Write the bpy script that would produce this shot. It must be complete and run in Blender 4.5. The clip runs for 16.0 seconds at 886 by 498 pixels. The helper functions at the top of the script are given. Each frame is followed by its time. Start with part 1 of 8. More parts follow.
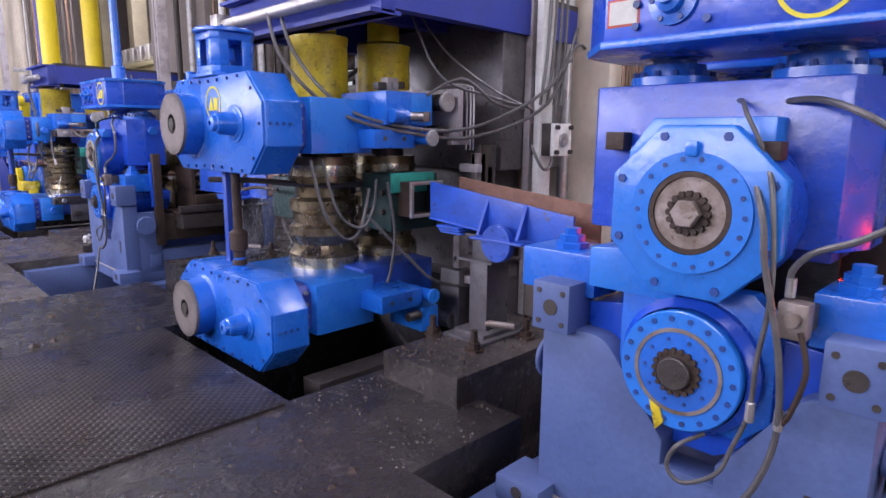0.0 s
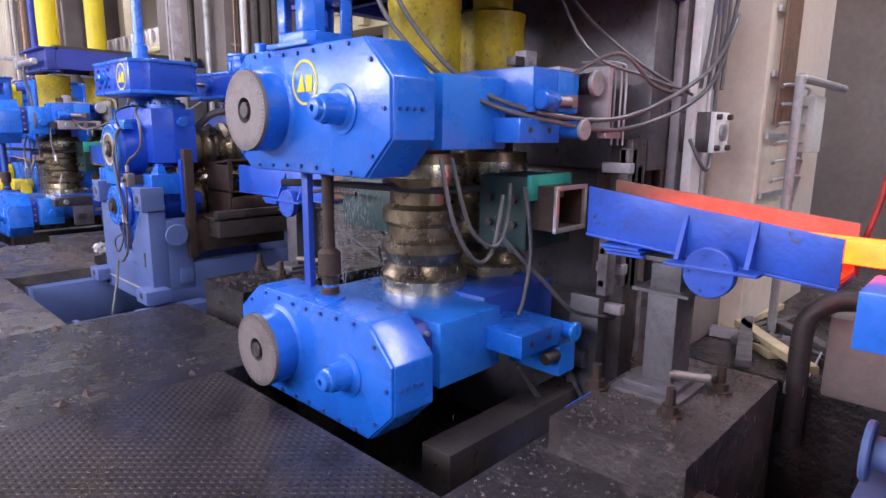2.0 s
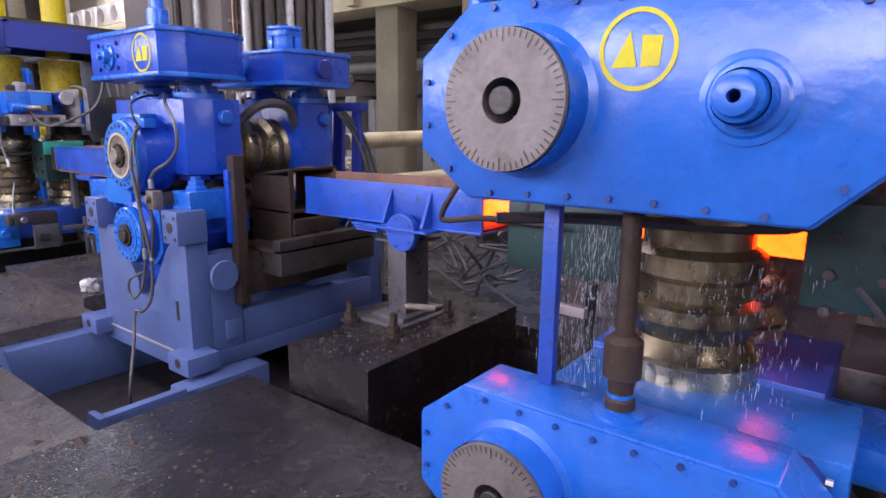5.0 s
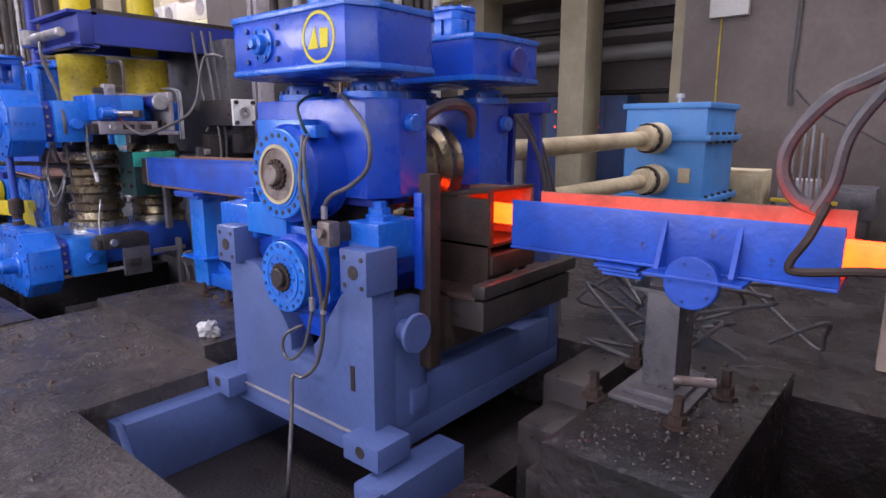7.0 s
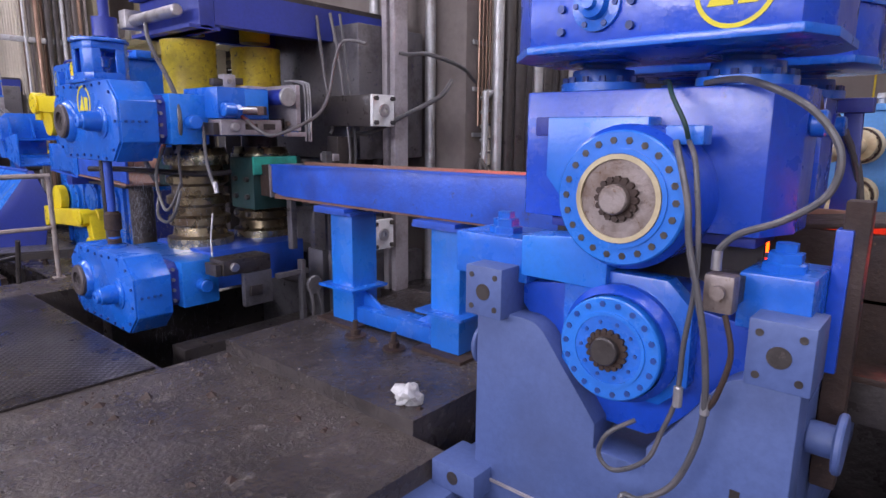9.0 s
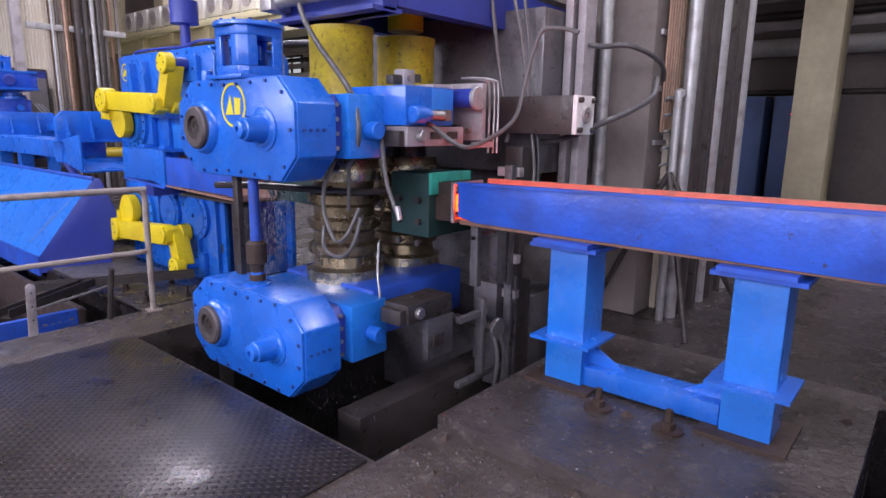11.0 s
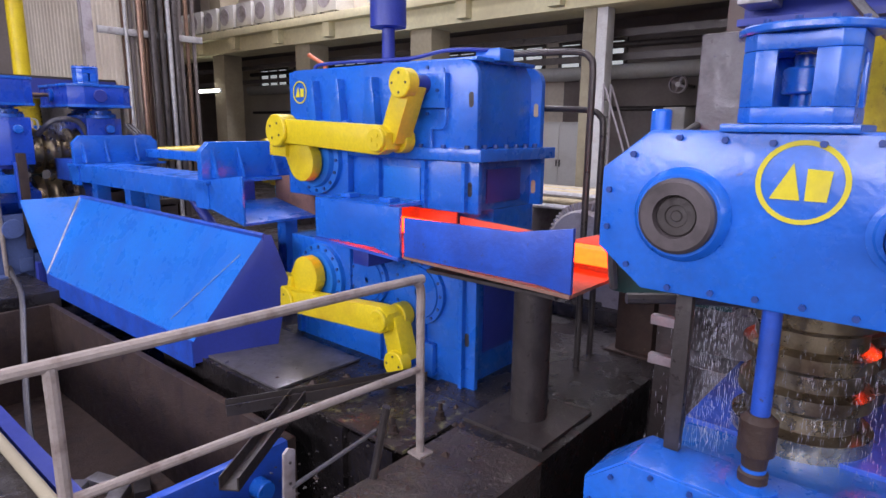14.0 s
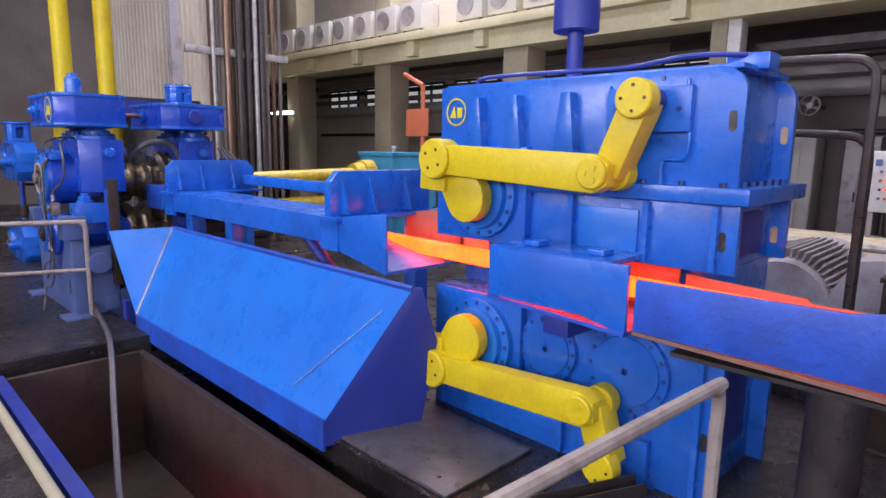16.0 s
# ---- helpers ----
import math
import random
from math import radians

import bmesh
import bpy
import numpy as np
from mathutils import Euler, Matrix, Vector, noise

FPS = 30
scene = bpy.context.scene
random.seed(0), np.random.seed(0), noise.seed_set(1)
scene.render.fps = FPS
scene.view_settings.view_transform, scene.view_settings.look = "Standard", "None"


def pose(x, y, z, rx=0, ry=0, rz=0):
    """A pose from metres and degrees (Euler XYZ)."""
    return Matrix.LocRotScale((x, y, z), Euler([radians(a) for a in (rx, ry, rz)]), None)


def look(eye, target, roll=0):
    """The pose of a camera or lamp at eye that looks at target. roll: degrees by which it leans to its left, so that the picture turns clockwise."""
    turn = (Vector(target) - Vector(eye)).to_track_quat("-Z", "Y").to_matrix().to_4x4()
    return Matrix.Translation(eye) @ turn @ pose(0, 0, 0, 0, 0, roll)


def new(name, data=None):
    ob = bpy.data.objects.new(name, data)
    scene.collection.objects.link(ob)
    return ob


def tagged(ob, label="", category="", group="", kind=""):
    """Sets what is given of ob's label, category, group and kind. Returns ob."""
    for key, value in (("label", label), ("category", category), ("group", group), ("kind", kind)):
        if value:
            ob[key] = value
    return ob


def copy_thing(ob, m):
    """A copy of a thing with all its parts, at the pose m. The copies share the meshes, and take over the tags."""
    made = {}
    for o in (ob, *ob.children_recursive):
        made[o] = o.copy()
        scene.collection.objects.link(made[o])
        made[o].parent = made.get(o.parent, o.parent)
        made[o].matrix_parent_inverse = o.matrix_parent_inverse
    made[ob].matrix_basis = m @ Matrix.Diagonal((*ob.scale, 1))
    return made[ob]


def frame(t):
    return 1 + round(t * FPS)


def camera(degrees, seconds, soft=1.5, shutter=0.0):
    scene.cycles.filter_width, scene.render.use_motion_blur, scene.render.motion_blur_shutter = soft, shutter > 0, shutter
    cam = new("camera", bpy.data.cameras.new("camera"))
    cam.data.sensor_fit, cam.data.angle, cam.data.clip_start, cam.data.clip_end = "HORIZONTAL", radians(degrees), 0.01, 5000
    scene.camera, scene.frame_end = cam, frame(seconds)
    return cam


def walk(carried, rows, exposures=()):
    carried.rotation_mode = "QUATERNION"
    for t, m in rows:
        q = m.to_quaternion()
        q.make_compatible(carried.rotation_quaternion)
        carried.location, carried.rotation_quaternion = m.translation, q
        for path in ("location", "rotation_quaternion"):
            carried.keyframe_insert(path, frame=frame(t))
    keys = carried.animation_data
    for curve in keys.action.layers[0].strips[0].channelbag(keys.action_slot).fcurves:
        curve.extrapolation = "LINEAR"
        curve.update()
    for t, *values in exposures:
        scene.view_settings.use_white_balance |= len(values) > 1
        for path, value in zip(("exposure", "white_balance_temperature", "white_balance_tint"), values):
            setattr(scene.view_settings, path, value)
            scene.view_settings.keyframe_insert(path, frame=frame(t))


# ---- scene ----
cam = camera(72.5, 16.0)
PATH = [
    (0, (0.209, 0.467, 1.455), (1.601, 1.857, 1.09), 0.5),
    (0.5, (0.109, 0.757, 1.459), (1.505, 2.144, 1.099), 0.5),
    (1, (0.158, 1.126, 1.439), (1.545, 2.522, 1.08), 0.5),
    (1.5, (0.241, 1.457, 1.441), (1.629, 2.848, 1.067), 0.6),
    (2, (0.267, 1.806, 1.427), (1.689, 3.16, 1.046), 0.6),
    (2.5, (0.309, 2.107, 1.409), (1.77, 3.419, 1.025), 0.7),
    (3, (0.369, 2.429, 1.434), (1.863, 3.696, 1.031), 0.5),
    (3.5, (0.366, 2.758, 1.439), (1.896, 3.982, 1.035), 0.6),
    (4, (0.363, 3.122, 1.438), (1.915, 4.319, 1.039), 0.6),
    (4.5, (0.348, 3.458, 1.448), (1.904, 4.649, 1.046), 0.6),
    (4.7, (0.342, 3.592, 1.45), (1.9, 4.781, 1.049), 0.6),
    (6.8, (0.423, 5.208, 1.475), (1.927, 6.465, 1.077), -0.1),
    (7, (0.436, 5.33, 1.47), (1.936, 6.592, 1.075), -0.0),
    (7.5, (0.464, 5.667, 1.449), (1.96, 6.936, 1.063), 0.0),
    (8, (0.396, 6.064, 1.472), (1.903, 7.317, 1.077), 0.0),
    (8.5, (0.408, 6.534, 1.457), (1.899, 7.81, 1.067), 0.2),
    (9, (0.327, 7.034, 1.457), (1.813, 8.316, 1.072), 0.5),
    (9.2, (0.278, 7.217, 1.452), (1.765, 8.5, 1.073), 0.8),
    (11.3, (0.096, 9.036, 1.546), (1.602, 10.287, 1.139), 0.8),
    (11.5, (0.101, 9.217, 1.539), (1.617, 10.458, 1.136), 0.9),
    (12, (0.06, 9.708, 1.588), (1.604, 10.91, 1.173), 0.7),
    (12.5, (0.032, 10.184, 1.612), (1.587, 11.373, 1.202), 0.6),
    (13, (0.035, 10.737, 1.69), (1.581, 11.934, 1.267), 0.5),
    (13.5, (0.008, 11.16, 1.743), (1.53, 12.391, 1.332), 0.5),
    (14, (-0.019, 11.604, 1.784), (1.473, 12.875, 1.385), 0.6),
    (14.5, (-0.033, 11.932, 1.797), (1.437, 13.234, 1.421), 0.9),
    (15, (0.001, 12.27, 1.808), (1.453, 13.597, 1.449), 0.7),
    (15.5, (0.026, 12.563, 1.804), (1.466, 13.908, 1.461), 0.9),
    (16, (0.106, 12.956, 1.805), (1.508, 14.343, 1.475), 0.9),
]
walk(cam, [(t, look(eye, target, roll)) for t, eye, target, roll in PATH], exposures=[(0, 0.25), (1.5, 0.46), (3.5, 0.4), (4.5, 0.3), (7.0, -0.12), (9.0, -0.12), (11.5, 0.05), (12.5, -0.08), (13.3, -0.22), (14.2, -0.2), (14.9, -0.2), (16.0, -0.28)])

# ---------------------------------------------------------------- light
world = bpy.data.worlds.new("hall_sky")
scene.world = world
world.use_nodes = True
wn = world.node_tree.nodes
sky = wn.new("ShaderNodeTexSky")
sky.sky_type, sky.sun_disc = "NISHITA", False
sky.sun_elevation, sky.sun_rotation = radians(48), radians(250)
world.node_tree.links.new(sky.outputs[0], wn["Background"].inputs[0])
wn["Background"].inputs[1].default_value = 0.10


def area_lamp(name, m, sx, sy, watts, colour):
    """An added area lamp that stands in for daylight through an unseen opening."""
    d = bpy.data.lights.new(name, "AREA")
    d.shape, d.size, d.size_y, d.energy, d.color = "RECTANGLE", sx, sy, watts, colour
    ob = new(name, d)
    ob.matrix_world = m
    return ob


DAY = (0.88, 0.85, 1.0)
# added lamps, none seen: overhead in roof gaps, and high behind the walk
for ly in (-2.0, 6.0, 14.0, 22.0):
    area_lamp("roof_fill_light", look((-1.5, ly, 9.9), (-1.5, ly + 0.01, 0)), 2.4, 5.0, 470 if ly < 20 else 850, DAY)
    area_lamp("roof_fill_light", look((8.6, ly, 9.9), (8.6, ly + 0.01, 0)), 2.4, 5.0, (780 if ly < 10 else 540) if ly < 20 else 1400, DAY)
for ly, watts in ((3.2, 500), (10.5, 740), (19.0, 690)):
    area_lamp("rear_fill_light", look((-7.8, ly, 4.2), (0, ly, 1.6)), 6.0, 2.2, watts, DAY)
# an added, unseen lamp at the upstream end, which brightens faces turned that way
area_lamp("upstream_fill_light", look((1.5, -13.7, 4.6), (3.0, 6.0, 1.2)), 9.0, 6.5, 950, (0.95, 0.92, 0.97))


# ---------------------------------------------------------------- materials
def shader(name):
    m = bpy.data.materials.new(name)
    m.use_nodes = True
    nt = m.node_tree
    return m, nt, nt.nodes["Principled BSDF"]


def link_mix(nt, fac, a, b):
    """A colour mix of a and b (colours or sockets) by the socket fac."""
    mx = nt.nodes.new("ShaderNodeMix")
    mx.data_type = "RGBA"
    nt.links.new(fac, mx.inputs[0])
    for i, c in ((6, a), (7, b)):
        if isinstance(c, tuple):
            mx.inputs[i].default_value = (*c, 1)
        else:
            nt.links.new(c, mx.inputs[i])
    return mx.outputs[2]


def noise_fac(nt, co, scale, lo, hi, detail=5, rough=0.6):
    n = nt.nodes.new("ShaderNodeTexNoise")
    n.inputs["Scale"].default_value, n.inputs["Detail"].default_value, n.inputs["Roughness"].default_value = scale, detail, rough
    nt.links.new(co, n.inputs["Vector"])
    r = nt.nodes.new("ShaderNodeMapRange")
    r.inputs[1].default_value, r.inputs[2].default_value = lo, hi
    nt.links.new(n.outputs[0], r.inputs[0])
    return r.outputs[0]


def surface(name, base, dirt, rough=(0.3, 0.6), metal=0.0, scale=3.0, amount=(0.5, 0.75), fine=40.0, bump=0.15, worn=None, worn_at=(0.66, 0.72), coat=0.0, wave=0.0):
    """Paint, steel or stone: a base colour, blotches of dirt at one scale, grain at another, and flakes of wear."""
    m, nt, b = shader(name)
    co = nt.nodes.new("ShaderNodeNewGeometry").outputs["Position"]
    big = noise_fac(nt, co, scale, *amount)
    small = noise_fac(nt, co, fine, 0.35, 0.75)
    col = link_mix(nt, big, base, dirt)
    mid = tuple(0.82 * c for c in base)
    tone = link_mix(nt, small, base, mid)
    col = link_mix(nt, big, tone, dirt)
    if worn:
        flake = noise_fac(nt, co, scale * 4.3, *worn_at, detail=8, rough=0.7)
        col = link_mix(nt, flake, col, worn)
    nt.links.new(col, b.inputs["Base Color"])
    r = nt.nodes.new("ShaderNodeMapRange")
    r.inputs[3].default_value, r.inputs[4].default_value = rough
    nt.links.new(noise_fac(nt, co, scale * 2.1, 0.3, 0.7), r.inputs[0])
    nt.links.new(r.outputs[0], b.inputs["Roughness"])
    b.inputs["Metallic"].default_value = metal
    b.inputs["Coat Weight"].default_value = coat
    b.inputs["Coat Roughness"].default_value = 0.25
    if bump:
        bp = nt.nodes.new("ShaderNodeBump")
        bp.inputs["Strength"].default_value, bp.inputs["Distance"].default_value = bump, 0.004
        nt.links.new(small, bp.inputs["Height"])
        if wave:
            b2 = nt.nodes.new("ShaderNodeBump")
            b2.inputs["Strength"].default_value, b2.inputs["Distance"].default_value = 0.6, wave
            nt.links.new(noise_fac(nt, co, fine * 0.22, 0.2, 0.8, detail=3), b2.inputs["Height"])
            nt.links.new(b2.outputs[0], bp.inputs["Normal"])
        nt.links.new(bp.outputs[0], b.inputs["Normal"])
        nt.links.new(bp.outputs[0], b.inputs["Coat Normal"])
    return m


def glow(name, colour, strength):
    m, nt, b = shader(name)
    b.inputs["Base Color"].default_value = (*colour, 1)
    b.inputs["Emission Color"].default_value = (*colour, 1)
    b.inputs["Emission Strength"].default_value = strength
    b.inputs["Roughness"].default_value = 0.8
    return m


BLUE = surface("blue_gloss_paint", (0.013, 0.14, 0.64), (0.014, 0.085, 0.40), (0.16, 0.42), scale=2.2, amount=(0.42, 0.8), bump=0.08, wave=0.0035, worn=(0.02, 0.025, 0.06), worn_at=(0.67, 0.74), coat=0.4)
STANDBLUE = surface("deep_gloss_blue_paint", (0.012, 0.078, 0.58), (0.012, 0.05, 0.35), (0.18, 0.44), scale=2.4, amount=(0.4, 0.8), bump=0.08, wave=0.0035, worn=(0.02, 0.025, 0.06), worn_at=(0.66, 0.73), coat=0.35)
BLUE_OLD = surface("scuffed_blue_paint", (0.02, 0.10, 0.58), (0.02, 0.05, 0.28), (0.3, 0.6), scale=3.2, amount=(0.38, 0.72), bump=0.2, wave=0.004, coat=0.25, worn=(0.045, 0.03, 0.03), worn_at=(0.62, 0.70))
BLUE_CLEAN = surface("bright_blue_paint", (0.016, 0.18, 0.68), (0.02, 0.12, 0.52), (0.2, 0.42), scale=2.0, amount=(0.42, 0.85), bump=0.08, wave=0.0035, worn=(0.02, 0.03, 0.08), worn_at=(0.68, 0.76), coat=0.4)
# The covers' blue with some grime, the bolt heads' shading put into the base.
BOLTBLUE = surface("grimy_shaded_bolt", (0.014, 0.05, 0.25), (0.02, 0.025, 0.06), (0.3, 0.6), scale=9.0)
# Deeper blue; also puts shade into the platform beams and shear's end panels.
BLUE_DARK = surface("deep_and_shaded_blue_paint", (0.024, 0.042, 0.30), (0.02, 0.03, 0.18), (0.35, 0.6), scale=2.0)
GREYBLUE = surface("blue_grey_paint", (0.085, 0.125, 0.30), (0.06, 0.08, 0.18), (0.4, 0.65), scale=1.6, amount=(0.5, 0.85), bump=0.1, worn=(0.06, 0.05, 0.05), worn_at=(0.70, 0.78))
YELLOW = surface("yellow_paint", (0.72, 0.55, 0.01), (0.5, 0.33, 0.01), (0.35, 0.55), scale=3.0, amount=(0.5, 0.85), bump=0.08, worn=(0.16, 0.10, 0.02), worn_at=(0.68, 0.76))
YELLOW_MARK = surface("yellow_stencil_paint", (0.70, 0.58, 0.02), (0.55, 0.45, 0.05), (0.5, 0.7), scale=6.0, bump=0.0)
YELLOW_OLD = surface("oil_streaked_yellow_paint", (0.62, 0.46, 0.02), (0.32, 0.21, 0.02), (0.3, 0.55), scale=5.0, amount=(0.4, 0.75), bump=0.15, worn=(0.07, 0.045, 0.02), worn_at=(0.56, 0.68))
SCALED = surface("heat_scaled_plate", (0.24, 0.125, 0.09), (0.12, 0.06, 0.045), (0.6, 0.85), metal=0.0, scale=6.0, bump=0.4)
CREAM = surface("cream_paint_sooty", (0.55, 0.46, 0.29), (0.26, 0.18, 0.10), (0.5, 0.75), scale=4.0, amount=(0.45, 0.8), bump=0.2)
GREEN = surface("green_paint", (0.03, 0.36, 0.28), (0.02, 0.16, 0.14), (0.45, 0.7), scale=5.0)
GREEN_DARK = surface("oily_green_paint", (0.012, 0.04, 0.038), (0.012, 0.016, 0.015), (0.35, 0.6), scale=6.0)
ROLL = surface("wet_worn_roll_steel", (0.30, 0.24, 0.15), (0.10, 0.065, 0.04), (0.2, 0.42), metal=0.85, scale=5.0, amount=(0.4, 0.7), fine=90, bump=0.06)
ROLL_BAND = surface("bright_roll_band_steel", (0.55, 0.50, 0.38), (0.3, 0.22, 0.12), (0.16, 0.36), metal=0.9, scale=6.0, fine=90, bump=0.05)
STEEL = surface("machined_steel", (0.50, 0.47, 0.48), (0.26, 0.22, 0.2), (0.28, 0.5), metal=0.8, scale=7.0, bump=0.1)
DIAL = surface("dull_cast_dial", (0.22, 0.185, 0.18), (0.12, 0.095, 0.09), (0.45, 0.7), metal=0.35, scale=5.0)
DARK = surface("oily_black_steel", (0.06, 0.05, 0.048), (0.03, 0.024, 0.024), (0.22, 0.6), metal=0.3, scale=5.0, bump=0.3, worn=(0.15, 0.12, 0.11), worn_at=(0.62, 0.74))
PALESTEEL = surface("sooty_pale_steel", (0.26, 0.235, 0.25), (0.09, 0.07, 0.065), (0.35, 0.65), metal=0.35, scale=7.0, amount=(0.4, 0.7), bump=0.3)
OILSTEEL = surface("oily_grey_post_steel", (0.14, 0.13, 0.14), (0.05, 0.045, 0.045), (0.25, 0.55), metal=0.4, scale=5.0, bump=0.25, worn=(0.03, 0.03, 0.09), worn_at=(0.6, 0.7))
GREASED = surface("greasy_bare_steel", (0.30, 0.25, 0.235), (0.13, 0.085, 0.06), (0.3, 0.6), metal=0.5, scale=9.0, amount=(0.4, 0.7), bump=0.25, worn=(0.11, 0.06, 0.03), worn_at=(0.58, 0.68))
HOSE_RED = surface("sooty_red_rubber", (0.16, 0.03, 0.025), (0.06, 0.02, 0.018), (0.45, 0.7), scale=8.0, bump=0.1)
HUBDARK = surface("grimy_cast_hub", (0.10, 0.082, 0.085), (0.045, 0.036, 0.036), (0.4, 0.65), metal=0.35, scale=7.0, bump=0.2)
RUST = surface("rusty_brown_steel", (0.05, 0.029, 0.022), (0.02, 0.013, 0.012), (0.5, 0.8), metal=0.2, scale=6.0, bump=0.5, worn=(0.13, 0.075, 0.045), worn_at=(0.62, 0.72))
FRAMEGREY = surface("pale_grey_frame_steel", (0.40, 0.36, 0.38), (0.16, 0.13, 0.125), (0.4, 0.7), metal=0.3, scale=4.0, bump=0.25)
HOSE = surface("black_rubber_hose", (0.085, 0.08, 0.085), (0.14, 0.12, 0.12), (0.25, 0.5), scale=14.0, bump=0.1)
HOSE_GREY = surface("braided_grey_hose", (0.13, 0.12, 0.125), (0.1, 0.09, 0.09), (0.35, 0.6), metal=0.4, scale=14.0, bump=0.3)
COPPER = surface("copper_pipe", (0.30, 0.19, 0.14), (0.2, 0.13, 0.1), (0.3, 0.5), metal=0.85, scale=8.0, bump=0.05)
PIPE = surface("galvanised_pipe", (0.46, 0.45, 0.46), (0.25, 0.22, 0.21), (0.35, 0.55), metal=0.6, scale=8.0)
RAILPAINT = surface("chipped_grey_rail_paint", (0.36, 0.30, 0.27), (0.15, 0.10, 0.09), (0.5, 0.75), metal=0.2, scale=9.0, bump=0.25)
# Brown grit; the lighter base also stands in for stronger light on this stretch.
WALKFLOOR = surface("brown_gritty_lit_concrete", (0.08, 0.063, 0.055), (0.03, 0.024, 0.022), (0.1, 0.5), scale=1.6, amount=(0.36, 0.7), fine=34, bump=1.0, wave=0.012, worn=(0.15, 0.125, 0.11), worn_at=(0.56, 0.7))
CONCRETE = surface("wet_dirty_concrete", (0.04, 0.032, 0.032), (0.014, 0.012, 0.013), (0.08, 0.5), scale=1.4, amount=(0.36, 0.7), fine=26, bump=0.9, wave=0.016, worn=(0.105, 0.085, 0.078), worn_at=(0.58, 0.72))
STAINPLATE = surface("stained_deck_plate", (0.052, 0.04, 0.034), (0.02, 0.016, 0.015), (0.12, 0.5), scale=2.6, amount=(0.36, 0.66), fine=30, bump=0.5, worn=(0.2, 0.185, 0.09), worn_at=(0.56, 0.63))
OILFLOOR = surface("oil_soaked_concrete", (0.026, 0.021, 0.021), (0.01, 0.009, 0.009), (0.06, 0.42), scale=1.8, amount=(0.36, 0.7), fine=26, bump=0.9, wave=0.014, worn=(0.07, 0.058, 0.055), worn_at=(0.6, 0.72))
# Wet concrete; the lighter base also paints in the glints on the slabs.
WETSLAB = surface("wet_glint_lightened_concrete", (0.075, 0.062, 0.06), (0.024, 0.02, 0.02), (0.05, 0.36), scale=2.2, amount=(0.38, 0.72), fine=30, bump=0.9, wave=0.014, worn=(0.13, 0.11, 0.10), worn_at=(0.58, 0.7))
PITWALL = surface("oil_black_pit_concrete", (0.035, 0.028, 0.028), (0.016, 0.013, 0.014), (0.25, 0.6), scale=2.0, bump=0.8)
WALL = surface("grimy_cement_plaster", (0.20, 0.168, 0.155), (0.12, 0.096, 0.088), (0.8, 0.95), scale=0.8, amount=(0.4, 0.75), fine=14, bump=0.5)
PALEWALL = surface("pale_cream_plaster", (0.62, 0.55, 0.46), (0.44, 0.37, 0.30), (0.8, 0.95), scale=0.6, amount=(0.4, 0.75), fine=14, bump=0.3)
BEAM = surface("yellowed_white_paint", (0.76, 0.70, 0.44), (0.56, 0.49, 0.30), (0.7, 0.9), scale=0.9, amount=(0.4, 0.8), fine=12, bump=0.3)
# The beam's yellowed paint, darkened: the columns' shade is put into its colour.
COLUMN = surface("shade_dimmed_yellowed_paint", (0.40, 0.35, 0.24), (0.24, 0.20, 0.14), (0.7, 0.9), scale=0.9, amount=(0.4, 0.8), fine=12, bump=0.3)
CABINET = surface("pale_cabinet_enamel", (0.55, 0.53, 0.50), (0.4, 0.37, 0.34), (0.4, 0.6), scale=2.0, bump=0.02)
SLATE = surface("slate_blue_cabinet", (0.10, 0.16, 0.36), (0.07, 0.10, 0.22), (0.4, 0.6), scale=2.0, bump=0.02)
MINT = surface("teal_blue_paint", (0.05, 0.30, 0.50), (0.04, 0.2, 0.33), (0.35, 0.55), scale=2.0)
DRIVEBLUE = surface("light_drive_blue_paint", (0.07, 0.26, 0.62), (0.05, 0.17, 0.42), (0.35, 0.55), scale=2.0, worn=(0.12, 0.13, 0.16), worn_at=(0.68, 0.76))
DARKROOF = surface("sooty_roof_sheet", (0.10, 0.09, 0.085), (0.06, 0.05, 0.05), (0.7, 0.9), scale=0.7)
WHITE = surface("white_enamel", (0.72, 0.71, 0.70), (0.5, 0.47, 0.45), (0.35, 0.6), scale=6.0, bump=0.02)
REDPAINT = surface("red_paint", (0.5, 0.06, 0.03), (0.3, 0.05, 0.03), (0.4, 0.6), scale=6.0)
ORANGE = surface("orange_primer", (0.62, 0.16, 0.07), (0.4, 0.1, 0.05), (0.5, 0.7), scale=6.0)
RAG = surface("oily_white_rag", (0.62, 0.60, 0.60), (0.35, 0.32, 0.32), (0.8, 0.95), scale=14.0, bump=0.5)
LAMP = glow("lit_lamp_tube", (1.0, 0.98, 0.92), 14.0)
DAYPANE = glow("daylit_window_pane", (0.9, 0.95, 1.0), 0.45)
RED_LED = glow("red_indicator", (1.0, 0.05, 0.03), 3.0)


def hot_steel():
    """Glowing steel: orange-yellow with darker scale flakes."""
    m, nt, b = shader("glowing_hot_steel")
    co = nt.nodes.new("ShaderNodeTexCoord").outputs["Object"]
    f = noise_fac(nt, co, 9.0, 0.3, 0.75)
    col = link_mix(nt, f, (1.0, 0.052, 0.003), (1.0, 0.028, 0.0015))
    nt.links.new(col, b.inputs["Emission Color"])
    b.inputs["Base Color"].default_value = (0.1, 0.05, 0.03, 1)
    b.inputs["Emission Strength"].default_value = 12.0
    return m


HOT = hot_steel()


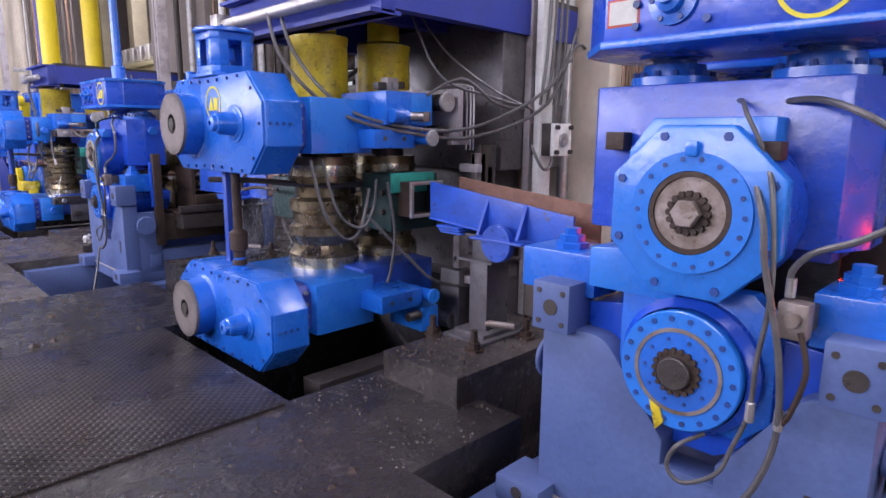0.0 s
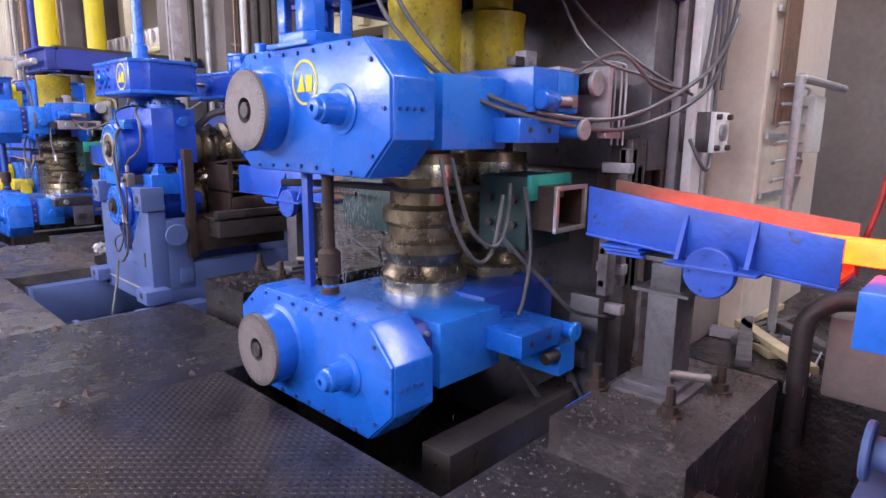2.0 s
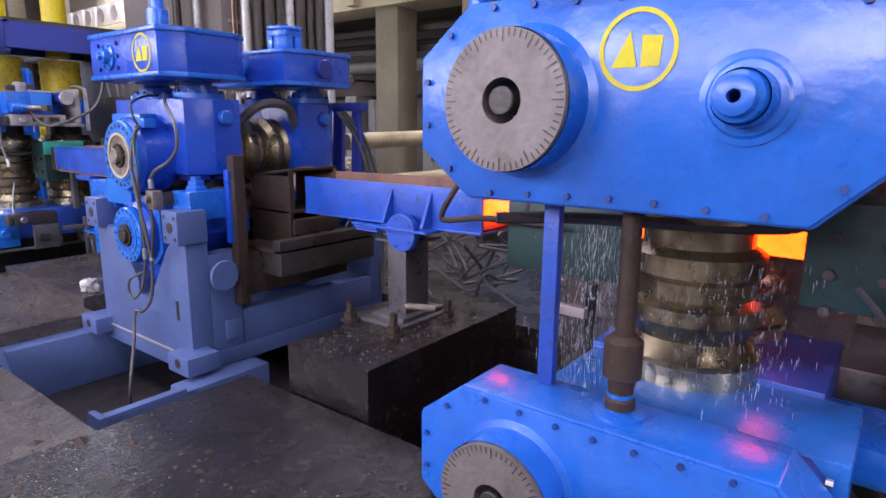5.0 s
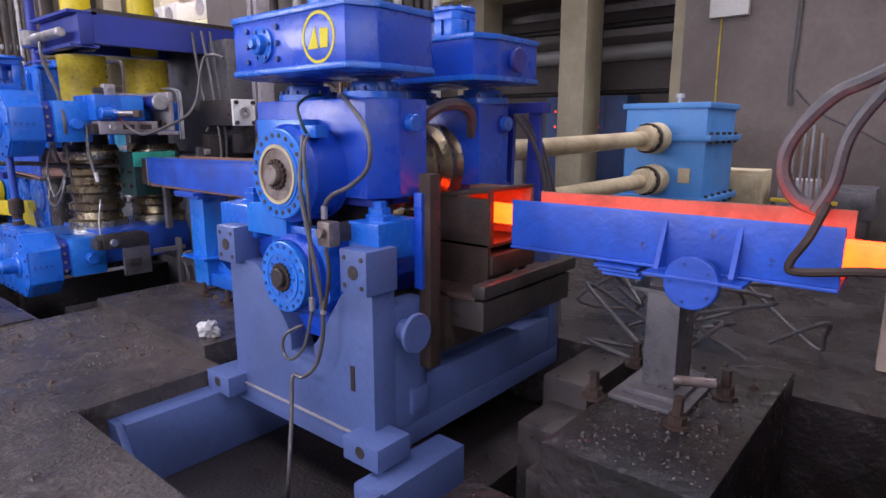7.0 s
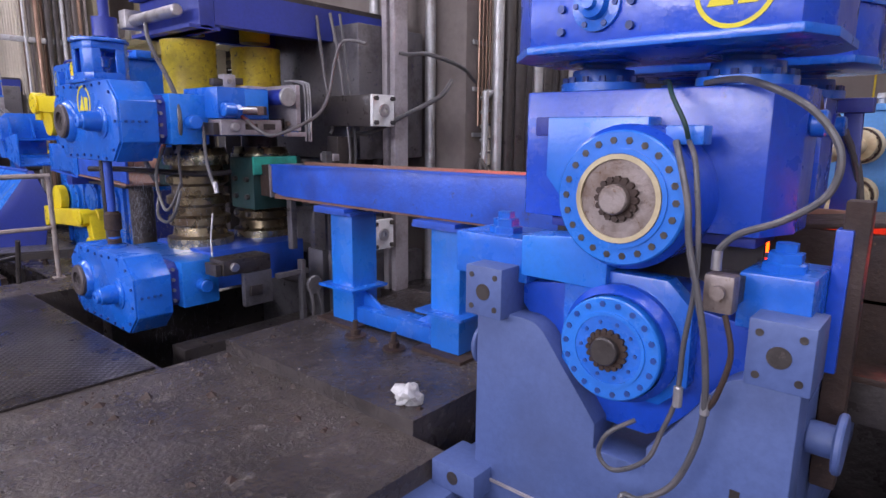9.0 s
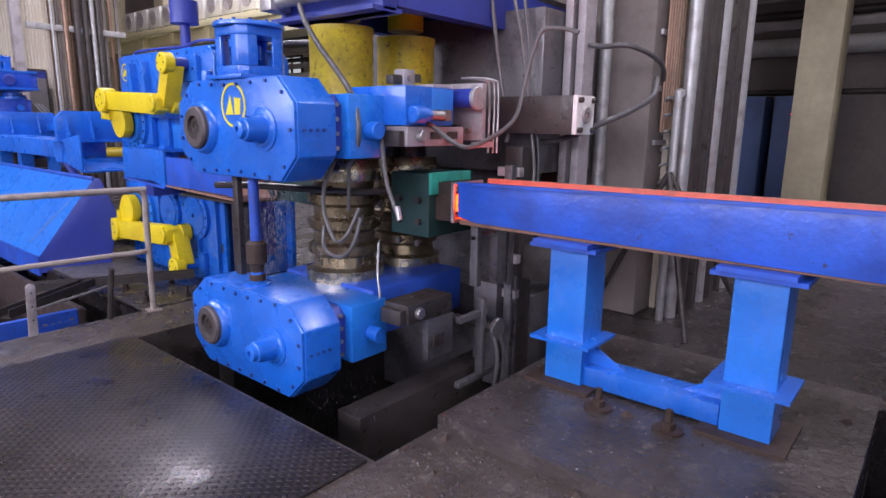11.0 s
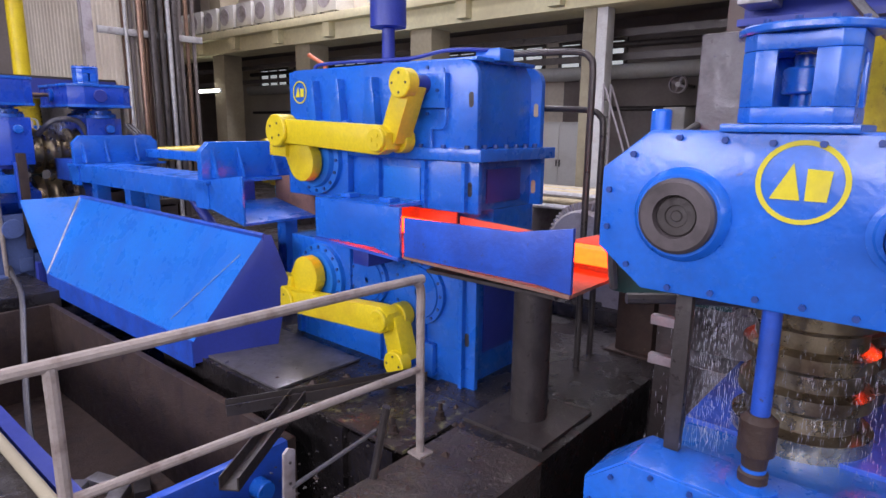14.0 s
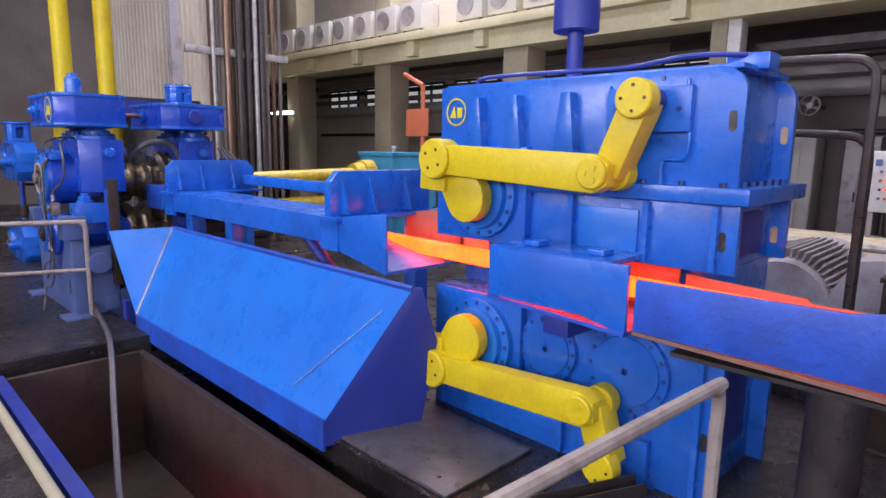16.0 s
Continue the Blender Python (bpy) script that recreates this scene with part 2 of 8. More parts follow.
def chequer():
    """Steel tread plate: a grid of raised lozenges, oily and polished by feet."""
    m, nt, b = shader("oily_tread_plate")
    co = nt.nodes.new("ShaderNodeNewGeometry").outputs["Position"]
    mp = nt.nodes.new("ShaderNodeMapping")
    mp.inputs["Rotation"].default_value[2] = radians(45)
    mp.inputs["Scale"].default_value = (26, 26, 26)
    nt.links.new(co, mp.inputs[0])
    v = nt.nodes.new("ShaderNodeTexVoronoi")
    v.voronoi_dimensions = "2D"
    v.inputs["Scale"].default_value, v.inputs["Randomness"].default_value = 1.0, 0.0
    nt.links.new(mp.outputs[0], v.inputs["Vector"])
    r = nt.nodes.new("ShaderNodeMapRange")
    r.inputs[1].default_value, r.inputs[2].default_value, r.inputs[3].default_value, r.inputs[4].default_value = 0.2, 0.36, 1.0, 0.0
    nt.links.new(v.outputs["Distance"], r.inputs[0])
    bp = nt.nodes.new("ShaderNodeBump")
    bp.inputs["Strength"].default_value, bp.inputs["Distance"].default_value = 1.0, 0.008
    nt.links.new(r.outputs[0], bp.inputs["Height"])
    nt.links.new(bp.outputs[0], b.inputs["Normal"])
    f = noise_fac(nt, co, 1.6, 0.35, 0.7)
    nt.links.new(link_mix(nt, f, (0.058, 0.047, 0.045), (0.026, 0.021, 0.021)), b.inputs["Base Color"])
    rr = nt.nodes.new("ShaderNodeMapRange")
    rr.inputs[3].default_value, rr.inputs[4].default_value = 0.2, 0.48
    nt.links.new(noise_fac(nt, co, 3.0, 0.3, 0.7), rr.inputs[0])
    nt.links.new(rr.outputs[0], b.inputs["Roughness"])
    b.inputs["Metallic"].default_value = 0.55
    return m


TREAD = chequer()


def water():
    m, nt, b = shader("spray_water")
    b.inputs["Base Color"].default_value = (0.85, 0.87, 0.95, 1)
    b.inputs["Roughness"].default_value = 0.1
    b.inputs["Transmission Weight"].default_value = 0.55
    b.inputs["IOR"].default_value = 1.33
    return m


WATER = water()


# ---------------------------------------------------------------- shapes
def box(bm, x0, x1, y0, y1, z0, z1, bevel=0.0):
    """A box between two corners, its edges chamfered by bevel."""
    vs = [bm.verts.new((x, y, z)) for x in (x0, x1) for y in (y0, y1) for z in (z0, z1)]
    fs = [bm.faces.new([vs[i] for i in q]) for q in ((0, 1, 3, 2), (4, 6, 7, 5), (0, 4, 5, 1), (2, 3, 7, 6), (0, 2, 6, 4), (1, 5, 7, 3))]
    if bevel:
        bmesh.ops.bevel(bm, geom=list({e for f in fs for e in f.edges}), offset=bevel, segments=2, affect="EDGES", profile=0.6)
    return bm


def prism(bm, outline, axis, a, b, bevel=0.0):
    """An outline of (u, v) pairs drawn along an axis from a to b: x takes (y, z), y takes (x, z), z takes (x, y)."""
    put = {"x": lambda u, v, w: (w, u, v), "y": lambda u, v, w: (u, w, v), "z": lambda u, v, w: (u, v, w)}[axis]
    lo = [bm.verts.new(put(u, v, a)) for u, v in outline]
    hi = [bm.verts.new(put(u, v, b)) for u, v in outline]
    n = len(outline)
    fs = [bm.faces.new(lo), bm.faces.new(hi)] + [bm.faces.new((lo[i], lo[(i + 1) % n], hi[(i + 1) % n], hi[i])) for i in range(n)]
    bmesh.ops.recalc_face_normals(bm, faces=fs)
    if bevel:
        bmesh.ops.bevel(bm, geom=list({e for f in fs for e in f.edges}), offset=bevel, segments=2, affect="EDGES", profile=0.6)
    return bm


def lathe(bm, profile, axis, c, seg=28, ends=True):
    """Turns a profile of (along, radius) pairs round an axis through c."""
    put = {"x": lambda w, p, q: (c[0] + w, c[1] + p, c[2] + q), "y": lambda w, p, q: (c[0] + p, c[1] + w, c[2] + q), "z": lambda w, p, q: (c[0] + p, c[1] + q, c[2] + w)}[axis]
    rings = []
    for w, r in profile:
        rings.append([bm.verts.new(put(w, r * math.cos(2 * math.pi * k / seg), r * math.sin(2 * math.pi * k / seg))) for k in range(seg)])
    fs = []
    for a, b in zip(rings, rings[1:]):
        fs += [bm.faces.new((a[k], a[(k + 1) % seg], b[(k + 1) % seg], b[k])) for k in range(seg)]
    if ends:
        fs += [bm.faces.new(rings[0]), bm.faces.new(rings[-1])]
    bmesh.ops.recalc_face_normals(bm, faces=fs)
    return bm


def cyl(bm, axis, c, a, b, r, seg=24, ch=0.0):
    """A cylinder along an axis from a to b, its rims chamfered by ch."""
    prof = [(a, r - ch), (a + ch, r), (b - ch, r), (b, r - ch)] if ch else [(a, r), (b, r)]
    return lathe(bm, prof, axis, c, seg)


def rod(bm, p, q, r, seg=10):
    """A round bar between two points."""
    p, q = Vector(p), Vector(q)
    d = (q - p).normalized()
    s = d.orthogonal().normalized()
    t = d.cross(s)
    ra, rb = ([bm.verts.new(o + r * (math.cos(k * 2 * math.pi / seg) * s + math.sin(k * 2 * math.pi / seg) * t)) for k in range(seg)] for o in (p, q))
    fs = [bm.faces.new((ra[k], ra[(k + 1) % seg], rb[(k + 1) % seg], rb[k])) for k in range(seg)] + [bm.faces.new(ra), bm.faces.new(rb)]
    bmesh.ops.recalc_face_normals(bm, faces=fs)
    return bm


def tube(bm, pts, r, seg=8, sub=6):
    """A bent pipe or hose of radius r on a smooth line through pts."""
    P = [Vector(p) for p in pts]
    line = []
    for i in range(len(P) - 1):
        p0, p1, p2, p3 = P[max(i - 1, 0)], P[i], P[i + 1], P[min(i + 2, len(P) - 1)]
        for k in range(sub):
            t = k / sub
            line.append(0.5 * (2 * p1 + (p2 - p0) * t + (2 * p0 - 5 * p1 + 4 * p2 - p3) * t * t + (3 * p1 - p0 - 3 * p2 + p3) * t ** 3))
    line.append(P[-1])
    rings, side = [], None
    for i, p in enumerate(line):
        d = (line[min(i + 1, len(line) - 1)] - line[max(i - 1, 0)]).normalized()
        side = d.orthogonal().normalized() if side is None else (side - d * side.dot(d)).normalized()
        up = d.cross(side)
        rings.append([bm.verts.new(p + r * (math.cos(k * 2 * math.pi / seg) * side + math.sin(k * 2 * math.pi / seg) * up)) for k in range(seg)])
    fs = []
    for a, b in zip(rings, rings[1:]):
        fs += [bm.faces.new((a[k], a[(k + 1) % seg], b[(k + 1) % seg], b[k])) for k in range(seg)]
    fs += [bm.faces.new(rings[0]), bm.faces.new(rings[-1])]
    bmesh.ops.recalc_face_normals(bm, faces=fs)
    return bm


def mesh_of(name, bm, material, smooth=True):
    me = bpy.data.meshes.new(name)
    bm.normal_update()
    bm.to_mesh(me)
    bm.free()
    me.materials.append(material)
    if smooth:
        for p in me.polygons:
            p.use_smooth = True
        me.set_sharp_from_angle(angle=radians(32))
    return me


def part(name, bm, material, parent, label=""):
    """Links bm as one mesh under a thing or a part."""
    ob = new(name, mesh_of(name, bm, material))
    ob.parent = parent
    small = name.split("_")[-1] in ("bolts", "graduation", "screws", "band")
    return tagged(ob, label, kind="stuff" if small else "")


def thing(name, at, label, category, group=""):
    """The Empty at a thing's base, which its parts hang on."""
    ob = new(name)
    ob.empty_display_size = 0.2
    ob.location = at
    return tagged(ob, label, category, group)


def single(name, bm, material, label, category, group="", at=(0, 0, 0)):
    """A thing of one mesh."""
    ob = new(name, mesh_of(name, bm, material))
    ob.location = at
    return tagged(ob, label, category, group)


def structure(name, bm, material, label=""):
    return tagged(new(name, mesh_of(name, bm, material)), label, kind="structure")


def B(*a, bevel=0.0):
    return box(bmesh.new(), *a, bevel=bevel)


def bolts(bm, axis, c, radius, n, r=0.014, h=0.012, start=0.0):
    """A ring of hexagon heads standing out along an axis at c (towards minus x or plus z)."""
    for k in range(n):
        a = start + 2 * math.pi * k / n
        p, q = radius * math.cos(a), radius * math.sin(a)
        if axis == "x":
            cyl(bm, "x", (c[0], c[1] + p, c[2] + q), -h, 0, r, 6)
        else:
            cyl(bm, "z", (c[0] + p, c[1] + q, c[2]), 0, h, r, 6)
    return bm


def ring(bm, axis, c, a, b, r_out, r_in, seg=32):
    """A flat ring with a hole, from a to b along an axis."""
    return lathe(bm, [(a, r_in), (a, r_out), (b, r_out), (b, r_in), (a, r_in)], axis, c, seg, ends=False)


def badge(parent, x, y, z, r):
    """The maker's round mark on a face that looks to minus x: a painted ring round a plain triangle and a plain block."""
    part("badge_ring", ring(bmesh.new(), "x", (x, y, z), -0.0012, 0.001, r, 0.88 * r, 44), YELLOW_MARK, parent, "stencilled yellow ring")
    for outline in (((0.66, -0.42), (0.2, 0.46), (0.0, -0.42)), ((-0.1, 0.34), (-0.62, 0.3), (-0.56, -0.42), (-0.1, -0.42))):
        part("badge_mark", prism(bmesh.new(), [(y + u * r, z + v * r) for u, v in outline], "x", x - 0.0012, x + 0.001), YELLOW_MARK, parent, "stencilled yellow shape")


# ---------------------------------------------------------------- setting
PX = 3.17          # the pass line


def slab(name, x0, x1, y0, y1, z1=0.0, z0=-1.1, material=None, bevel=0.0, label="wet grimy concrete floor"):
    return structure(name, B(x0, x1, y0, y1, z0, z1, bevel=bevel), material or CONCRETE, label)


slab("floor_1", -8.0, 0.78, -14, 34, z0=-1.6)
slab("floor_2", 0.78, 1.45, -14, 5.12, z0=-1.6)
slab("floor_17", 0.78, 1.84, 5.12, 6.75, z0=-1.6, material=OILFLOOR, label="oil-soaked dark concrete floor")
slab("floor_15", 0.78, 1.45, 6.75, 13.72, z0=-1.6, material=WALKFLOOR, label="brown gritty concrete floor, lightened as if more strongly lit")
slab("floor_3", 1.45, 1.84, -14, 5.12)
slab("floor_4", 1.84, 2.62, 2.28, 3.3)
slab("floor_5", 1.84, 2.3, 5.12, 6.75, material=OILFLOOR, label="oil-soaked dark concrete floor")
slab("floor_6", 1.45, 1.86, 8.7, 13.72, material=WALKFLOOR, label="brown gritty concrete floor, lightened as if more strongly lit")
slab("floor_7", 1.86, 2.28, 8.7, 10.64, material=WALKFLOOR, label="brown gritty concrete floor, lightened as if more strongly lit")
slab("floor_8", 1.86, 2.6, 13.12, 13.72, material=WALKFLOOR, label="brown gritty concrete floor, lightened as if more strongly lit")
slab("floor_9", 2.16, 4.1, 14.25, 16.6, z1=-0.02, material=OILFLOOR, label="oil-soaked dark concrete floor")
slab("floor_16", 2.2, 2.6, 13.86, 14.25, z1=-0.05, material=OILFLOOR, label="oil-soaked dark concrete floor")
slab("floor_10", 2.6, 4.1, 13.12, 14.25, material=OILFLOOR, label="oil-soaked dark concrete floor")
slab("floor_11", 0.78, 2.1, 18.85, 34)
slab("floor_12", 2.1, 4.1, 21.9, 34)
slab("floor_13", 4.1, 15.5, -14, 34, z0=-1.6)
slab("floor_14", 2.1, 4.1, 16.6, 19.4, z1=-0.35, material=OILFLOOR, label="oil-soaked dark concrete floor")
slab("foundation_1", 2.44, 3.62, 2.58, 3.2, z1=0.17, material=WETSLAB, label="wet concrete pedestal foundation")
slab("foundation_2", 2.36, 3.8, 5.82, 6.44, z1=0.25, material=OILFLOOR, label="wet concrete pedestal foundation")
slab("foundation_3", 2.28, 4.08, 8.9, 10.62, z1=0.08, material=WETSLAB, label="wet concrete pedestal foundation")
slab("pit_floor", 0.7, 4.2, -14, 34, z1=-1.1, z0=-1.7, material=PITWALL, label="oily black pit floor")
structure("wall_behind", B(-8.4, -8.0, -14, 34, -1.6, 2.9), WALL, "grimy plaster wall of the hall")
structure("wall_behind_top", B(-8.4, -8.0, -14, 34, 5.5, 10.2), WALL, "grimy plaster wall of the hall")
# Unseen end wall; its opening is added for the upstream lamp.
bm = B(-8.4, -3.2, -14.4, -14, -1.6, 10.2)
box(bm, 6.2, 15.6, -14.4, -14, -1.6, 10.2)
box(bm, -3.2, 6.2, -14.4, -14, 8.0, 10.2)
box(bm, -3.2, 6.2, -14.4, -14, -1.6, 1.2)
structure("wall_south", bm, WALL, "unseen plaster end wall with an opening added for light")
structure("wall_north", B(-8.4, 15.6, 34, 34.4, -1.6, 10.2), WALL, "grimy plaster end wall")
structure("wall_east", B(15.5, 15.9, -14, 34, -1.6, 10.2), WALL, "grimy plaster wall behind the columns")
# Unseen roof; its gaps are added for the overhead lamps.
bm = bmesh.new()
for x0, x1 in ((-8.4, -2.9), (-0.1, 7.2), (10.0, 15.9)):
    box(bm, x0, x1, -14.4, 34.4, 10.2, 10.4)
structure("ceiling", bm, DARKROOF, "unseen sooty sheet roof with openings added for light")

# piers behind the upright stands, which carry their drives
for i, yc in enumerate((-3.3, 4.25, 11.75, 24.4)):
    y0, y1 = yc - 1.1, yc + (1.3 if i < 3 else 4.5)
    bm = B(4.82, 6.5 if i < 3 else 5.7, y0, y1, 0, 10.2, bevel=0.02)
    structure("pier_%d" % (i + 1), bm, PALEWALL if i in (1, 3) else WALL, "grimy cement pier with stains")
# ribbed sheets on the far pier
bm = bmesh.new()
for k in range(27):
    prism(bm, [(4.82, 23.4 + .2 * k), (4.8, 23.42 + .2 * k), (4.8, 23.48 + .2 * k), (4.82, 23.5 + .2 * k)], "z", 1.3, 10.0)
for k in range(4):
    prism(bm, [(4.87 + .2 * k, 23.3), (4.89 + .2 * k, 23.28), (4.95 + .2 * k, 23.28), (4.97 + .2 * k, 23.3)], "z", 1.3, 10.0)
structure("pier_cladding", bm, PALEWALL, "beige ribbed sheets on the far pier")
structure("pier_facing", B(5.15, 6.3, 10.6, 10.648, 0, 10.2), PALEWALL, "pale plaster facing of the pier")
# east gallery: columns, floor beam, parapet
for i in range(10):
    y = 4.4 + 4.05 * (i - 2)
    near = 0.06 if i == 5 else -0.3
    structure("column_%d" % (i + 1), B(9.75, 10.35 if i != 5 else 10.05, y + near, y + 0.3, 0, 10.2, bevel=0.02), COLUMN, "yellowed painted concrete column")
structure("column_12", B(9.78, 10.05, 16.42, 16.608, 0, 3.75, bevel=0.004), WHITE, "whitewashed edge of the column")
bm = B(9.6, 10.5, -14, 34, 3.75, 4.35, bevel=0.02)
box(bm, 9.35, 9.6, -14, 34, 4.12, 4.3, bevel=0.01)
structure("gallery_beam", bm, BEAM, "yellowed painted gallery beam")
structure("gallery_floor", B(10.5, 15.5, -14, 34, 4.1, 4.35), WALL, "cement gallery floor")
structure("gallery_parapet", B(10.2, 10.4, -14, 34, 4.35, 5.15, bevel=0.02), PALEWALL, "pale parapet above the beam")
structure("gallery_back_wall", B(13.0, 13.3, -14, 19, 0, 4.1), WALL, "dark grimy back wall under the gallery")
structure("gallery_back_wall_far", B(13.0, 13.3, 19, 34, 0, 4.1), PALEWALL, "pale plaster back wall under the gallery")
for i in range(14):
    structure("corbel_%d" % (i + 1), B(9.42, 9.6, 5.0 + 2.02 * i, 5.25 + 2.02 * i, 3.8, 4.12, bevel=0.01), BEAM, "painted corbel under the gallery ledge")
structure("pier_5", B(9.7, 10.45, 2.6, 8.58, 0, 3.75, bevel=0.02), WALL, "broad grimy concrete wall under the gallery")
structure("column_11", B(9.7, 10.3, 10.12, 10.6, 0, 3.75, bevel=0.02), COLUMN, "pale concrete column under the gallery")
structure("upper_back_wall", B(12.2, 12.5, -14, 34, 4.35, 10.2), PALEWALL, "pale plaster wall above the gallery")


def louvre_window(y, z, w=1.6, h=0.75):
    """A barred window high under the gallery."""
    ob = thing("window", (12.96, y, z), "dark steel window with pale panes between bars", "window", "windows under the gallery")
    bm = bmesh.new()
    for a in (-w / 2, -w / 6, w / 6, w / 2):
        box(bm, -0.05, 0.02, a - 0.035, a + 0.035, -h / 2, h / 2)
    for a in (-h / 2, 0, h / 2):
        box(bm, -0.06, 0.01, -w / 2 - 0.04, w / 2 + 0.04, a - 0.03, a + 0.03)
    part("window_frame", bm, DARK, ob)
    part("pane", B(0.0, 0.03, -w / 2, w / 2, -h / 2, h / 2), DAYPANE, ob)
    return ob


first = louvre_window(18.3, 3.3)
for k in range(1, 7):
    copy_thing(first, pose(12.96, 18.3 + 2.05 * k, 3.3))


# ---------------------------------------------------------------- rolling stands
def octagon(y0, y1, z0, z1, cr, cl):
    return [(y0 + cr, z0), (y1 - cl, z0), (y1, z0 + cl * 0.8), (y1, z1 - cl * 0.8), (y1 - cl, z1), (y0 + cr, z1), (y0, z1 - cr), (y0, z0 + cr)]


def edge_bolts(bm, outline, x, step=0.14, r=0.011):
    """Small hexagon heads along the rim of a cover."""
    cy = sum(p[0] for p in outline) / len(outline)
    cz = sum(p[1] for p in outline) / len(outline)
    n = len(outline)
    for i in range(n):
        p, q = Vector(outline[i]), Vector(outline[(i + 1) % n])
        m = max(1, int((q - p).length / step))
        for k in range(m):
            s = p.lerp(q, (k + 0.5) / m)
            s = s + (Vector((cy, cz)) - s).normalized() * 0.03
            cyl(bm, "x", (x, s.x, s.y), -0.012, 0, r, 6)
    return bm


def roll_profile(z0, z1, r, kind):
    """A grooved roll: bands and grooves along its length."""
    h = z1 - z0
    if kind == "broad":
        marks = [(0, .97), (.03, 1), (.24, 1), (.27, .9), (.31, .82), (.36, .9), (.39, .97), (.45, .97), (.48, .84), (.55, .84), (.58, .95), (.66, .95), (.69, .78), (.77, .78), (.8, .96), (.86, .96), (.88, .86), (.91, .96), (1, .94)]
    else:
        marks = [(0, .97), (.03, 1), (.22, 1), (.24, .82), (.31, .78), (.34, .94), (.4, .94), (.42, .78), (.49, .78), (.52, .94), (.58, .94), (.6, .78), (.67, .78), (.7, .93), (.76, .93), (.78, .78), (.85, .78), (.88, .92), (.95, .92), (1, .86)]
    return [(z0 + h * a, r * b) for a, b in marks]


def cage(parent, x, y, z, w, h, name="motor_lantern"):
    """The open lantern that carries a drive on a gearbox lid: four windowed sides between a square base and a round head."""
    lantern = part(name, cyl(bmesh.new(), "z", (x, y, z), h - 0.005, h + 0.02, w * 0.8, 28, 0.005), BLUE, parent)
    q = w / 2
    for a in (-1, 1):
        for b in (-1, 1):
            out = [(x + a * (q - .075), y + b * (q + .03)), (x + a * (q - .015), y + b * (q + .03)), (x + a * (q + .03), y + b * (q - .015)), (x + a * (q + .03), y + b * (q - .075)), (x + a * (q + .015), y + b * (q - .075)), (x + a * (q - .075), y + b * (q + .015))]
            part("lantern_post", prism(bmesh.new(), out, "z", z + 0.05, z + h - 0.055, 0.005), BLUE, lantern)
    for nm, z0, z1 in (("lantern_foot", 0.002, 0.05), ("lantern_head", h - 0.055, h - 0.006)):
        out = [(x + a * (q + e), y + b * (q + f)) for a, b, e, f in ((-1, -1, -.015, .03), (1, -1, -.015, .03), (1, -1, .03, -.015), (1, 1, .03, -.015), (1, 1, -.015, .03), (-1, 1, -.015, .03), (-1, 1, .03, -.015), (-1, -1, .03, -.015))]
        part(nm, prism(bmesh.new(), out, "z", z + z0, z + z1, 0.005), BLUE, lantern)
    part("lantern_base", B(x - q - 0.06, x + q + 0.06, y - q - 0.06, y + q + 0.06, z - 0.025, z, bevel=0.005), BLUE, lantern)
    part("head_bolts", bolts(bmesh.new(), "z", (x, y, z + h + 0.02), w * 0.7, 12, 0.011, 0.012), BOLTBLUE, lantern)
    bm = cyl(bmesh.new(), "z", (x, y, z), 0.05, h - 0.06, w * 0.14, 14)
    cyl(bm, "z", (x, y, z), h * 0.34, h * 0.64, w * 0.25, 16, 0.006)
    part("coupling", bm, BLUE, lantern)
    return lantern


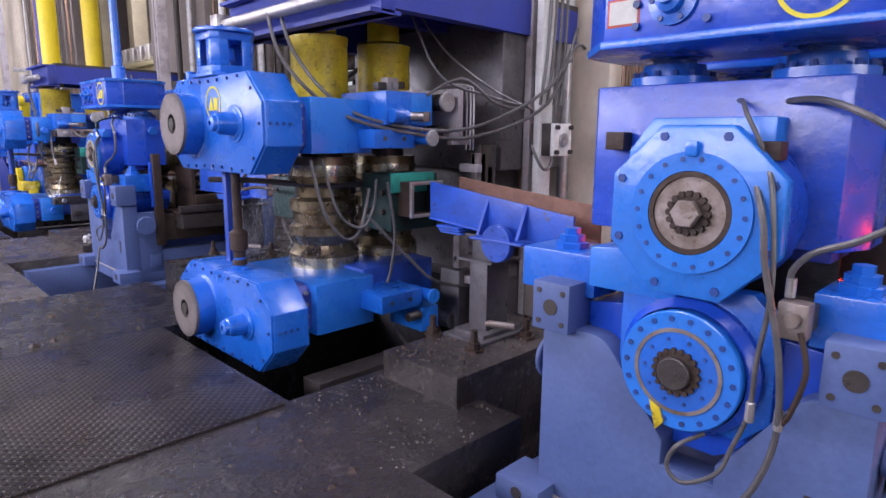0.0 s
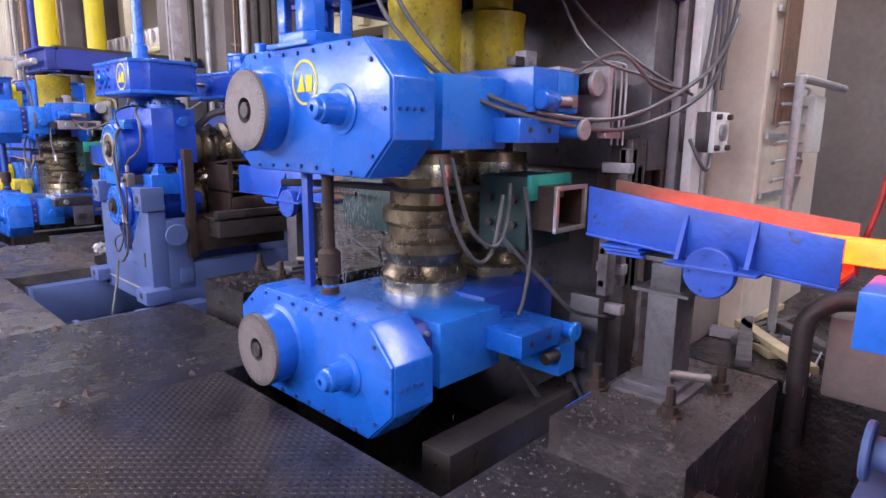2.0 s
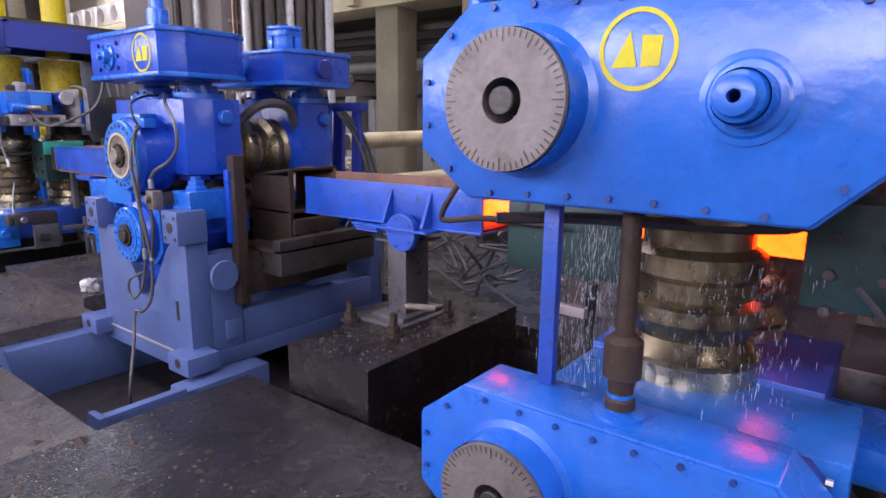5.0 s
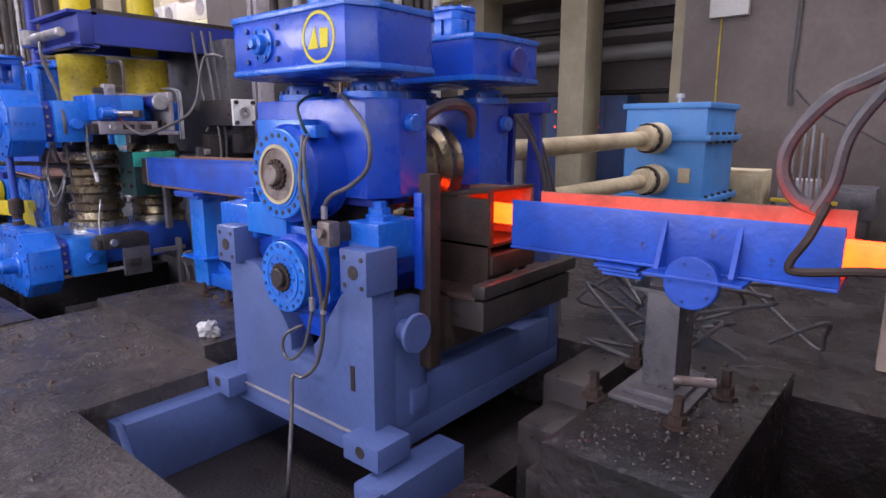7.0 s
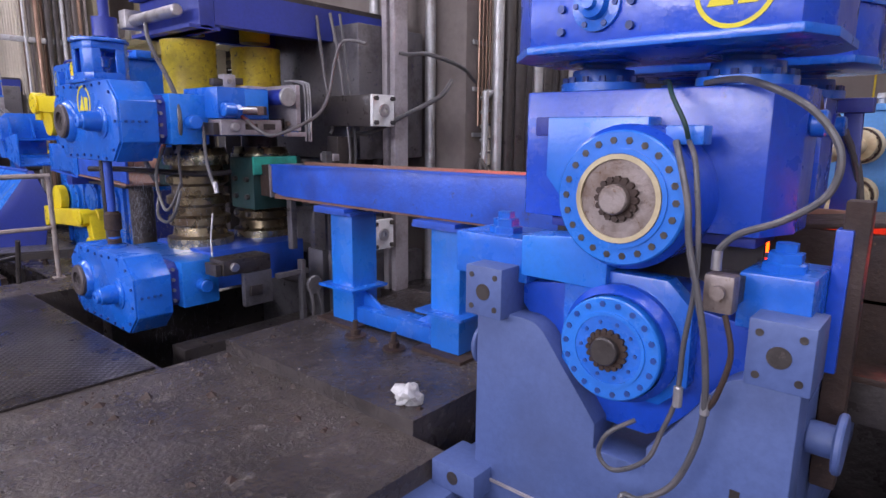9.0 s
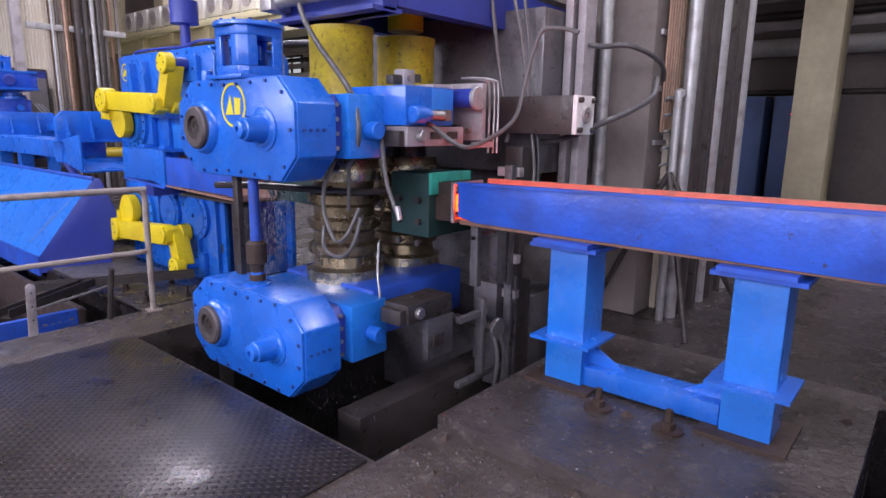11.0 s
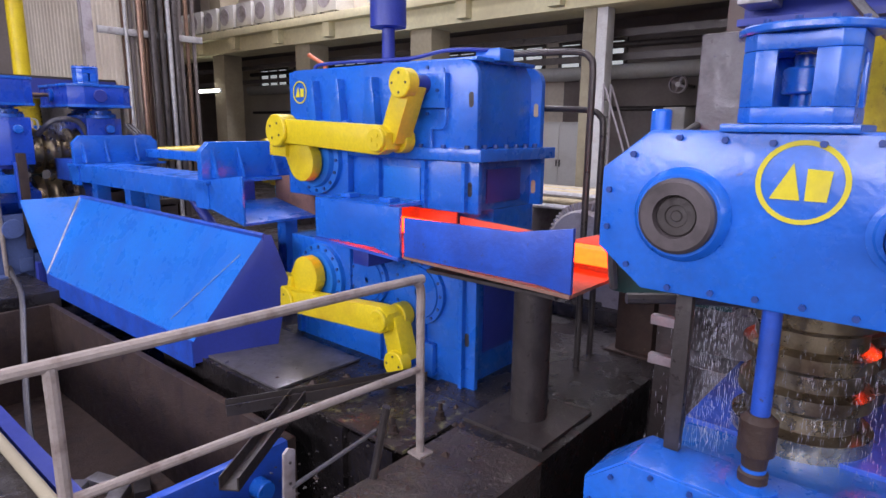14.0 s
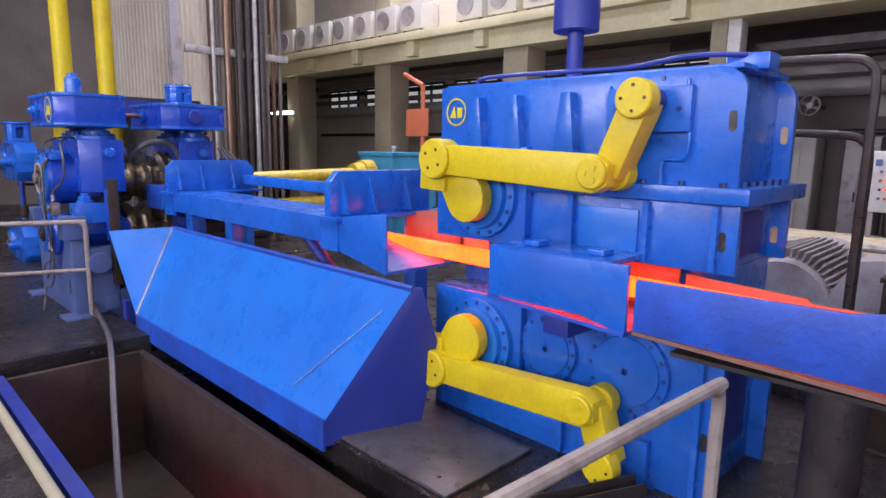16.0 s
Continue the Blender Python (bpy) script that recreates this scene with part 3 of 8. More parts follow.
def upright_stand(yc, y0, y1, cl, cr, z_up, z_low, wheel_r, wheel_y, shaft_y, kind, old=False, zp=2.2):
    """A stand whose two rolls stand upright, with a gearbox above and below in front of them. Local x from the pass line."""
    st = thing("upright_rolling_stand", (PX, yc, 0), "blue upright rolling stand with grooved rolls and " + ("graduated dials" if wheel_r > 0.17 else "dark hub wheels"), "rolling stand", "rolling stands along the line")
    f = -1.14
    for which, (z0, z1) in (("upper_gearbox", z_up), ("lower_gearbox", z_low)):
        out = octagon(y0, y1, z0, z1, cr, cl)
        gb = part(which, prism(bmesh.new(), out, "x", f + 0.016, f + 0.27, 0.008), BLUE, st)
        cov = [(0.5 * (y0 + y1) + (u - 0.5 * (y0 + y1)) * 0.985, 0.5 * (z0 + z1) + (v - 0.5 * (z0 + z1)) * 0.975) for u, v in out]
        part("cover_plate", prism(bmesh.new(), cov, "x", f, f + 0.018, 0.003), BLUE, gb)
        part("cover_bolts", edge_bolts(bmesh.new(), cov, f), BOLTBLUE, gb)
        zc = 0.5 * (z0 + z1)
        bm = bmesh.new()
        for k in range(4):
            cyl(bm, "y", (f + 0.05 + 0.045 * k, y0, zc), -0.012, 0, 0.01, 6)
        part("side_bolts", bm, BOLTBLUE, gb)
        # dial or hub wheel
        if wheel_r > 0.17:
            bm = ring(bmesh.new(), "x", (f, wheel_y, zc), -0.15, 0.0, wheel_r, 0.066, 48)
            wheel = part("graduated_dial", bm, DIAL, gb, "dull grey graduated dial with a dark bore")
            bm = bmesh.new()
            for k in range(60):
                a = 2 * math.pi * k / 60
                r0, r1 = wheel_r * (0.8 if k % 5 == 0 else 0.88), wheel_r * 0.985
                c, s = math.cos(a), math.sin(a)
                pts = [(r0, -0.0022), (r1, -0.0022), (r1, 0.0022), (r0, 0.0022)]
                bm.faces.new([bm.verts.new((f - 0.1515, wheel_y + r * c - w * s, zc + r * s + w * c)) for r, w in pts])
            part("dial_graduation", bm, DARK, wheel)
            part("dial_rim", lathe(bmesh.new(), [(-0.13, wheel_r + .004), (-.01, wheel_r + .004), (0.0, wheel_r + .03)], "x", (f, wheel_y, zc), 40, False), BLUE, gb)
        else:
            bm = lathe(bmesh.new(), [(0, wheel_r + .006), (-.06, wheel_r), (-.07, wheel_r - .012), (-.07, wheel_r * .58), (-.045, wheel_r * .56), (-.045, 0.03)], "x", (f, wheel_y, zc), 36, False)
            wheel = part("hub_wheel", bm, HUBDARK, gb, "grimy dark hub wheel")
            part("hub_collar", lathe(bmesh.new(), [(0, wheel_r + .035), (-.02, wheel_r + .03), (-.04, wheel_r + .012), (-.04, wheel_r)], "x", (f, wheel_y, zc), 40, False), BLUE, gb)
            part("hub_disc", lathe(bmesh.new(), [(-.044, wheel_r * .56), (-.052, wheel_r * .5), (-.052, wheel_r * .3), (-.046, wheel_r * .28), (-.046, .02)], "x", (f, wheel_y, zc), 32, False), DARK, wheel, "black recessed disc")
        part("hub", cyl(bmesh.new(), "x", (f, wheel_y, zc), -0.155 if wheel_r > .17 else -0.05, 0.0, 0.042 if wheel_r > .17 else 0.02, 18, 0.004), DARK, gb)
        part("shaft_collar", lathe(bmesh.new(), [(0, .118), (-.008, .118), (-.012, .1), (-.02, .092), (-.022, .074), (-.1, .068)], "x", (f, shaft_y, zc), 28, False), BLUE, gb)
        part("shaft_end", lathe(bmesh.new(), [(-.09, .065), (-.13, .06), (-.135, .05), (-.16, .045), (-.165, .03), (-.165, .016), (-.14, .015)], "x", (f, shaft_y, zc), 24, False), BLUE, gb)
    # drive lantern and filler on the lid
    part("filler_cap", cyl(bmesh.new(), "z", (f + 0.12, y1 - 0.16, z_up[1]), -0.01, 0.07, 0.035, 14, 0.006), BLUE, st)
    cage(st, f + 0.16, 0.5 * (y0 + y1) + (0.06 if wheel_r > .17 else .02), z_up[1] + 0.02, 0.25, 0.27)
    # arms that reach back to the roll chocks, with the roll-gap clamps on their entry side
    s = -0.2 if old else 0.0
    for nm, z0, z1 in (("upper_chock_arm", 1.34, 1.70), ("lower_chock_arm", 0.12, 0.47)):
        arm = part(nm, B(f + 0.35, -0.30 + s, -0.62, 0.4, z0, z1, bevel=0.012), BLUE_CLEAN, st)
        part("neck_flange", prism(bmesh.new(), octagon(-0.56, 0.38, z0 + 0.01, z1 - 0.01, 0.05, 0.05), "x", f + 0.26, f + 0.352), BLUE_DARK, arm)
        bm = bmesh.new()
        for k in range(4):
            cyl(bm, "y", (f + 0.305, -0.56, z0 + 0.06 + 0.08 * k), -0.02, 0, 0.014, 6)
        part("flange_bolts", bm, STEEL, arm)
        if old:
            part("side_stub", cyl(bmesh.new(), "y", (f + 0.5, -0.62, z0 + 0.16), -0.09, 0, 0.05, 20, 0.006), BLUE, arm)
        part("chock_body", B(-0.30 + s, 0.4, -0.5, 0.42, z0 + 0.06, z1 + 0.02, bevel=0.012), BLUE if z0 > 1 else BLUE_OLD, arm)
    # upper clamp
    cb = part("clamp_block", B(-0.32 + s, 0.10 + s, -0.80, -0.30, 1.53, 1.755, bevel=0.008), BLUE, st)
    part("block_lid", B(-0.06 + s, 0.12 + s, -0.78, -0.34, 1.757, 1.775, bevel=0.003), FRAMEGREY, cb)
    part("block_face", B(-0.1 + s, 0.098 + s, -0.806, -0.801, 1.54, 1.745, bevel=0.002), BLUE_CLEAN, cb)
    part("pin_slot", B(-0.09 + s, 0.08 + s, -0.809, -0.806, 1.56, 1.625), DARK, cb)
    part("clamp_boss", cyl(bmesh.new(), "x", (0, -0.83, 1.592), -0.3 + s, -0.2 + s, 0.05, 22, 0.008), BLUE, cb)
    part("boss_nut", cyl(bmesh.new(), "x", (0, -0.83, 1.592), -0.2 + s, -0.16 + s, 0.045, 6, 0.004), BLUE, cb)
    part("clamp_pin", cyl(bmesh.new(), "x", (0, -0.83, 1.592), -0.16 + s, -0.03 + s, 0.026, 16), STEEL, cb)
    part("pin_lug", B(-0.03 + s, 0.03 + s, -0.85, -0.8, 1.56, 1.625, bevel=0.004), GREASED, cb)
    part("clamp_cylinder", cyl(bmesh.new(), "y", (0.2 + s, 0, 1.70), -0.9 if old else -0.84, -0.45, 0.06, 22, 0.005), BLUE_DARK if old else DARK, cb)
    part("cylinder_cap", cyl(bmesh.new(), "y", (0.2 + s, 0, 1.70), -0.93 if old else -0.87, -0.9 if old else -0.84, 0.072, 26, 0.006), PIPE, cb, "pale round end cap")
    vv = part("control_valve", B(-0.17 + s, -0.07 + s, -0.64, -0.56, 1.757, 1.86, bevel=0.006), FRAMEGREY, st, "small grey control valve")
    part("valve_coil", B(-0.25 + s, -0.17 + s, -0.63, -0.57, 1.775, 1.825, bevel=0.006), DARK, vv)
    part("valve_coil", B(-0.07 + s, 0.0 + s, -0.63, -0.57, 1.79, 1.84, bevel=0.006), DARK, vv)
    part("valve_cap", cyl(bmesh.new(), "y", (-0.12 + s, -0.64, 1.81), -0.015, 0, 0.02, 12), STEEL, vv)
    plate = part("mount_plate", B(0.30 + s, 0.345 + s, -0.88, -0.34, 1.44, 1.80, bevel=0.008), FRAMEGREY, st, "scratched pale mounting plate")
    for q in (-0.78, -0.5):
        part("plate_stud", cyl(bmesh.new(), "x", (0.30 + s, q, 1.5), -0.03, 0, 0.02, 8), GREASED, plate)
    part("plate_lug", B(0.24 + s, 0.30 + s, -0.72, -0.6, 1.46, 1.54, bevel=0.006), DARK, plate)
    part("plate_bar", B(0.16 + s, 0.34 + s, -0.95, -0.9, 1.4, 1.435, bevel=0.005), FRAMEGREY, plate)
    for q in (-0.93, -0.9, -0.86):
        part("oil_pipe", tube(bmesh.new(), [(0.4 + s, q, 1.36), (0.4 + s, q, 1.75), (0.38 + s, q + 0.03, 1.82), (0.36 + s, q + 0.2, 1.84)], 0.007), PIPE, plate)
    # clamp rails: drilled blue ones with a ram, or slotted pale ones
    for z0, cx, cz in ((1.375, -0.06, 1.445), (0.245, -0.04, 0.31)):
        up = z0 > 1
        if not old:
            y0 = -0.80 if up else -0.86
            rl = part("clamp_rail", B(-0.42, cx, y0, -0.5, z0, z0 + 0.125, bevel=0.008), BLUE, st)
            for q in (-0.33, -0.16):
                part("rail_hole", cyl(bmesh.new(), "y", (q, y0, z0 + 0.065), -0.003, 0, 0.016, 14), DARK, rl)
            part("ram", cyl(bmesh.new(), "y", (cx + 0.06, 0, cz), -0.9, -0.5, 0.046, 22, 0.006), BLUE, rl)
            part("ram_cap", cyl(bmesh.new(), "y", (cx + 0.06, 0, cz), -0.925, -0.9, 0.056, 24, 0.005), PIPE if up else BLUE_CLEAN, rl)
        else:
            x0, x1, y0, zz = (-0.5, 0.02, -0.795, 1.41) if up else (-0.62, -0.22, -0.92, 0.385)
            rl = part("clamp_rail", B(x0, x1, y0, y0 + 0.2, zz, zz + 0.115, bevel=0.006), FRAMEGREY if up else DARK, st, "greasy slotted clamp rail")
            for q in (0.38, 0.68):
                part("rail_slot", B(x0 + (x1 - x0) * q, x0 + (x1 - x0) * (q + 0.2), y0 - 0.003, y0, zz + 0.04, zz + 0.085), DARK, rl)
            part("rail_knob", cyl(bmesh.new(), "y", (x0 + (x1 - x0) * 0.2, y0, zz + 0.06), -0.035, 0, 0.034, 18, 0.006), STEEL, rl)
            part("rail_block", B(x0 - 0.05, x0 - 0.005, y0 + 0.02, y0 + 0.18, zz, zz + 0.09, bevel=0.006), DARK, rl)
    if not old:
        lb = part("lower_clamp", B(-0.05, 0.12, -0.86, -0.5, 0.04, 0.22, bevel=0.008), BLUE_CLEAN, st)
        part("clamp_stub", cyl(bmesh.new(), "x", (0, -0.84, 0.17), -0.17, -0.05, 0.034, 18, 0.005), DARK, lb)
        part("end_ram", cyl(bmesh.new(), "y", (0.29, 0, 0.05), -0.85, -0.4, 0.06, 22, 0.005), OILSTEEL, lb)
        part("tray_bar", B(-0.1, 0.75, -1.0, -0.94, -0.16, -0.1, bevel=0.004), BLUE_OLD, lb)
    else:
        lb = part("lower_clamp", B(-0.46, -0.22, -0.93, -0.88, 0.12, 0.38, bevel=0.006), OILSTEEL, st, "oily scratched bracket plate")
        part("bracket_pad", B(-0.42, -0.32, -0.95, -0.93, 0.2, 0.28, bevel=0.005), DARK, lb)
        part("end_ram", cyl(bmesh.new(), "y", (0.08, 0, 0.22), -1.05, -0.6, 0.03, 18, 0.004), DARK, lb)
        part("ram_disc", cyl(bmesh.new(), "y", (0.08, 0, 0.22), -1.08, -1.05, 0.075, 24, 0.006), OILSTEEL, lb)
    # open frame of pale bars beside the entry guide
    if old:
        bars = ((0.02, 0.06, -0.1, 0.42), (0.34, 0.37, -0.35, 0.5), (0.4, 0.43, -0.35, 0.5), (0.16, 0.27, 0.5, 1.0), (-0.06, -0.01, 0.52, 1.0), (0.3, 0.36, 0.46, 1.28))
        ties = ((-0.2, 0.4, -0.14, -0.1), (-0.2, 0.1, 0.3, 0.34), (-0.06, 0.2, 0.82, 0.85))
    else:
        bars = ((0.38, 0.48, 0.52, 1.34), (0.5, 0.56, 0.5, 1.24), (0.2, 0.3, 0.5, 1.0), (0.62, 0.68, -0.2, 0.46))
        ties = ((0.2, 0.5, 0.74, 0.78), (0.2, 0.5, 0.55, 0.59), (0.38, 0.56, 1.24, 1.34))
    fr = part("guide_frame", B(0.3, 0.52, -0.9, -0.7, -0.3, 0.45, bevel=0.008), OILSTEEL, st, "oily grey guide frame")
    for x0, x1, z0, z1 in bars:
        part("frame_bar", B(x0, x1, -0.99, -0.93, z0, z1, bevel=0.005), OILSTEEL if old else PALESTEEL, fr)
    for x0, x1, z0, z1 in ties:
        part("frame_tie", B(x0, x1, -0.975, -0.935, z0, z1, bevel=0.004), OILSTEEL if old else PALESTEEL, fr)
    # lead screw and posts between the gearboxes
    ls = part("lead_screw", rod(bmesh.new(), (f + 0.14, 0.02, z_low[1] + 0.04), (f + 0.14, 0.02, z_up[0]), 0.032, 14), RUST if wheel_r > .17 else BLUE_OLD, st, "grimy upright lead screw")
    part("screw_coupling", lathe(bmesh.new(), [(z_low[1] + .03, .05), (z_low[1] + .06, .05), (z_low[1] + .07, .04), (z_low[1] + .13, .045), (z_low[1] + .14, .062), (z_low[1] + .26, .062), (z_low[1] + .28, .04)], "z", (f + 0.14, 0.02, 0), 20), RUST, ls)
    part("screw_base", lathe(bmesh.new(), [(z_low[1] - .01, .085), (z_low[1] + .015, .085), (z_low[1] + .02, .045), (z_low[1] + .1, .04)], "z", (f + 0.14, 0.02, 0), 20), BLUE, ls)
    part("guide_post", B(f + 0.2, f + 0.24, 0.3, 0.36, z_low[1], z_up[0], bevel=0.005), BLUE_OLD if wheel_r > .17 else DARK, st)
    # rolls and the spindles that turn them
    for x in (-0.3, 0.32):
        roll = part("roll", lathe(bmesh.new(), roll_profile(-0.46, 0.5, 0.27, kind), "z", (0, 0, 0), 40), ROLL, st, "wet grooved steel roll")
        roll.location = (x, 0, 0.8)
        bm = bmesh.new()
        for a, b, r in ((-.43, -.25, .2712), (.36, .44, .262)):
            lathe(bm, [(a, r * .995), (a + .01, r), (b - .01, r), (b, r * .995)], "z", (0, 0, 0), 40, False)
        part("bright_band", bm, ROLL_BAND, roll)
        part("roll_neck", lathe(bmesh.new(), [(-.62, .16), (-.46, .16), (.5, .16), (.88, .15)], "z", (0, 0, 0), 26), DARK, roll)
        sp = part("spindle_sleeve", lathe(bmesh.new(), [(1.62, .19), (1.64, .215), (1.72, .215), (1.725, .21), (zp - .07, .21), (zp - .06, .215), (zp - .02, .215)], "z", (x, 0, 0), 32), YELLOW_OLD, st, "yellow spindle sleeve with oil streaks")
        part("sleeve_base", lathe(bmesh.new(), [(1.56, .2), (1.62, .21), (1.63, .17)], "z", (x, 0, 0), 28), DARK, sp)
        bm = bmesh.new()
        for zz in (1.78, 1.87, 1.96, 2.05):
            c, sn = math.cos(radians(325)), math.sin(radians(325))
            rod(bm, (x + 0.2 * c, 0.2 * sn, zz), (x + 0.213 * c, 0.213 * sn, zz), 0.02, 8)
        part("sleeve_screws", bm, DARK, sp)
        part("spindle_tube", cyl(bmesh.new(), "z", (x, 0, 0), 2.2, 6.5, 0.13, 24), YELLOW, st, "tall yellow drive spindle tube")
        roll_list.append((roll, x, 0.8, 1 if x < 0 else -1))
    # head platform
    pa, pb = (-0.62, 0.34) if old else (-1.0, 0.95)
    bm = B(-0.52, -0.4, pa, pb, zp, zp + 0.3, bevel=0.01)
    for z in (zp, zp + 0.285):
        box(bm, -0.6, -0.36, pa, pb, z, z + 0.025)
    part("platform_beam", bm, BLUE_DARK, st)
    for yy in (pa, pb - 0.1):
        part("deck_joist", B(-0.4, 1.6, yy, yy + 0.1, zp + 0.04, zp + 0.3), BLUE_DARK, st)
    part("deck_joist", B(-0.4, 1.6, -0.35, -0.25, zp + 0.1, zp + 0.3), BLUE_DARK, st)
    part("platform_deck", B(-0.4, 1.6, pa, pb, zp + 0.3, zp + 0.34), DARK, st)
    part("shift_cylinder", cyl(bmesh.new(), "y", (-0.63, 0, zp + 0.12), pa + 0.1, pb - 0.1, 0.045, 18, 0.01), STEEL, st)
    part("cylinder_clevis", B(-0.7, -0.54, pb - 0.14, pb - 0.02, zp + 0.06, zp + 0.2, bevel=0.01), STEEL, st)
    # housing behind: posts, slotted side plate, dark cross beams
    for yy in (-0.92, 0.85):
        bm = B(0.42, 0.6, yy - 0.07, yy + 0.07, -0.6, 1.4, bevel=0.01)
        hp = part("housing_post", bm, DARK, st, "dark oily steel post")
        for z in (0.35, 0.6, 0.95, 1.2):
            part("post_step", B(0.36, 0.42, yy - 0.09, yy + 0.09, z, z + 0.06, bevel=0.006), FRAMEGREY, hp)
    bm = B(0.62, 1.5, -0.95, 0.9, -0.8, 0.3, bevel=0.02)
    box(bm, 0.7, 1.5, -0.95, 0.9, 1.2, 2.34, bevel=0.02)
    box(bm, 0.9, 1.5, -0.5, 0.9, 0.3, 1.2)
    part("housing", bm, OILSTEEL, st, "grimy steel housing behind the rolls")
    for yy in (-0.99, -1.09):
        part("upright_channel", B(0.96, 1.12, yy - 0.03, yy + 0.03, -0.8, 6.5, bevel=0.004), WHITE if yy < -1.05 and wheel_r > .17 else FRAMEGREY, st, "pale grey upright channel")
    # black hydraulic units with a pale bolted end plate
    for x, y, z in (((0.62, -1.335, 1.61), (0.60, -1.335, 0.6)) if old else ((1.11, -1.235, 1.44),)):
        unit = part("hydraulic_unit", B(x - 0.12, x + 0.12, y + 0.035, y + 0.62, z - 0.125, z + 0.125, bevel=0.01), DARK, st)
        part("end_plate", B(x - 0.12, x + 0.12, y, y + 0.033, z - 0.125, z + 0.125, bevel=0.006), WHITE, unit, "pale end plate with four bolts")
        part("plate_ring", ring(bmesh.new(), "y", (x, y, z), -0.018, 0.002, 0.052, 0.022, 24), STEEL, unit)
        for a in (-.092, .092):
            for b in (-.095, .095):
                part("plate_nut", cyl(bmesh.new(), "y", (x + a, y, z + b), -0.026, 0, 0.02, 6), DARK, unit)
    # entry guide: two green jaws and a square mouth with a pale rim
    g = 0.04 if old else 0.0
    jaw = part("guide_jaw", B(-0.2, 0.26, -0.7, -0.36, 0.78 + g, 1.19 + g, bevel=0.012), GREEN_DARK, st, "oily green guide box")
    part("jaw_cap", B(-0.205, 0.2, -0.725, -0.70, 1.06 + g, 1.2 + g, bevel=0.006), GREEN, jaw, "bright green jaw plate")
    bm = bmesh.new()
    for z in (0.78, 0.92, 1.06):
        for y in (-.62, -.45):
            cyl(bm, "x", (-0.2, y, z), -0.03, 0, 0.022, 6)
    part("jaw_bolts", bm, DARK, jaw)
    mouth = bmesh.new()
    for x0, x1, z0, z1 in ((-.135, .145, 1.125 + g, 1.14 + g), (-.135, .145, .895 + g, .91 + g), (-.135, -.12, .91 + g, 1.125 + g), (.13, .145, .91 + g, 1.125 + g)):
        box(mouth, x0, x1, -0.84, -0.7, z0, z1)
    mo = part("guide_mouth", mouth, RUST, st)
    rim = bmesh.new()
    for x0, x1, z0, z1 in ((-.15, .16, 1.12 + g, 1.145 + g), (-.15, .16, .89 + g, .915 + g), (-.15, -.125, .915 + g, 1.12 + g), (.135, .16, .915 + g, 1.12 + g)):
        box(rim, x0, x1, -0.862, -0.84, z0, z1, bevel=0.003)
    part("mouth_rim", rim, STEEL, mo)
    gz = 0.92 if old else 0.74
    part("exit_guide", B(-0.2, 0.2, 0.34, 0.96, gz, gz + 0.28 + 0.08 * (not old), bevel=0.02), GREEN_DARK, st, "oily green exit guide box")
    part("exit_cap", B(-0.16, 0.16, 0.4, 0.8, gz + 0.28 + 0.08 * (not old), gz + 0.3 + 0.08 * (not old), bevel=0.008), DARK, st)
    # spray pipe across the rolls
    part("spray_pipe", tube(bmesh.new(), [(-0.95, 0.55, 1.12), (-0.75, 0.3, 1.12), (-0.5, -0.1, 1.1), (-0.32, -0.34, 1.1), (0.0, -0.36, 1.12)], 0.022), DARK, st)
    # base beams in the pit
    bm = B(-0.9, 1.5, -0.8, -0.6, -1.1, -0.14, bevel=0.01)
    box(bm, -0.9, 1.5, 0.55, 0.75, -1.1, -0.14, bevel=0.01)
    part("pit_beam", bm, DARK, st)
    return st


roll_list = []
v1 = upright_stand(4.45, -0.65, 0.76, 0.2, 0.18, (1.21, 1.84), (-0.09, 0.52), 0.205, 0.33, -0.3, "broad", False, 2.19)
v2 = upright_stand(12.0, -0.61, 0.6, 0.17, 0.14, (1.22, 1.78), (-0.03, 0.54), 0.125, 0.3, -0.33, "fine", True, 2.17)
v3 = upright_stand(24.2, -0.61, 0.6, 0.17, 0.14, (1.22, 1.78), (-0.03, 0.54), 0.125, 0.3, -0.33, "fine", True)
badge(v1, -1.142, -0.01, 1.66, 0.11)
badge(v2, -1.142, -0.04, 1.63, 0.125)


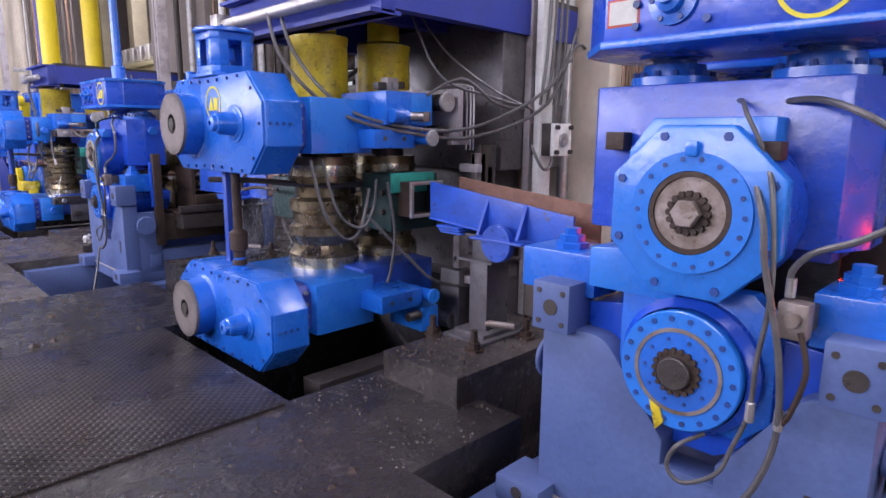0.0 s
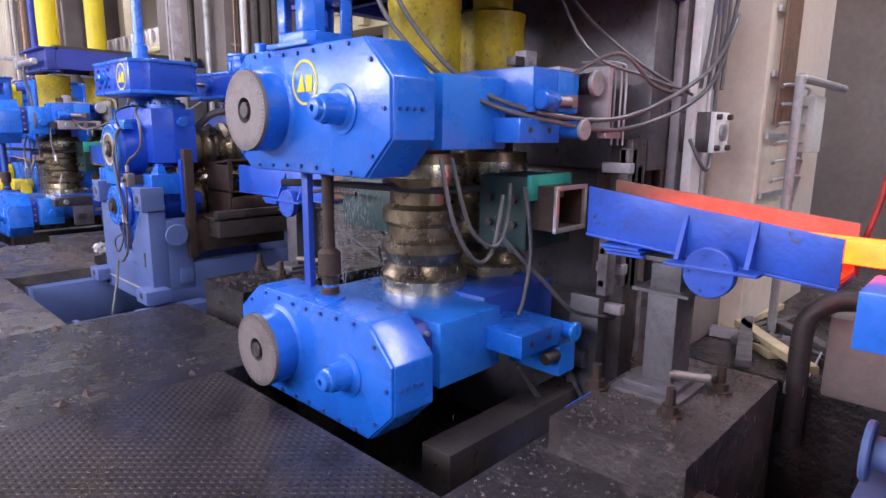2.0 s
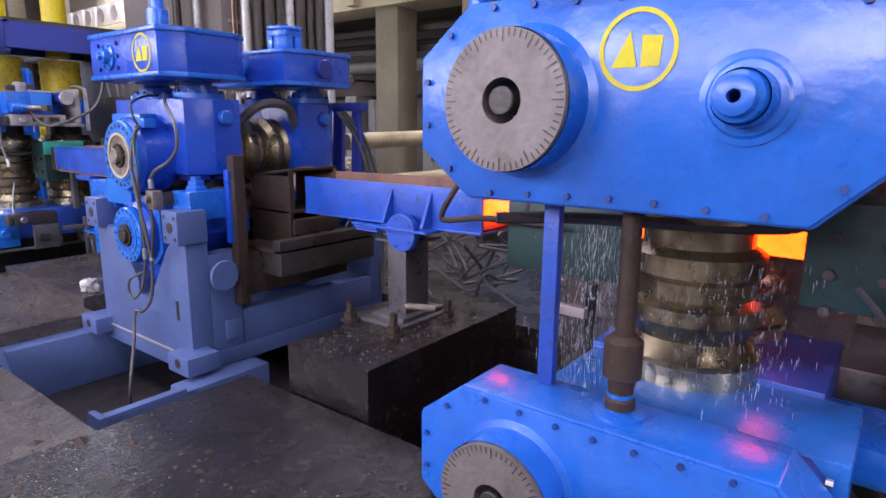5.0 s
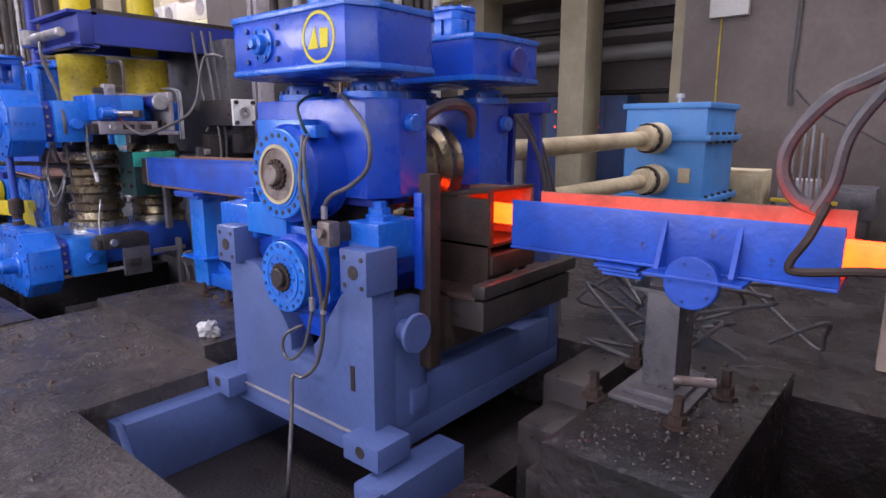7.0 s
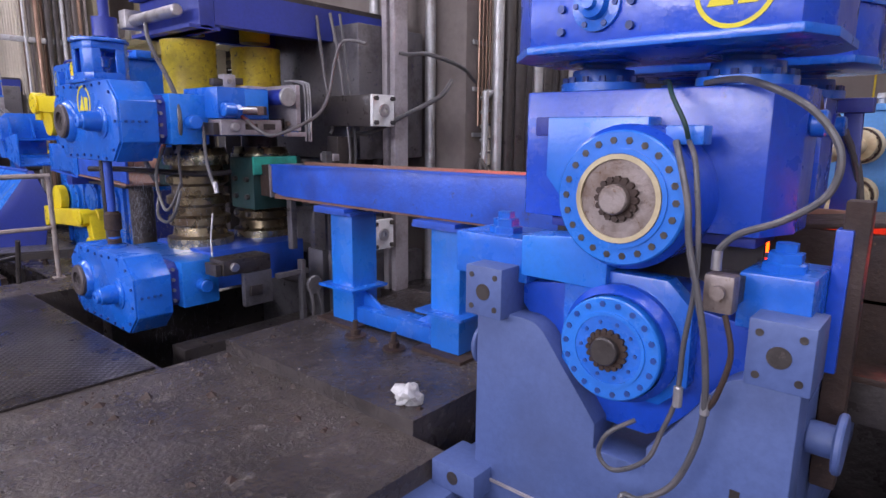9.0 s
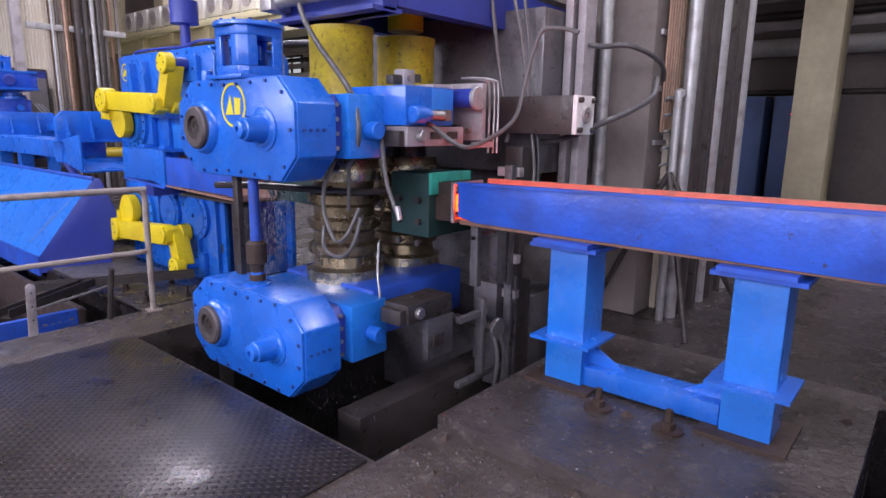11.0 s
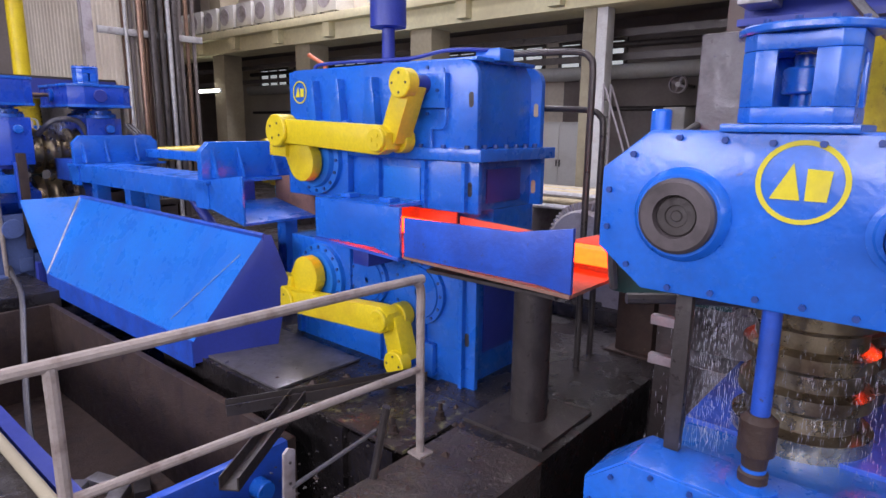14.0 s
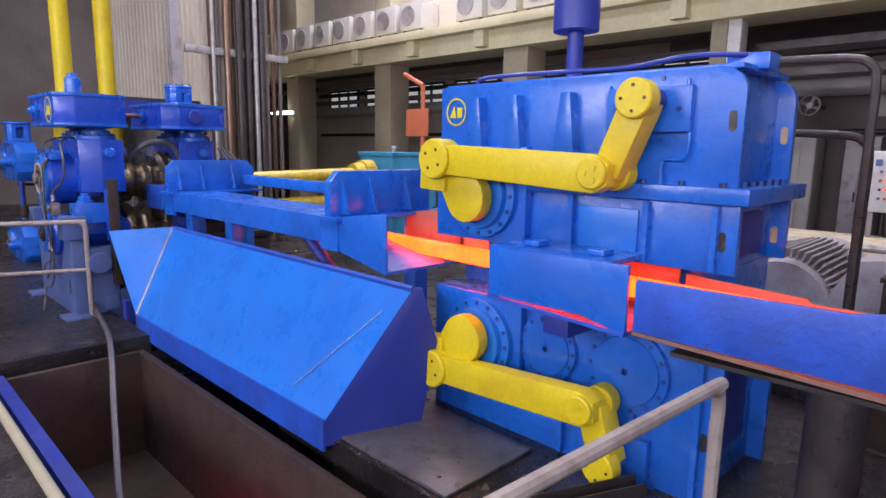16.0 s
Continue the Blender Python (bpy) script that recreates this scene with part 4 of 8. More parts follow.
def flat_stand(yc, dx, zu, zl, c=0.0, first=False, tall=True):
    """A stand whose rolls lie across the line: front and rear chocks on a grey cradle, screw-down boxes on top."""
    st = thing("horizontal_rolling_stand", (PX + dx, yc, 0), "blue horizontal rolling stand on a blue-grey cradle", "rolling stand", "rolling stands along the line")
    f = -0.70
    hi = 0.08 if first else 0.0
    lo = 1.5 * c
    # cradle: a front and a rear plate with a rounded V notch over a square drain slot
    arc = [(-0.45 + 0.13 * math.sin(a), 0.575 + c + 0.13 * math.cos(a)) for a in [radians(15 * k) for k in range(5)]]
    arc2 = [(0.40 - 0.13 * math.sin(a), 0.595 + c + 0.13 * math.cos(a)) for a in [radians(60 - 15 * k) for k in range(5)]]
    notch = [(-0.58, lo - 0.04), (0.63, lo - 0.04), (0.63, 0.725 + c)] + arc2[::-1] + [(0.10, 0.42 + c), (0.07, 0.38 + c), (0.07, 0.28 + c), (-0.13, 0.28 + c), (-0.13, 0.36 + c), (-0.17, 0.40 + c)] + arc[::-1] + [(-0.58, 0.705 + c)]
    cr = part("cradle_front", prism(bmesh.new(), notch, "x", f, f + 0.15, 0.006), GREYBLUE, st)
    part("cradle_rear", prism(bmesh.new(), notch, "x", 0.93, 1.07, 0.006), GREYBLUE, st)
    for y0, y1 in ((-0.58, -0.46), (0.50, 0.63)):
        part("cradle_side", B(f + 0.15, f + 0.38, y0, y1, -0.04, 0.62 + c, bevel=0.008), GREYBLUE, st)
        part("cradle_beam", B(f + 0.38, 0.93, y0, y1, -0.04, 0.2, bevel=0.008), GREYBLUE, st)
    part("side_pad", B(f + 0.24, f + 0.36, -0.605, -0.58, 0.02, 0.16, bevel=0.006), GREYBLUE, cr)
    part("cradle_slot", B(f - 0.004, f, -0.445, -0.415, 0.19, 0.32), DARK, cr, "dark oblong slot")
    # pivot stubs with a round cap
    bm = cyl(bmesh.new(), "y", (f + 0.2, -0.58, 0.49 + c), -0.08, 0, 0.055, 20, 0.005)
    cyl(bm, "y", (f + 0.2, -0.66, 0.49 + c), -0.025, 0, 0.1, 28, 0.006)
    part("pivot_stub", bm, GREYBLUE, st)
    bm = cyl(bmesh.new(), "y", (f + 0.2, 0.63, 0.49 + c), 0, 0.09, 0.055, 20, 0.005)
    cyl(bm, "y", (f + 0.2, 0.72, 0.49 + c), 0, 0.025, 0.1, 28, 0.006)
    part("pivot_stub", bm, GREYBLUE, st)
    for y0, y1 in ((-0.61, -0.43), (0.47, 0.65)):
        lug = part("cradle_lug", B(f - 0.06, f + 0.14, y0, y1, 0.712 + c, 0.92 + c, bevel=0.006), GREYBLUE, st)
        part("lug_hole", cyl(bmesh.new(), "x", (f - 0.06, (y0 + y1) / 2, 0.815 + c), -0.003, 0, 0.034, 20), DARK, lug)
        for a in (-.058, .058):
            for b in (-.066, .066):
                part("lug_bolt", cyl(bmesh.new(), "x", (f - 0.06, (y0 + y1) / 2 + a, 0.815 + c + b), -0.003, 0, 0.012, 10), DARK, lug)
    # lower chocks: a plate with sloping flanks that sits in the notch
    for side, x0, x1 in (("front", f + 0.1, f + 0.55), ("rear", 0.36, 0.86)):
        out = [(-0.47, zl + 0.12), (-0.47, zl + 0.02), (-0.14, zl - 0.33), (-0.09, zl - 0.36), (0.09, zl - 0.36), (0.14, zl - 0.33), (0.47, zl + 0.04), (0.47, zl + 0.13), (0.2, zl + 0.17), (0.16, zl + 0.2), (-0.16, zl + 0.2), (-0.24, zl + 0.15)]
        part(side + "_lower_chock", prism(bmesh.new(), out, "x", x0, x1, 0.008), STANDBLUE, st)
        # upper chocks: a broad front face with one chamfered corner
        u0 = f + 0.17 if side == "front" else 0.40
        u1 = f + 0.54 if side == "front" else 0.80
        if side == "front":
            plan = [(u0, 0.52), (u0, -0.38), (u0 + 0.17, -0.445), (u1, -0.445), (u1, 0.55), (u0 + 0.04, 0.55)]
        else:
            plan = [(u0, 0.5), (u0, -0.37), (u1 - 0.1, -0.37), (u1, -0.3), (u1, 0.5)]
        up = part(side + "_upper_chock", prism(bmesh.new(), plan, "z", zu - 0.12, zu + 0.37 + hi, 0.008), STANDBLUE, st)
        part("chock_sole", B(u0 + 0.05, u1 - 0.05, -0.36, 0.42, zu - 0.165, zu - 0.12, bevel=0.006), BLUE_DARK, up)
        bs = part("lifting_boss", cyl(bmesh.new(), "y", (u0 + 0.24, -0.445 if side == "front" else -0.37, zu + 0.25), -0.05, 0, 0.045, 20, 0.006), BLUE, up)
        if side == "rear":
            part("boss_washer", cyl(bmesh.new(), "y", (u0 + 0.24, -0.37, zu + 0.25), -0.012, 0, 0.06, 20), BLUE_DARK, bs)
        for yy in (-0.24, 0.30):
            cx = u0 + 0.2
            bm = lathe(bmesh.new(), [(zu + hi + .37, .165), (zu + hi + .405, .165), (zu + hi + .41, .125), (zu + hi + .455, .12), (zu + hi + .46, .085), (zu + hi + .475, .085), (zu + hi + .48, .14), (zu + hi + .492, .14), (zu + hi + .497, .07), (zu + hi + .53, .07)], "z", (cx, yy, 0), 30)
            col = part("screw_collar", bm, BLUE, up)
            part("collar_bolts", bolts(bmesh.new(), "z", (cx, yy, zu + hi + 0.405), 0.148, 14, 0.013, 0.022), BOLTBLUE, col)
    # upper bearing drum with its drilled flange, bracket plate above, foot plate below
    k = 1.18 if first else 1.0
    part("upper_drum", lathe(bmesh.new(), [(f + .18, .245 * k), (f - .02, .245 * k), (f - .05, .225 * k), (f - .055, .225 * k)], "x", (0, 0, zu), 48, False), STANDBLUE, st)
    bracket = [(-0.03 * k, zu - 0.02), (0.30 * k, zu - 0.02), (0.36 * k, zu + 0.05), (0.36 * k, zu + 0.27), (-0.03 * k, zu + 0.27)] if not first else [(-0.16, zu + 0.08), (0.20, zu + 0.08), (0.31, zu + 0.12), (0.31, zu + 0.2), (0.22, zu + 0.32), (-0.2, zu + 0.32), (-0.2, zu + 0.2)]
    part("bracket_plate", prism(bmesh.new(), bracket, "x", f + 0.06, f + 0.18, 0.006), BLUE_CLEAN, st)
    foot = [(0.06, zu - 0.34), (0.42, zu - 0.34), (0.42, zu - 0.18), (0.06, zu - 0.15)]
    part("tie_plate", prism(bmesh.new(), foot, "x", f + 0.0, f + 0.17, 0.006), BLUE_CLEAN, st)
    x = f - 0.055
    if first:
        # a lobed eight-cornered flange with large screws
        n = 8
        out = [(0.315 * math.cos(a), zu + 0.315 * math.sin(a)) for a in [2 * math.pi * (q + 0.5) / n for q in range(n)]]
        fl = part("upper_flange", prism(bmesh.new(), out, "x", x - 0.03, x + 0.03, 0.012), BLUE_CLEAN, st)
        x -= 0.03
        part("flange_bolts", bolts(bmesh.new(), "x", (x, 0, zu), 0.275, 8, 0.016, 0.006, math.pi / 8), BOLTBLUE, fl)
        part("raised_ring", ring(bmesh.new(), "x", (x, 0, zu), -0.012, 0.002, 0.205, 0.142, 48), BLUE_CLEAN, fl)
        part("inner_bolts", bolts(bmesh.new(), "x", (x - 0.012, 0, zu), 0.182, 18, 0.009, 0.003), BOLTBLUE, fl)
        part("lifting_eye", B(x - 0.03, x - 0.012, -0.02, 0.02, zu + 0.19, zu + 0.24, bevel=0.006), BLUE_CLEAN, fl)
        rb, mb = 0.14, RUST
    else:
        fl = part("upper_flange", cyl(bmesh.new(), "x", (0, 0, zu), x - 0.02, x + 0.03, 0.225, 52, 0.006), BLUE_CLEAN, st)
        x -= 0.02
        part("flange_bolts", bolts(bmesh.new(), "x", (x, 0, zu), 0.192, 22, 0.0125, 0.003), DARK, fl)
        part("raised_ring", ring(bmesh.new(), "x", (x, 0, zu), -0.006, 0.002, 0.166, 0.15, 48), BLUE_CLEAN, fl)
        rb, mb = 0.148, CREAM
    part("seal_ring", ring(bmesh.new(), "x", (x, 0, zu), -0.011, 0.003, rb, rb - 0.017, 44), mb, fl, "rusty seal ring" if first else "greasy cream seal ring")
    bore = part("bearing_bore", cyl(bmesh.new(), "x", (x, 0, zu), -0.003, 0.002, rb - 0.017, 40), GREASED, fl, "greasy bare bearing cover")
    bm = bmesh.new()
    for q in range(16):
        a = 2 * math.pi * q / 16
        cyl(bm, "x", (x - 0.003, 0.066 * math.cos(a), zu + 0.066 * math.sin(a)), -0.016, 0, 0.012, 6)
    cyl(bm, "x", (x - 0.003, 0, zu), -0.012, 0, 0.066, 28)
    part("toothed_collar", bm, RUST, bore, "rusty toothed collar")
    part("neck_nut", cyl(bmesh.new(), "x", (x - 0.012, 0, zu), -0.036, 0, 0.05, 6 if first else 20, 0.005), GREASED, bore)
    # lower drum and flange
    x = f - 0.05
    part("lower_drum", lathe(bmesh.new(), [(f + .12, .215 * k), (f - .0, .215 * k), (f - .03, .19 * k), (x, .19 * k)], "x", (0, 0, zl), 44, False), STANDBLUE, st)
    part("drum_plate", prism(bmesh.new(), octagon(-0.24 * k, 0.24 * k, zl - 0.2 * k, zl + 0.25 * k, 0.09, 0.09), "x", f + 0.03, f + 0.11, 0.006), BLUE, st)
    fl2 = part("lower_flange", cyl(bmesh.new(), "x", (0, 0, zl), x - 0.03, x + 0.02, 0.185 * k, 48, 0.005), BLUE_CLEAN, st)
    x -= 0.03
    part("flange_bolts", bolts(bmesh.new(), "x", (x, 0, zl), 0.162 * k, 18, 0.011, 0.004), BOLTBLUE, fl2)
    part("seal_ring", ring(bmesh.new(), "x", (x, 0, zl), -0.006, 0.002, 0.134 * k, 0.122 * k, 40), GREASED if first else BLUE_CLEAN, fl2, "greasy seal ring" if first else "")
    part("bearing_cover", cyl(bmesh.new(), "x", (x, 0, zl), -0.003, 0.002, 0.122 * k, 36), BLUE, fl2)
    part("cover_bolts", bolts(bmesh.new(), "x", (x - 0.003, 0, zl), 0.1 * k, 10, 0.007, 0.004), BOLTBLUE, fl2)
    bm = bmesh.new()
    for q in range(18):
        a = 2 * math.pi * q / 18
        cyl(bm, "x", (x - 0.003, 0.067 * k * math.cos(a), zl + 0.067 * k * math.sin(a)), -0.014, 0, 0.01, 6)
    cyl(bm, "x", (x - 0.003, 0, zl), -0.01, 0, 0.068 * k, 28)
    part("toothed_collar", bm, RUST, fl2, "rusty toothed collar")
    part("neck_nut", cyl(bmesh.new(), "x", (x - 0.01, 0, zl), -0.03, 0, 0.05 * k, 20, 0.005), DARK, fl2)
    if first:
        part("grease_lump", prism(bmesh.new(), [(0.05, zl - 0.15), (0.09, zl - 0.13), (0.06, zl - 0.24), (0.03, zl - 0.2)], "x", x - 0.012, x - 0.001, 0.004), YELLOW_OLD, fl2, "yellow grease hanging from the seal")
    # hose blocks and the valve block
    part("hose_block", B(f - 0.02, f + 0.06, -0.24, -0.12, zu + 0.18, zu + 0.24, bevel=0.006), BLUE if not first else RUST, st)
    part("hose_block", B(f + 0.1, f + 0.17, 0.36, 0.44, zu + 0.2, zu + 0.27, bevel=0.006), BLUE_DARK if not first else RUST, st)
    vz = zl + 0.2
    vb = part("valve_block", B(f - 0.08, f - 0.01, -0.385, -0.295, vz, vz + 0.12, bevel=0.012), GREASED, st, "pale greasy valve block")
    part("valve_stub", cyl(bmesh.new(), "z", (f - 0.05, -0.32, vz + 0.13), 0, 0.06, 0.016, 12), STEEL, vb)
    part("valve_port", cyl(bmesh.new(), "x", (f - 0.09, -0.345, vz + 0.07), -0.02, 0, 0.022, 12), GREASED, vb)
    part("valve_bracket", B(f - 0.02, f + 0.12, -0.38, -0.3, vz + 0.02, vz + 0.1), DARK, vb)
    # tie blocks between the chock levels, each with a nut; the slim blue post on the entry side
    tz = 0.5 * (zu + zl)
    for y0, y1 in ((-0.57, -0.36), (0.43, 0.80)):
        tb = part("tie_block", B(f + 0.06, f + 0.36, y0, y1, tz - 0.13, tz + 0.05, bevel=0.008), BLUE, st)
        ym = (y0 + y1) / 2
        bm = lathe(bmesh.new(), [(tz + .05, .07), (tz + .075, .07), (tz + .08, .055), (tz + .11, .055), (tz + .112, .035), (tz + .14, .035)], "z", (f + 0.17, ym, 0), 6)
        part("tie_nut", bm, BLUE, tb)
    part("guide_post", B(f + 0.3, f + 0.38, -0.62, -0.57, tz - 0.3, tz + 0.18, bevel=0.006), STANDBLUE, st)
    # Added dark sheet, no real part: it makes the gap between the chocks dark.
    part("gap_liner", B(f + 0.34, f + 0.37, -0.36, 0.46, zl + 0.1, zu - 0.1), DARK, st)
    # screw-down gearboxes with chamfered corners, and the shaft between them
    for nm, x0, x1, z0, z1 in (("front_screwdown_box", f - 0.02, f + 0.58, zu + hi + 0.5, zu + hi + 0.76), ("rear_screwdown_box", 0.2, 0.86, zu + hi + 0.5, zu + hi + 0.72)):
        plan = [(x0, 0.40), (x0, -0.47), (x0 + 0.15, -0.53), (x1 - 0.1, -0.53), (x1, -0.45), (x1, 0.5), (x1 - 0.08, 0.58), (x0 + 0.2, 0.58)]
        gb = part(nm, prism(bmesh.new(), plan, "z", z0, z1, 0.01), STANDBLUE, st)
        lid = [((x0 + x1) / 2 + (u - (x0 + x1) / 2) * 1.03, v * 1.02) for u, v in plan]
        part("box_lid", prism(bmesh.new(), lid, "z", z1 - 0.01, z1 + 0.02, 0.003), BLUE, gb)
        part("box_sole", prism(bmesh.new(), lid, "z", z0 - 0.012, z0 + 0.016, 0.003), BLUE, gb)
        if nm.startswith("front"):
            zb = z0 + 0.13
            bm = lathe(bmesh.new(), [(0, .085), (-.015, .085), (-.02, .05), (-.05, .045), (-.055, .025), (-.075, .02)], "x", (x0, 0.14, zb), 24)
            part("bearing_cap", bm, BLUE, gb)
            bm = bolts(bmesh.new(), "x", (x0 - 0.012, 0.14, zb), 0.07, 6, 0.01, 0.012)
            for a in (0.27, 0.02):
                for b in (-.075, 0, .075):
                    cyl(bm, "x", (x0, a, zb + b), -0.015, 0, 0.014, 8)
            part("cap_bolts", bm, BOLTBLUE, gb)
            badge(gb, x0 - 0.002, -0.29, zb, 0.115)
            if first:
                part("name_plate", B(x0 - 0.004, x0, 0.27, 0.38, z0 + 0.07, z0 + 0.15), CABINET, gb, "pale name plate with a red rim")
                part("plate_rim", B(x0 - 0.002, x0, 0.262, 0.388, z0 + 0.062, z0 + 0.158), REDPAINT, gb)
        else:
            part("end_cap", cyl(bmesh.new(), "y", (x0 + 0.3, -0.55, z0 + 0.11), -0.03, 0, 0.07, 24, 0.006), BLUE_DARK, gb)
    sh = part("cross_shaft", cyl(bmesh.new(), "x", (0, 0.0, zu + 0.62), f + 0.58, 0.2, 0.022, 14), COPPER, st)
    part("shaft_flange", cyl(bmesh.new(), "x", (0, 0.0, zu + 0.62), 0.16, 0.2, 0.07, 24, 0.006), BLUE, sh)
    cage(st, 0.55, -0.05, zu + 0.73, 0.17, 0.2)
    part("front_motor_stub", lathe(bmesh.new(), [(zu + .78, .11), (zu + .81, .11), (zu + .815, .07), (zu + .95, .07), (zu + .96, .045), (zu + (1.8 if tall else 1.0), .04)], "z", (f + 0.28, 0.05, 0), 22), BLUE, st)
    # rolls with deep grooves, wet
    for z, s in ((zu, 1), (zl, -1)):
        r = (zu - zl) / 2 - 0.006
        bm = lathe(bmesh.new(), [(a, r * b) for a, b in ((-.12, .62), (-.1, .95), (-.06, .99), (-.05, 1), (-.02, 1), (0, .9), (.02, .84), (.05, .82), (.08, .84), (.1, .9), (.12, 1), (.15, 1), (.17, .9), (.19, .85), (.22, .84), (.25, .85), (.27, .92), (.29, 1), (.32, 1), (.335, .93), (.36, .9), (.38, .93), (.4, .99), (.44, .97), (.46, .62))], "x", (0, 0, 0), 48)
        roll = part("roll", bm, ROLL, st, "grooved steel roll, wet and brown")
        roll.location = (0, 0, z)
        part("roll_neck", lathe(bmesh.new(), [(-.5, r * .55), (.92, r * .55)], "x", (0, 0, 0), 22), DARK, roll)
        roll_list.append((roll, 0, z, 10 * s))
    # entry side: rusty guard post, housing of the entry guide with its square mouth, the rest beam below
    part("guard_plate", B(f + 0.32, f + 0.4, -0.66, -0.585, 0.26, zu + 0.01, bevel=0.008), RUST, st, "rusty brown guard post")
    gx0, gx1 = -dx - 0.19, -dx + 0.25
    mo = part("entry_housing", B(gx0, gx0 + 0.03, -0.74, -0.3, 0.62, 1.1, bevel=0.006), RUST, st, "rusty brown guide housing")
    part("housing_roof", prism(bmesh.new(), [(-0.74, 1.135), (-0.3, 1.08), (-0.3, 1.1), (-0.74, 1.155)], "x", gx0, gx1, 0.003), RUST, mo)
    part("housing_floor", prism(bmesh.new(), [(-0.74, .84), (-0.3, .84), (-0.3, .86), (-0.74, .86)], "x", gx0, gx1, 0.003), RUST, mo)
    part("housing_side", B(gx1 - 0.03, gx1, -0.74, -0.3, 0.86, 1.135, bevel=0.004), SCALED, mo)
    part("mouth_edge", B(gx0 - 0.006, gx0 + 0.032, -0.752, -0.741, 0.85, 1.15), RUST, mo)
    rb = part("rest_beam", B(f + 0.34, gx1 + 0.2, -0.62, -0.34, 0.3, 0.6, bevel=0.015), RUST, st, "oily brown rest beam under the guide")
    part("rest_rail", B(f + 0.5, gx1 + 0.32, -0.86, -0.78, 0.62, 0.69, bevel=0.008), DARK, rb)
    part("rest_shelf", B(f + 0.5, gx1 + 0.3, -0.80, -0.36, 0.6, 0.625, bevel=0.004), RUST, rb)
    part("rest_web", B(f + 0.52, gx1 + 0.28, -0.84, -0.62, 0.44, 0.6, bevel=0.01), DARK, rb)
    for q in (0.0, 0.16, 0.3):
        part("clamp_bolt", cyl(bmesh.new(), "z", (gx0 + 0.1 + q, -0.7, 0.69), -0.065, 0.05, 0.022, 8), RUST, rb)
    part("rest_block", B(gx0 + 0.02, gx1, -0.76, -0.5, 0.69, 0.80, bevel=0.012), RUST, rb)
    part("exit_rest", B(gx0, gx1 - 0.04, 0.32, 0.66, 0.72, 0.88, bevel=0.012), RUST, st, "oily brown exit guide")
    # sole frame down in the pit: two rails, a front wall with a cut-out, the feet of the cradle
    t = lo - 0.1
    so = part("sole_frame", B(-1.36, 1.0, 0.66, 0.86, t - 0.4, t, bevel=0.01), GREYBLUE, st)
    part("sole_rail", B(-0.9, -0.3, -0.82, -0.64, t - 0.4, t - 0.03, bevel=0.01), GREYBLUE, so)
    front = [(-0.84, t - 0.4), (0.86, t - 0.4), (0.86, t), (0.7, t), (0.56, t - 0.2), (-0.6, t - 0.2), (-0.7, t), (-0.84, t)]
    part("front_wall", prism(bmesh.new(), front, "x", -1.4, -1.36, 0.006), GREYBLUE, so)
    part("sole_cheek", B(-1.36, -0.9, -0.84, -0.78, t - 0.4, t, bevel=0.006), GREYBLUE, so)
    for y in (-0.6, 0.66):
        ft = part("foot", B(f - 0.12, f + 0.1, y - 0.12, y + 0.12, t, t + 0.12, bevel=0.008), GREYBLUE, so)
        part("foot_hole", cyl(bmesh.new(), "x", (f - 0.12, y, t + 0.07), -0.003, 0, 0.03, 16), DARK, ft)
    part("cradle_bed", B(f, 1.07, -0.58, 0.63, t - 0.06, t + 0.06, bevel=0.006), GREYBLUE, so)
    part("sole_leg", B(-1.3, 1.0, -0.8, 0.84, -1.1, t - 0.4), PITWALL, so)
    part("weld_line", B(f - 0.01, f - 0.001, -0.5, 0.55, t + 0.055, t + 0.067), FRAMEGREY, so)
    return st


h0 = flat_stand(1.31, -0.16, 1.21, 0.645, -0.055, True)
h1 = flat_stand(7.9, -0.18, 1.24, 0.716)
# the third one is of a larger size and set further out along its rolls
h2 = flat_stand(20.65, -0.6, 1.24, 0.716, tall=False)
h2.scale = (1.14, 1.14, 1.14)


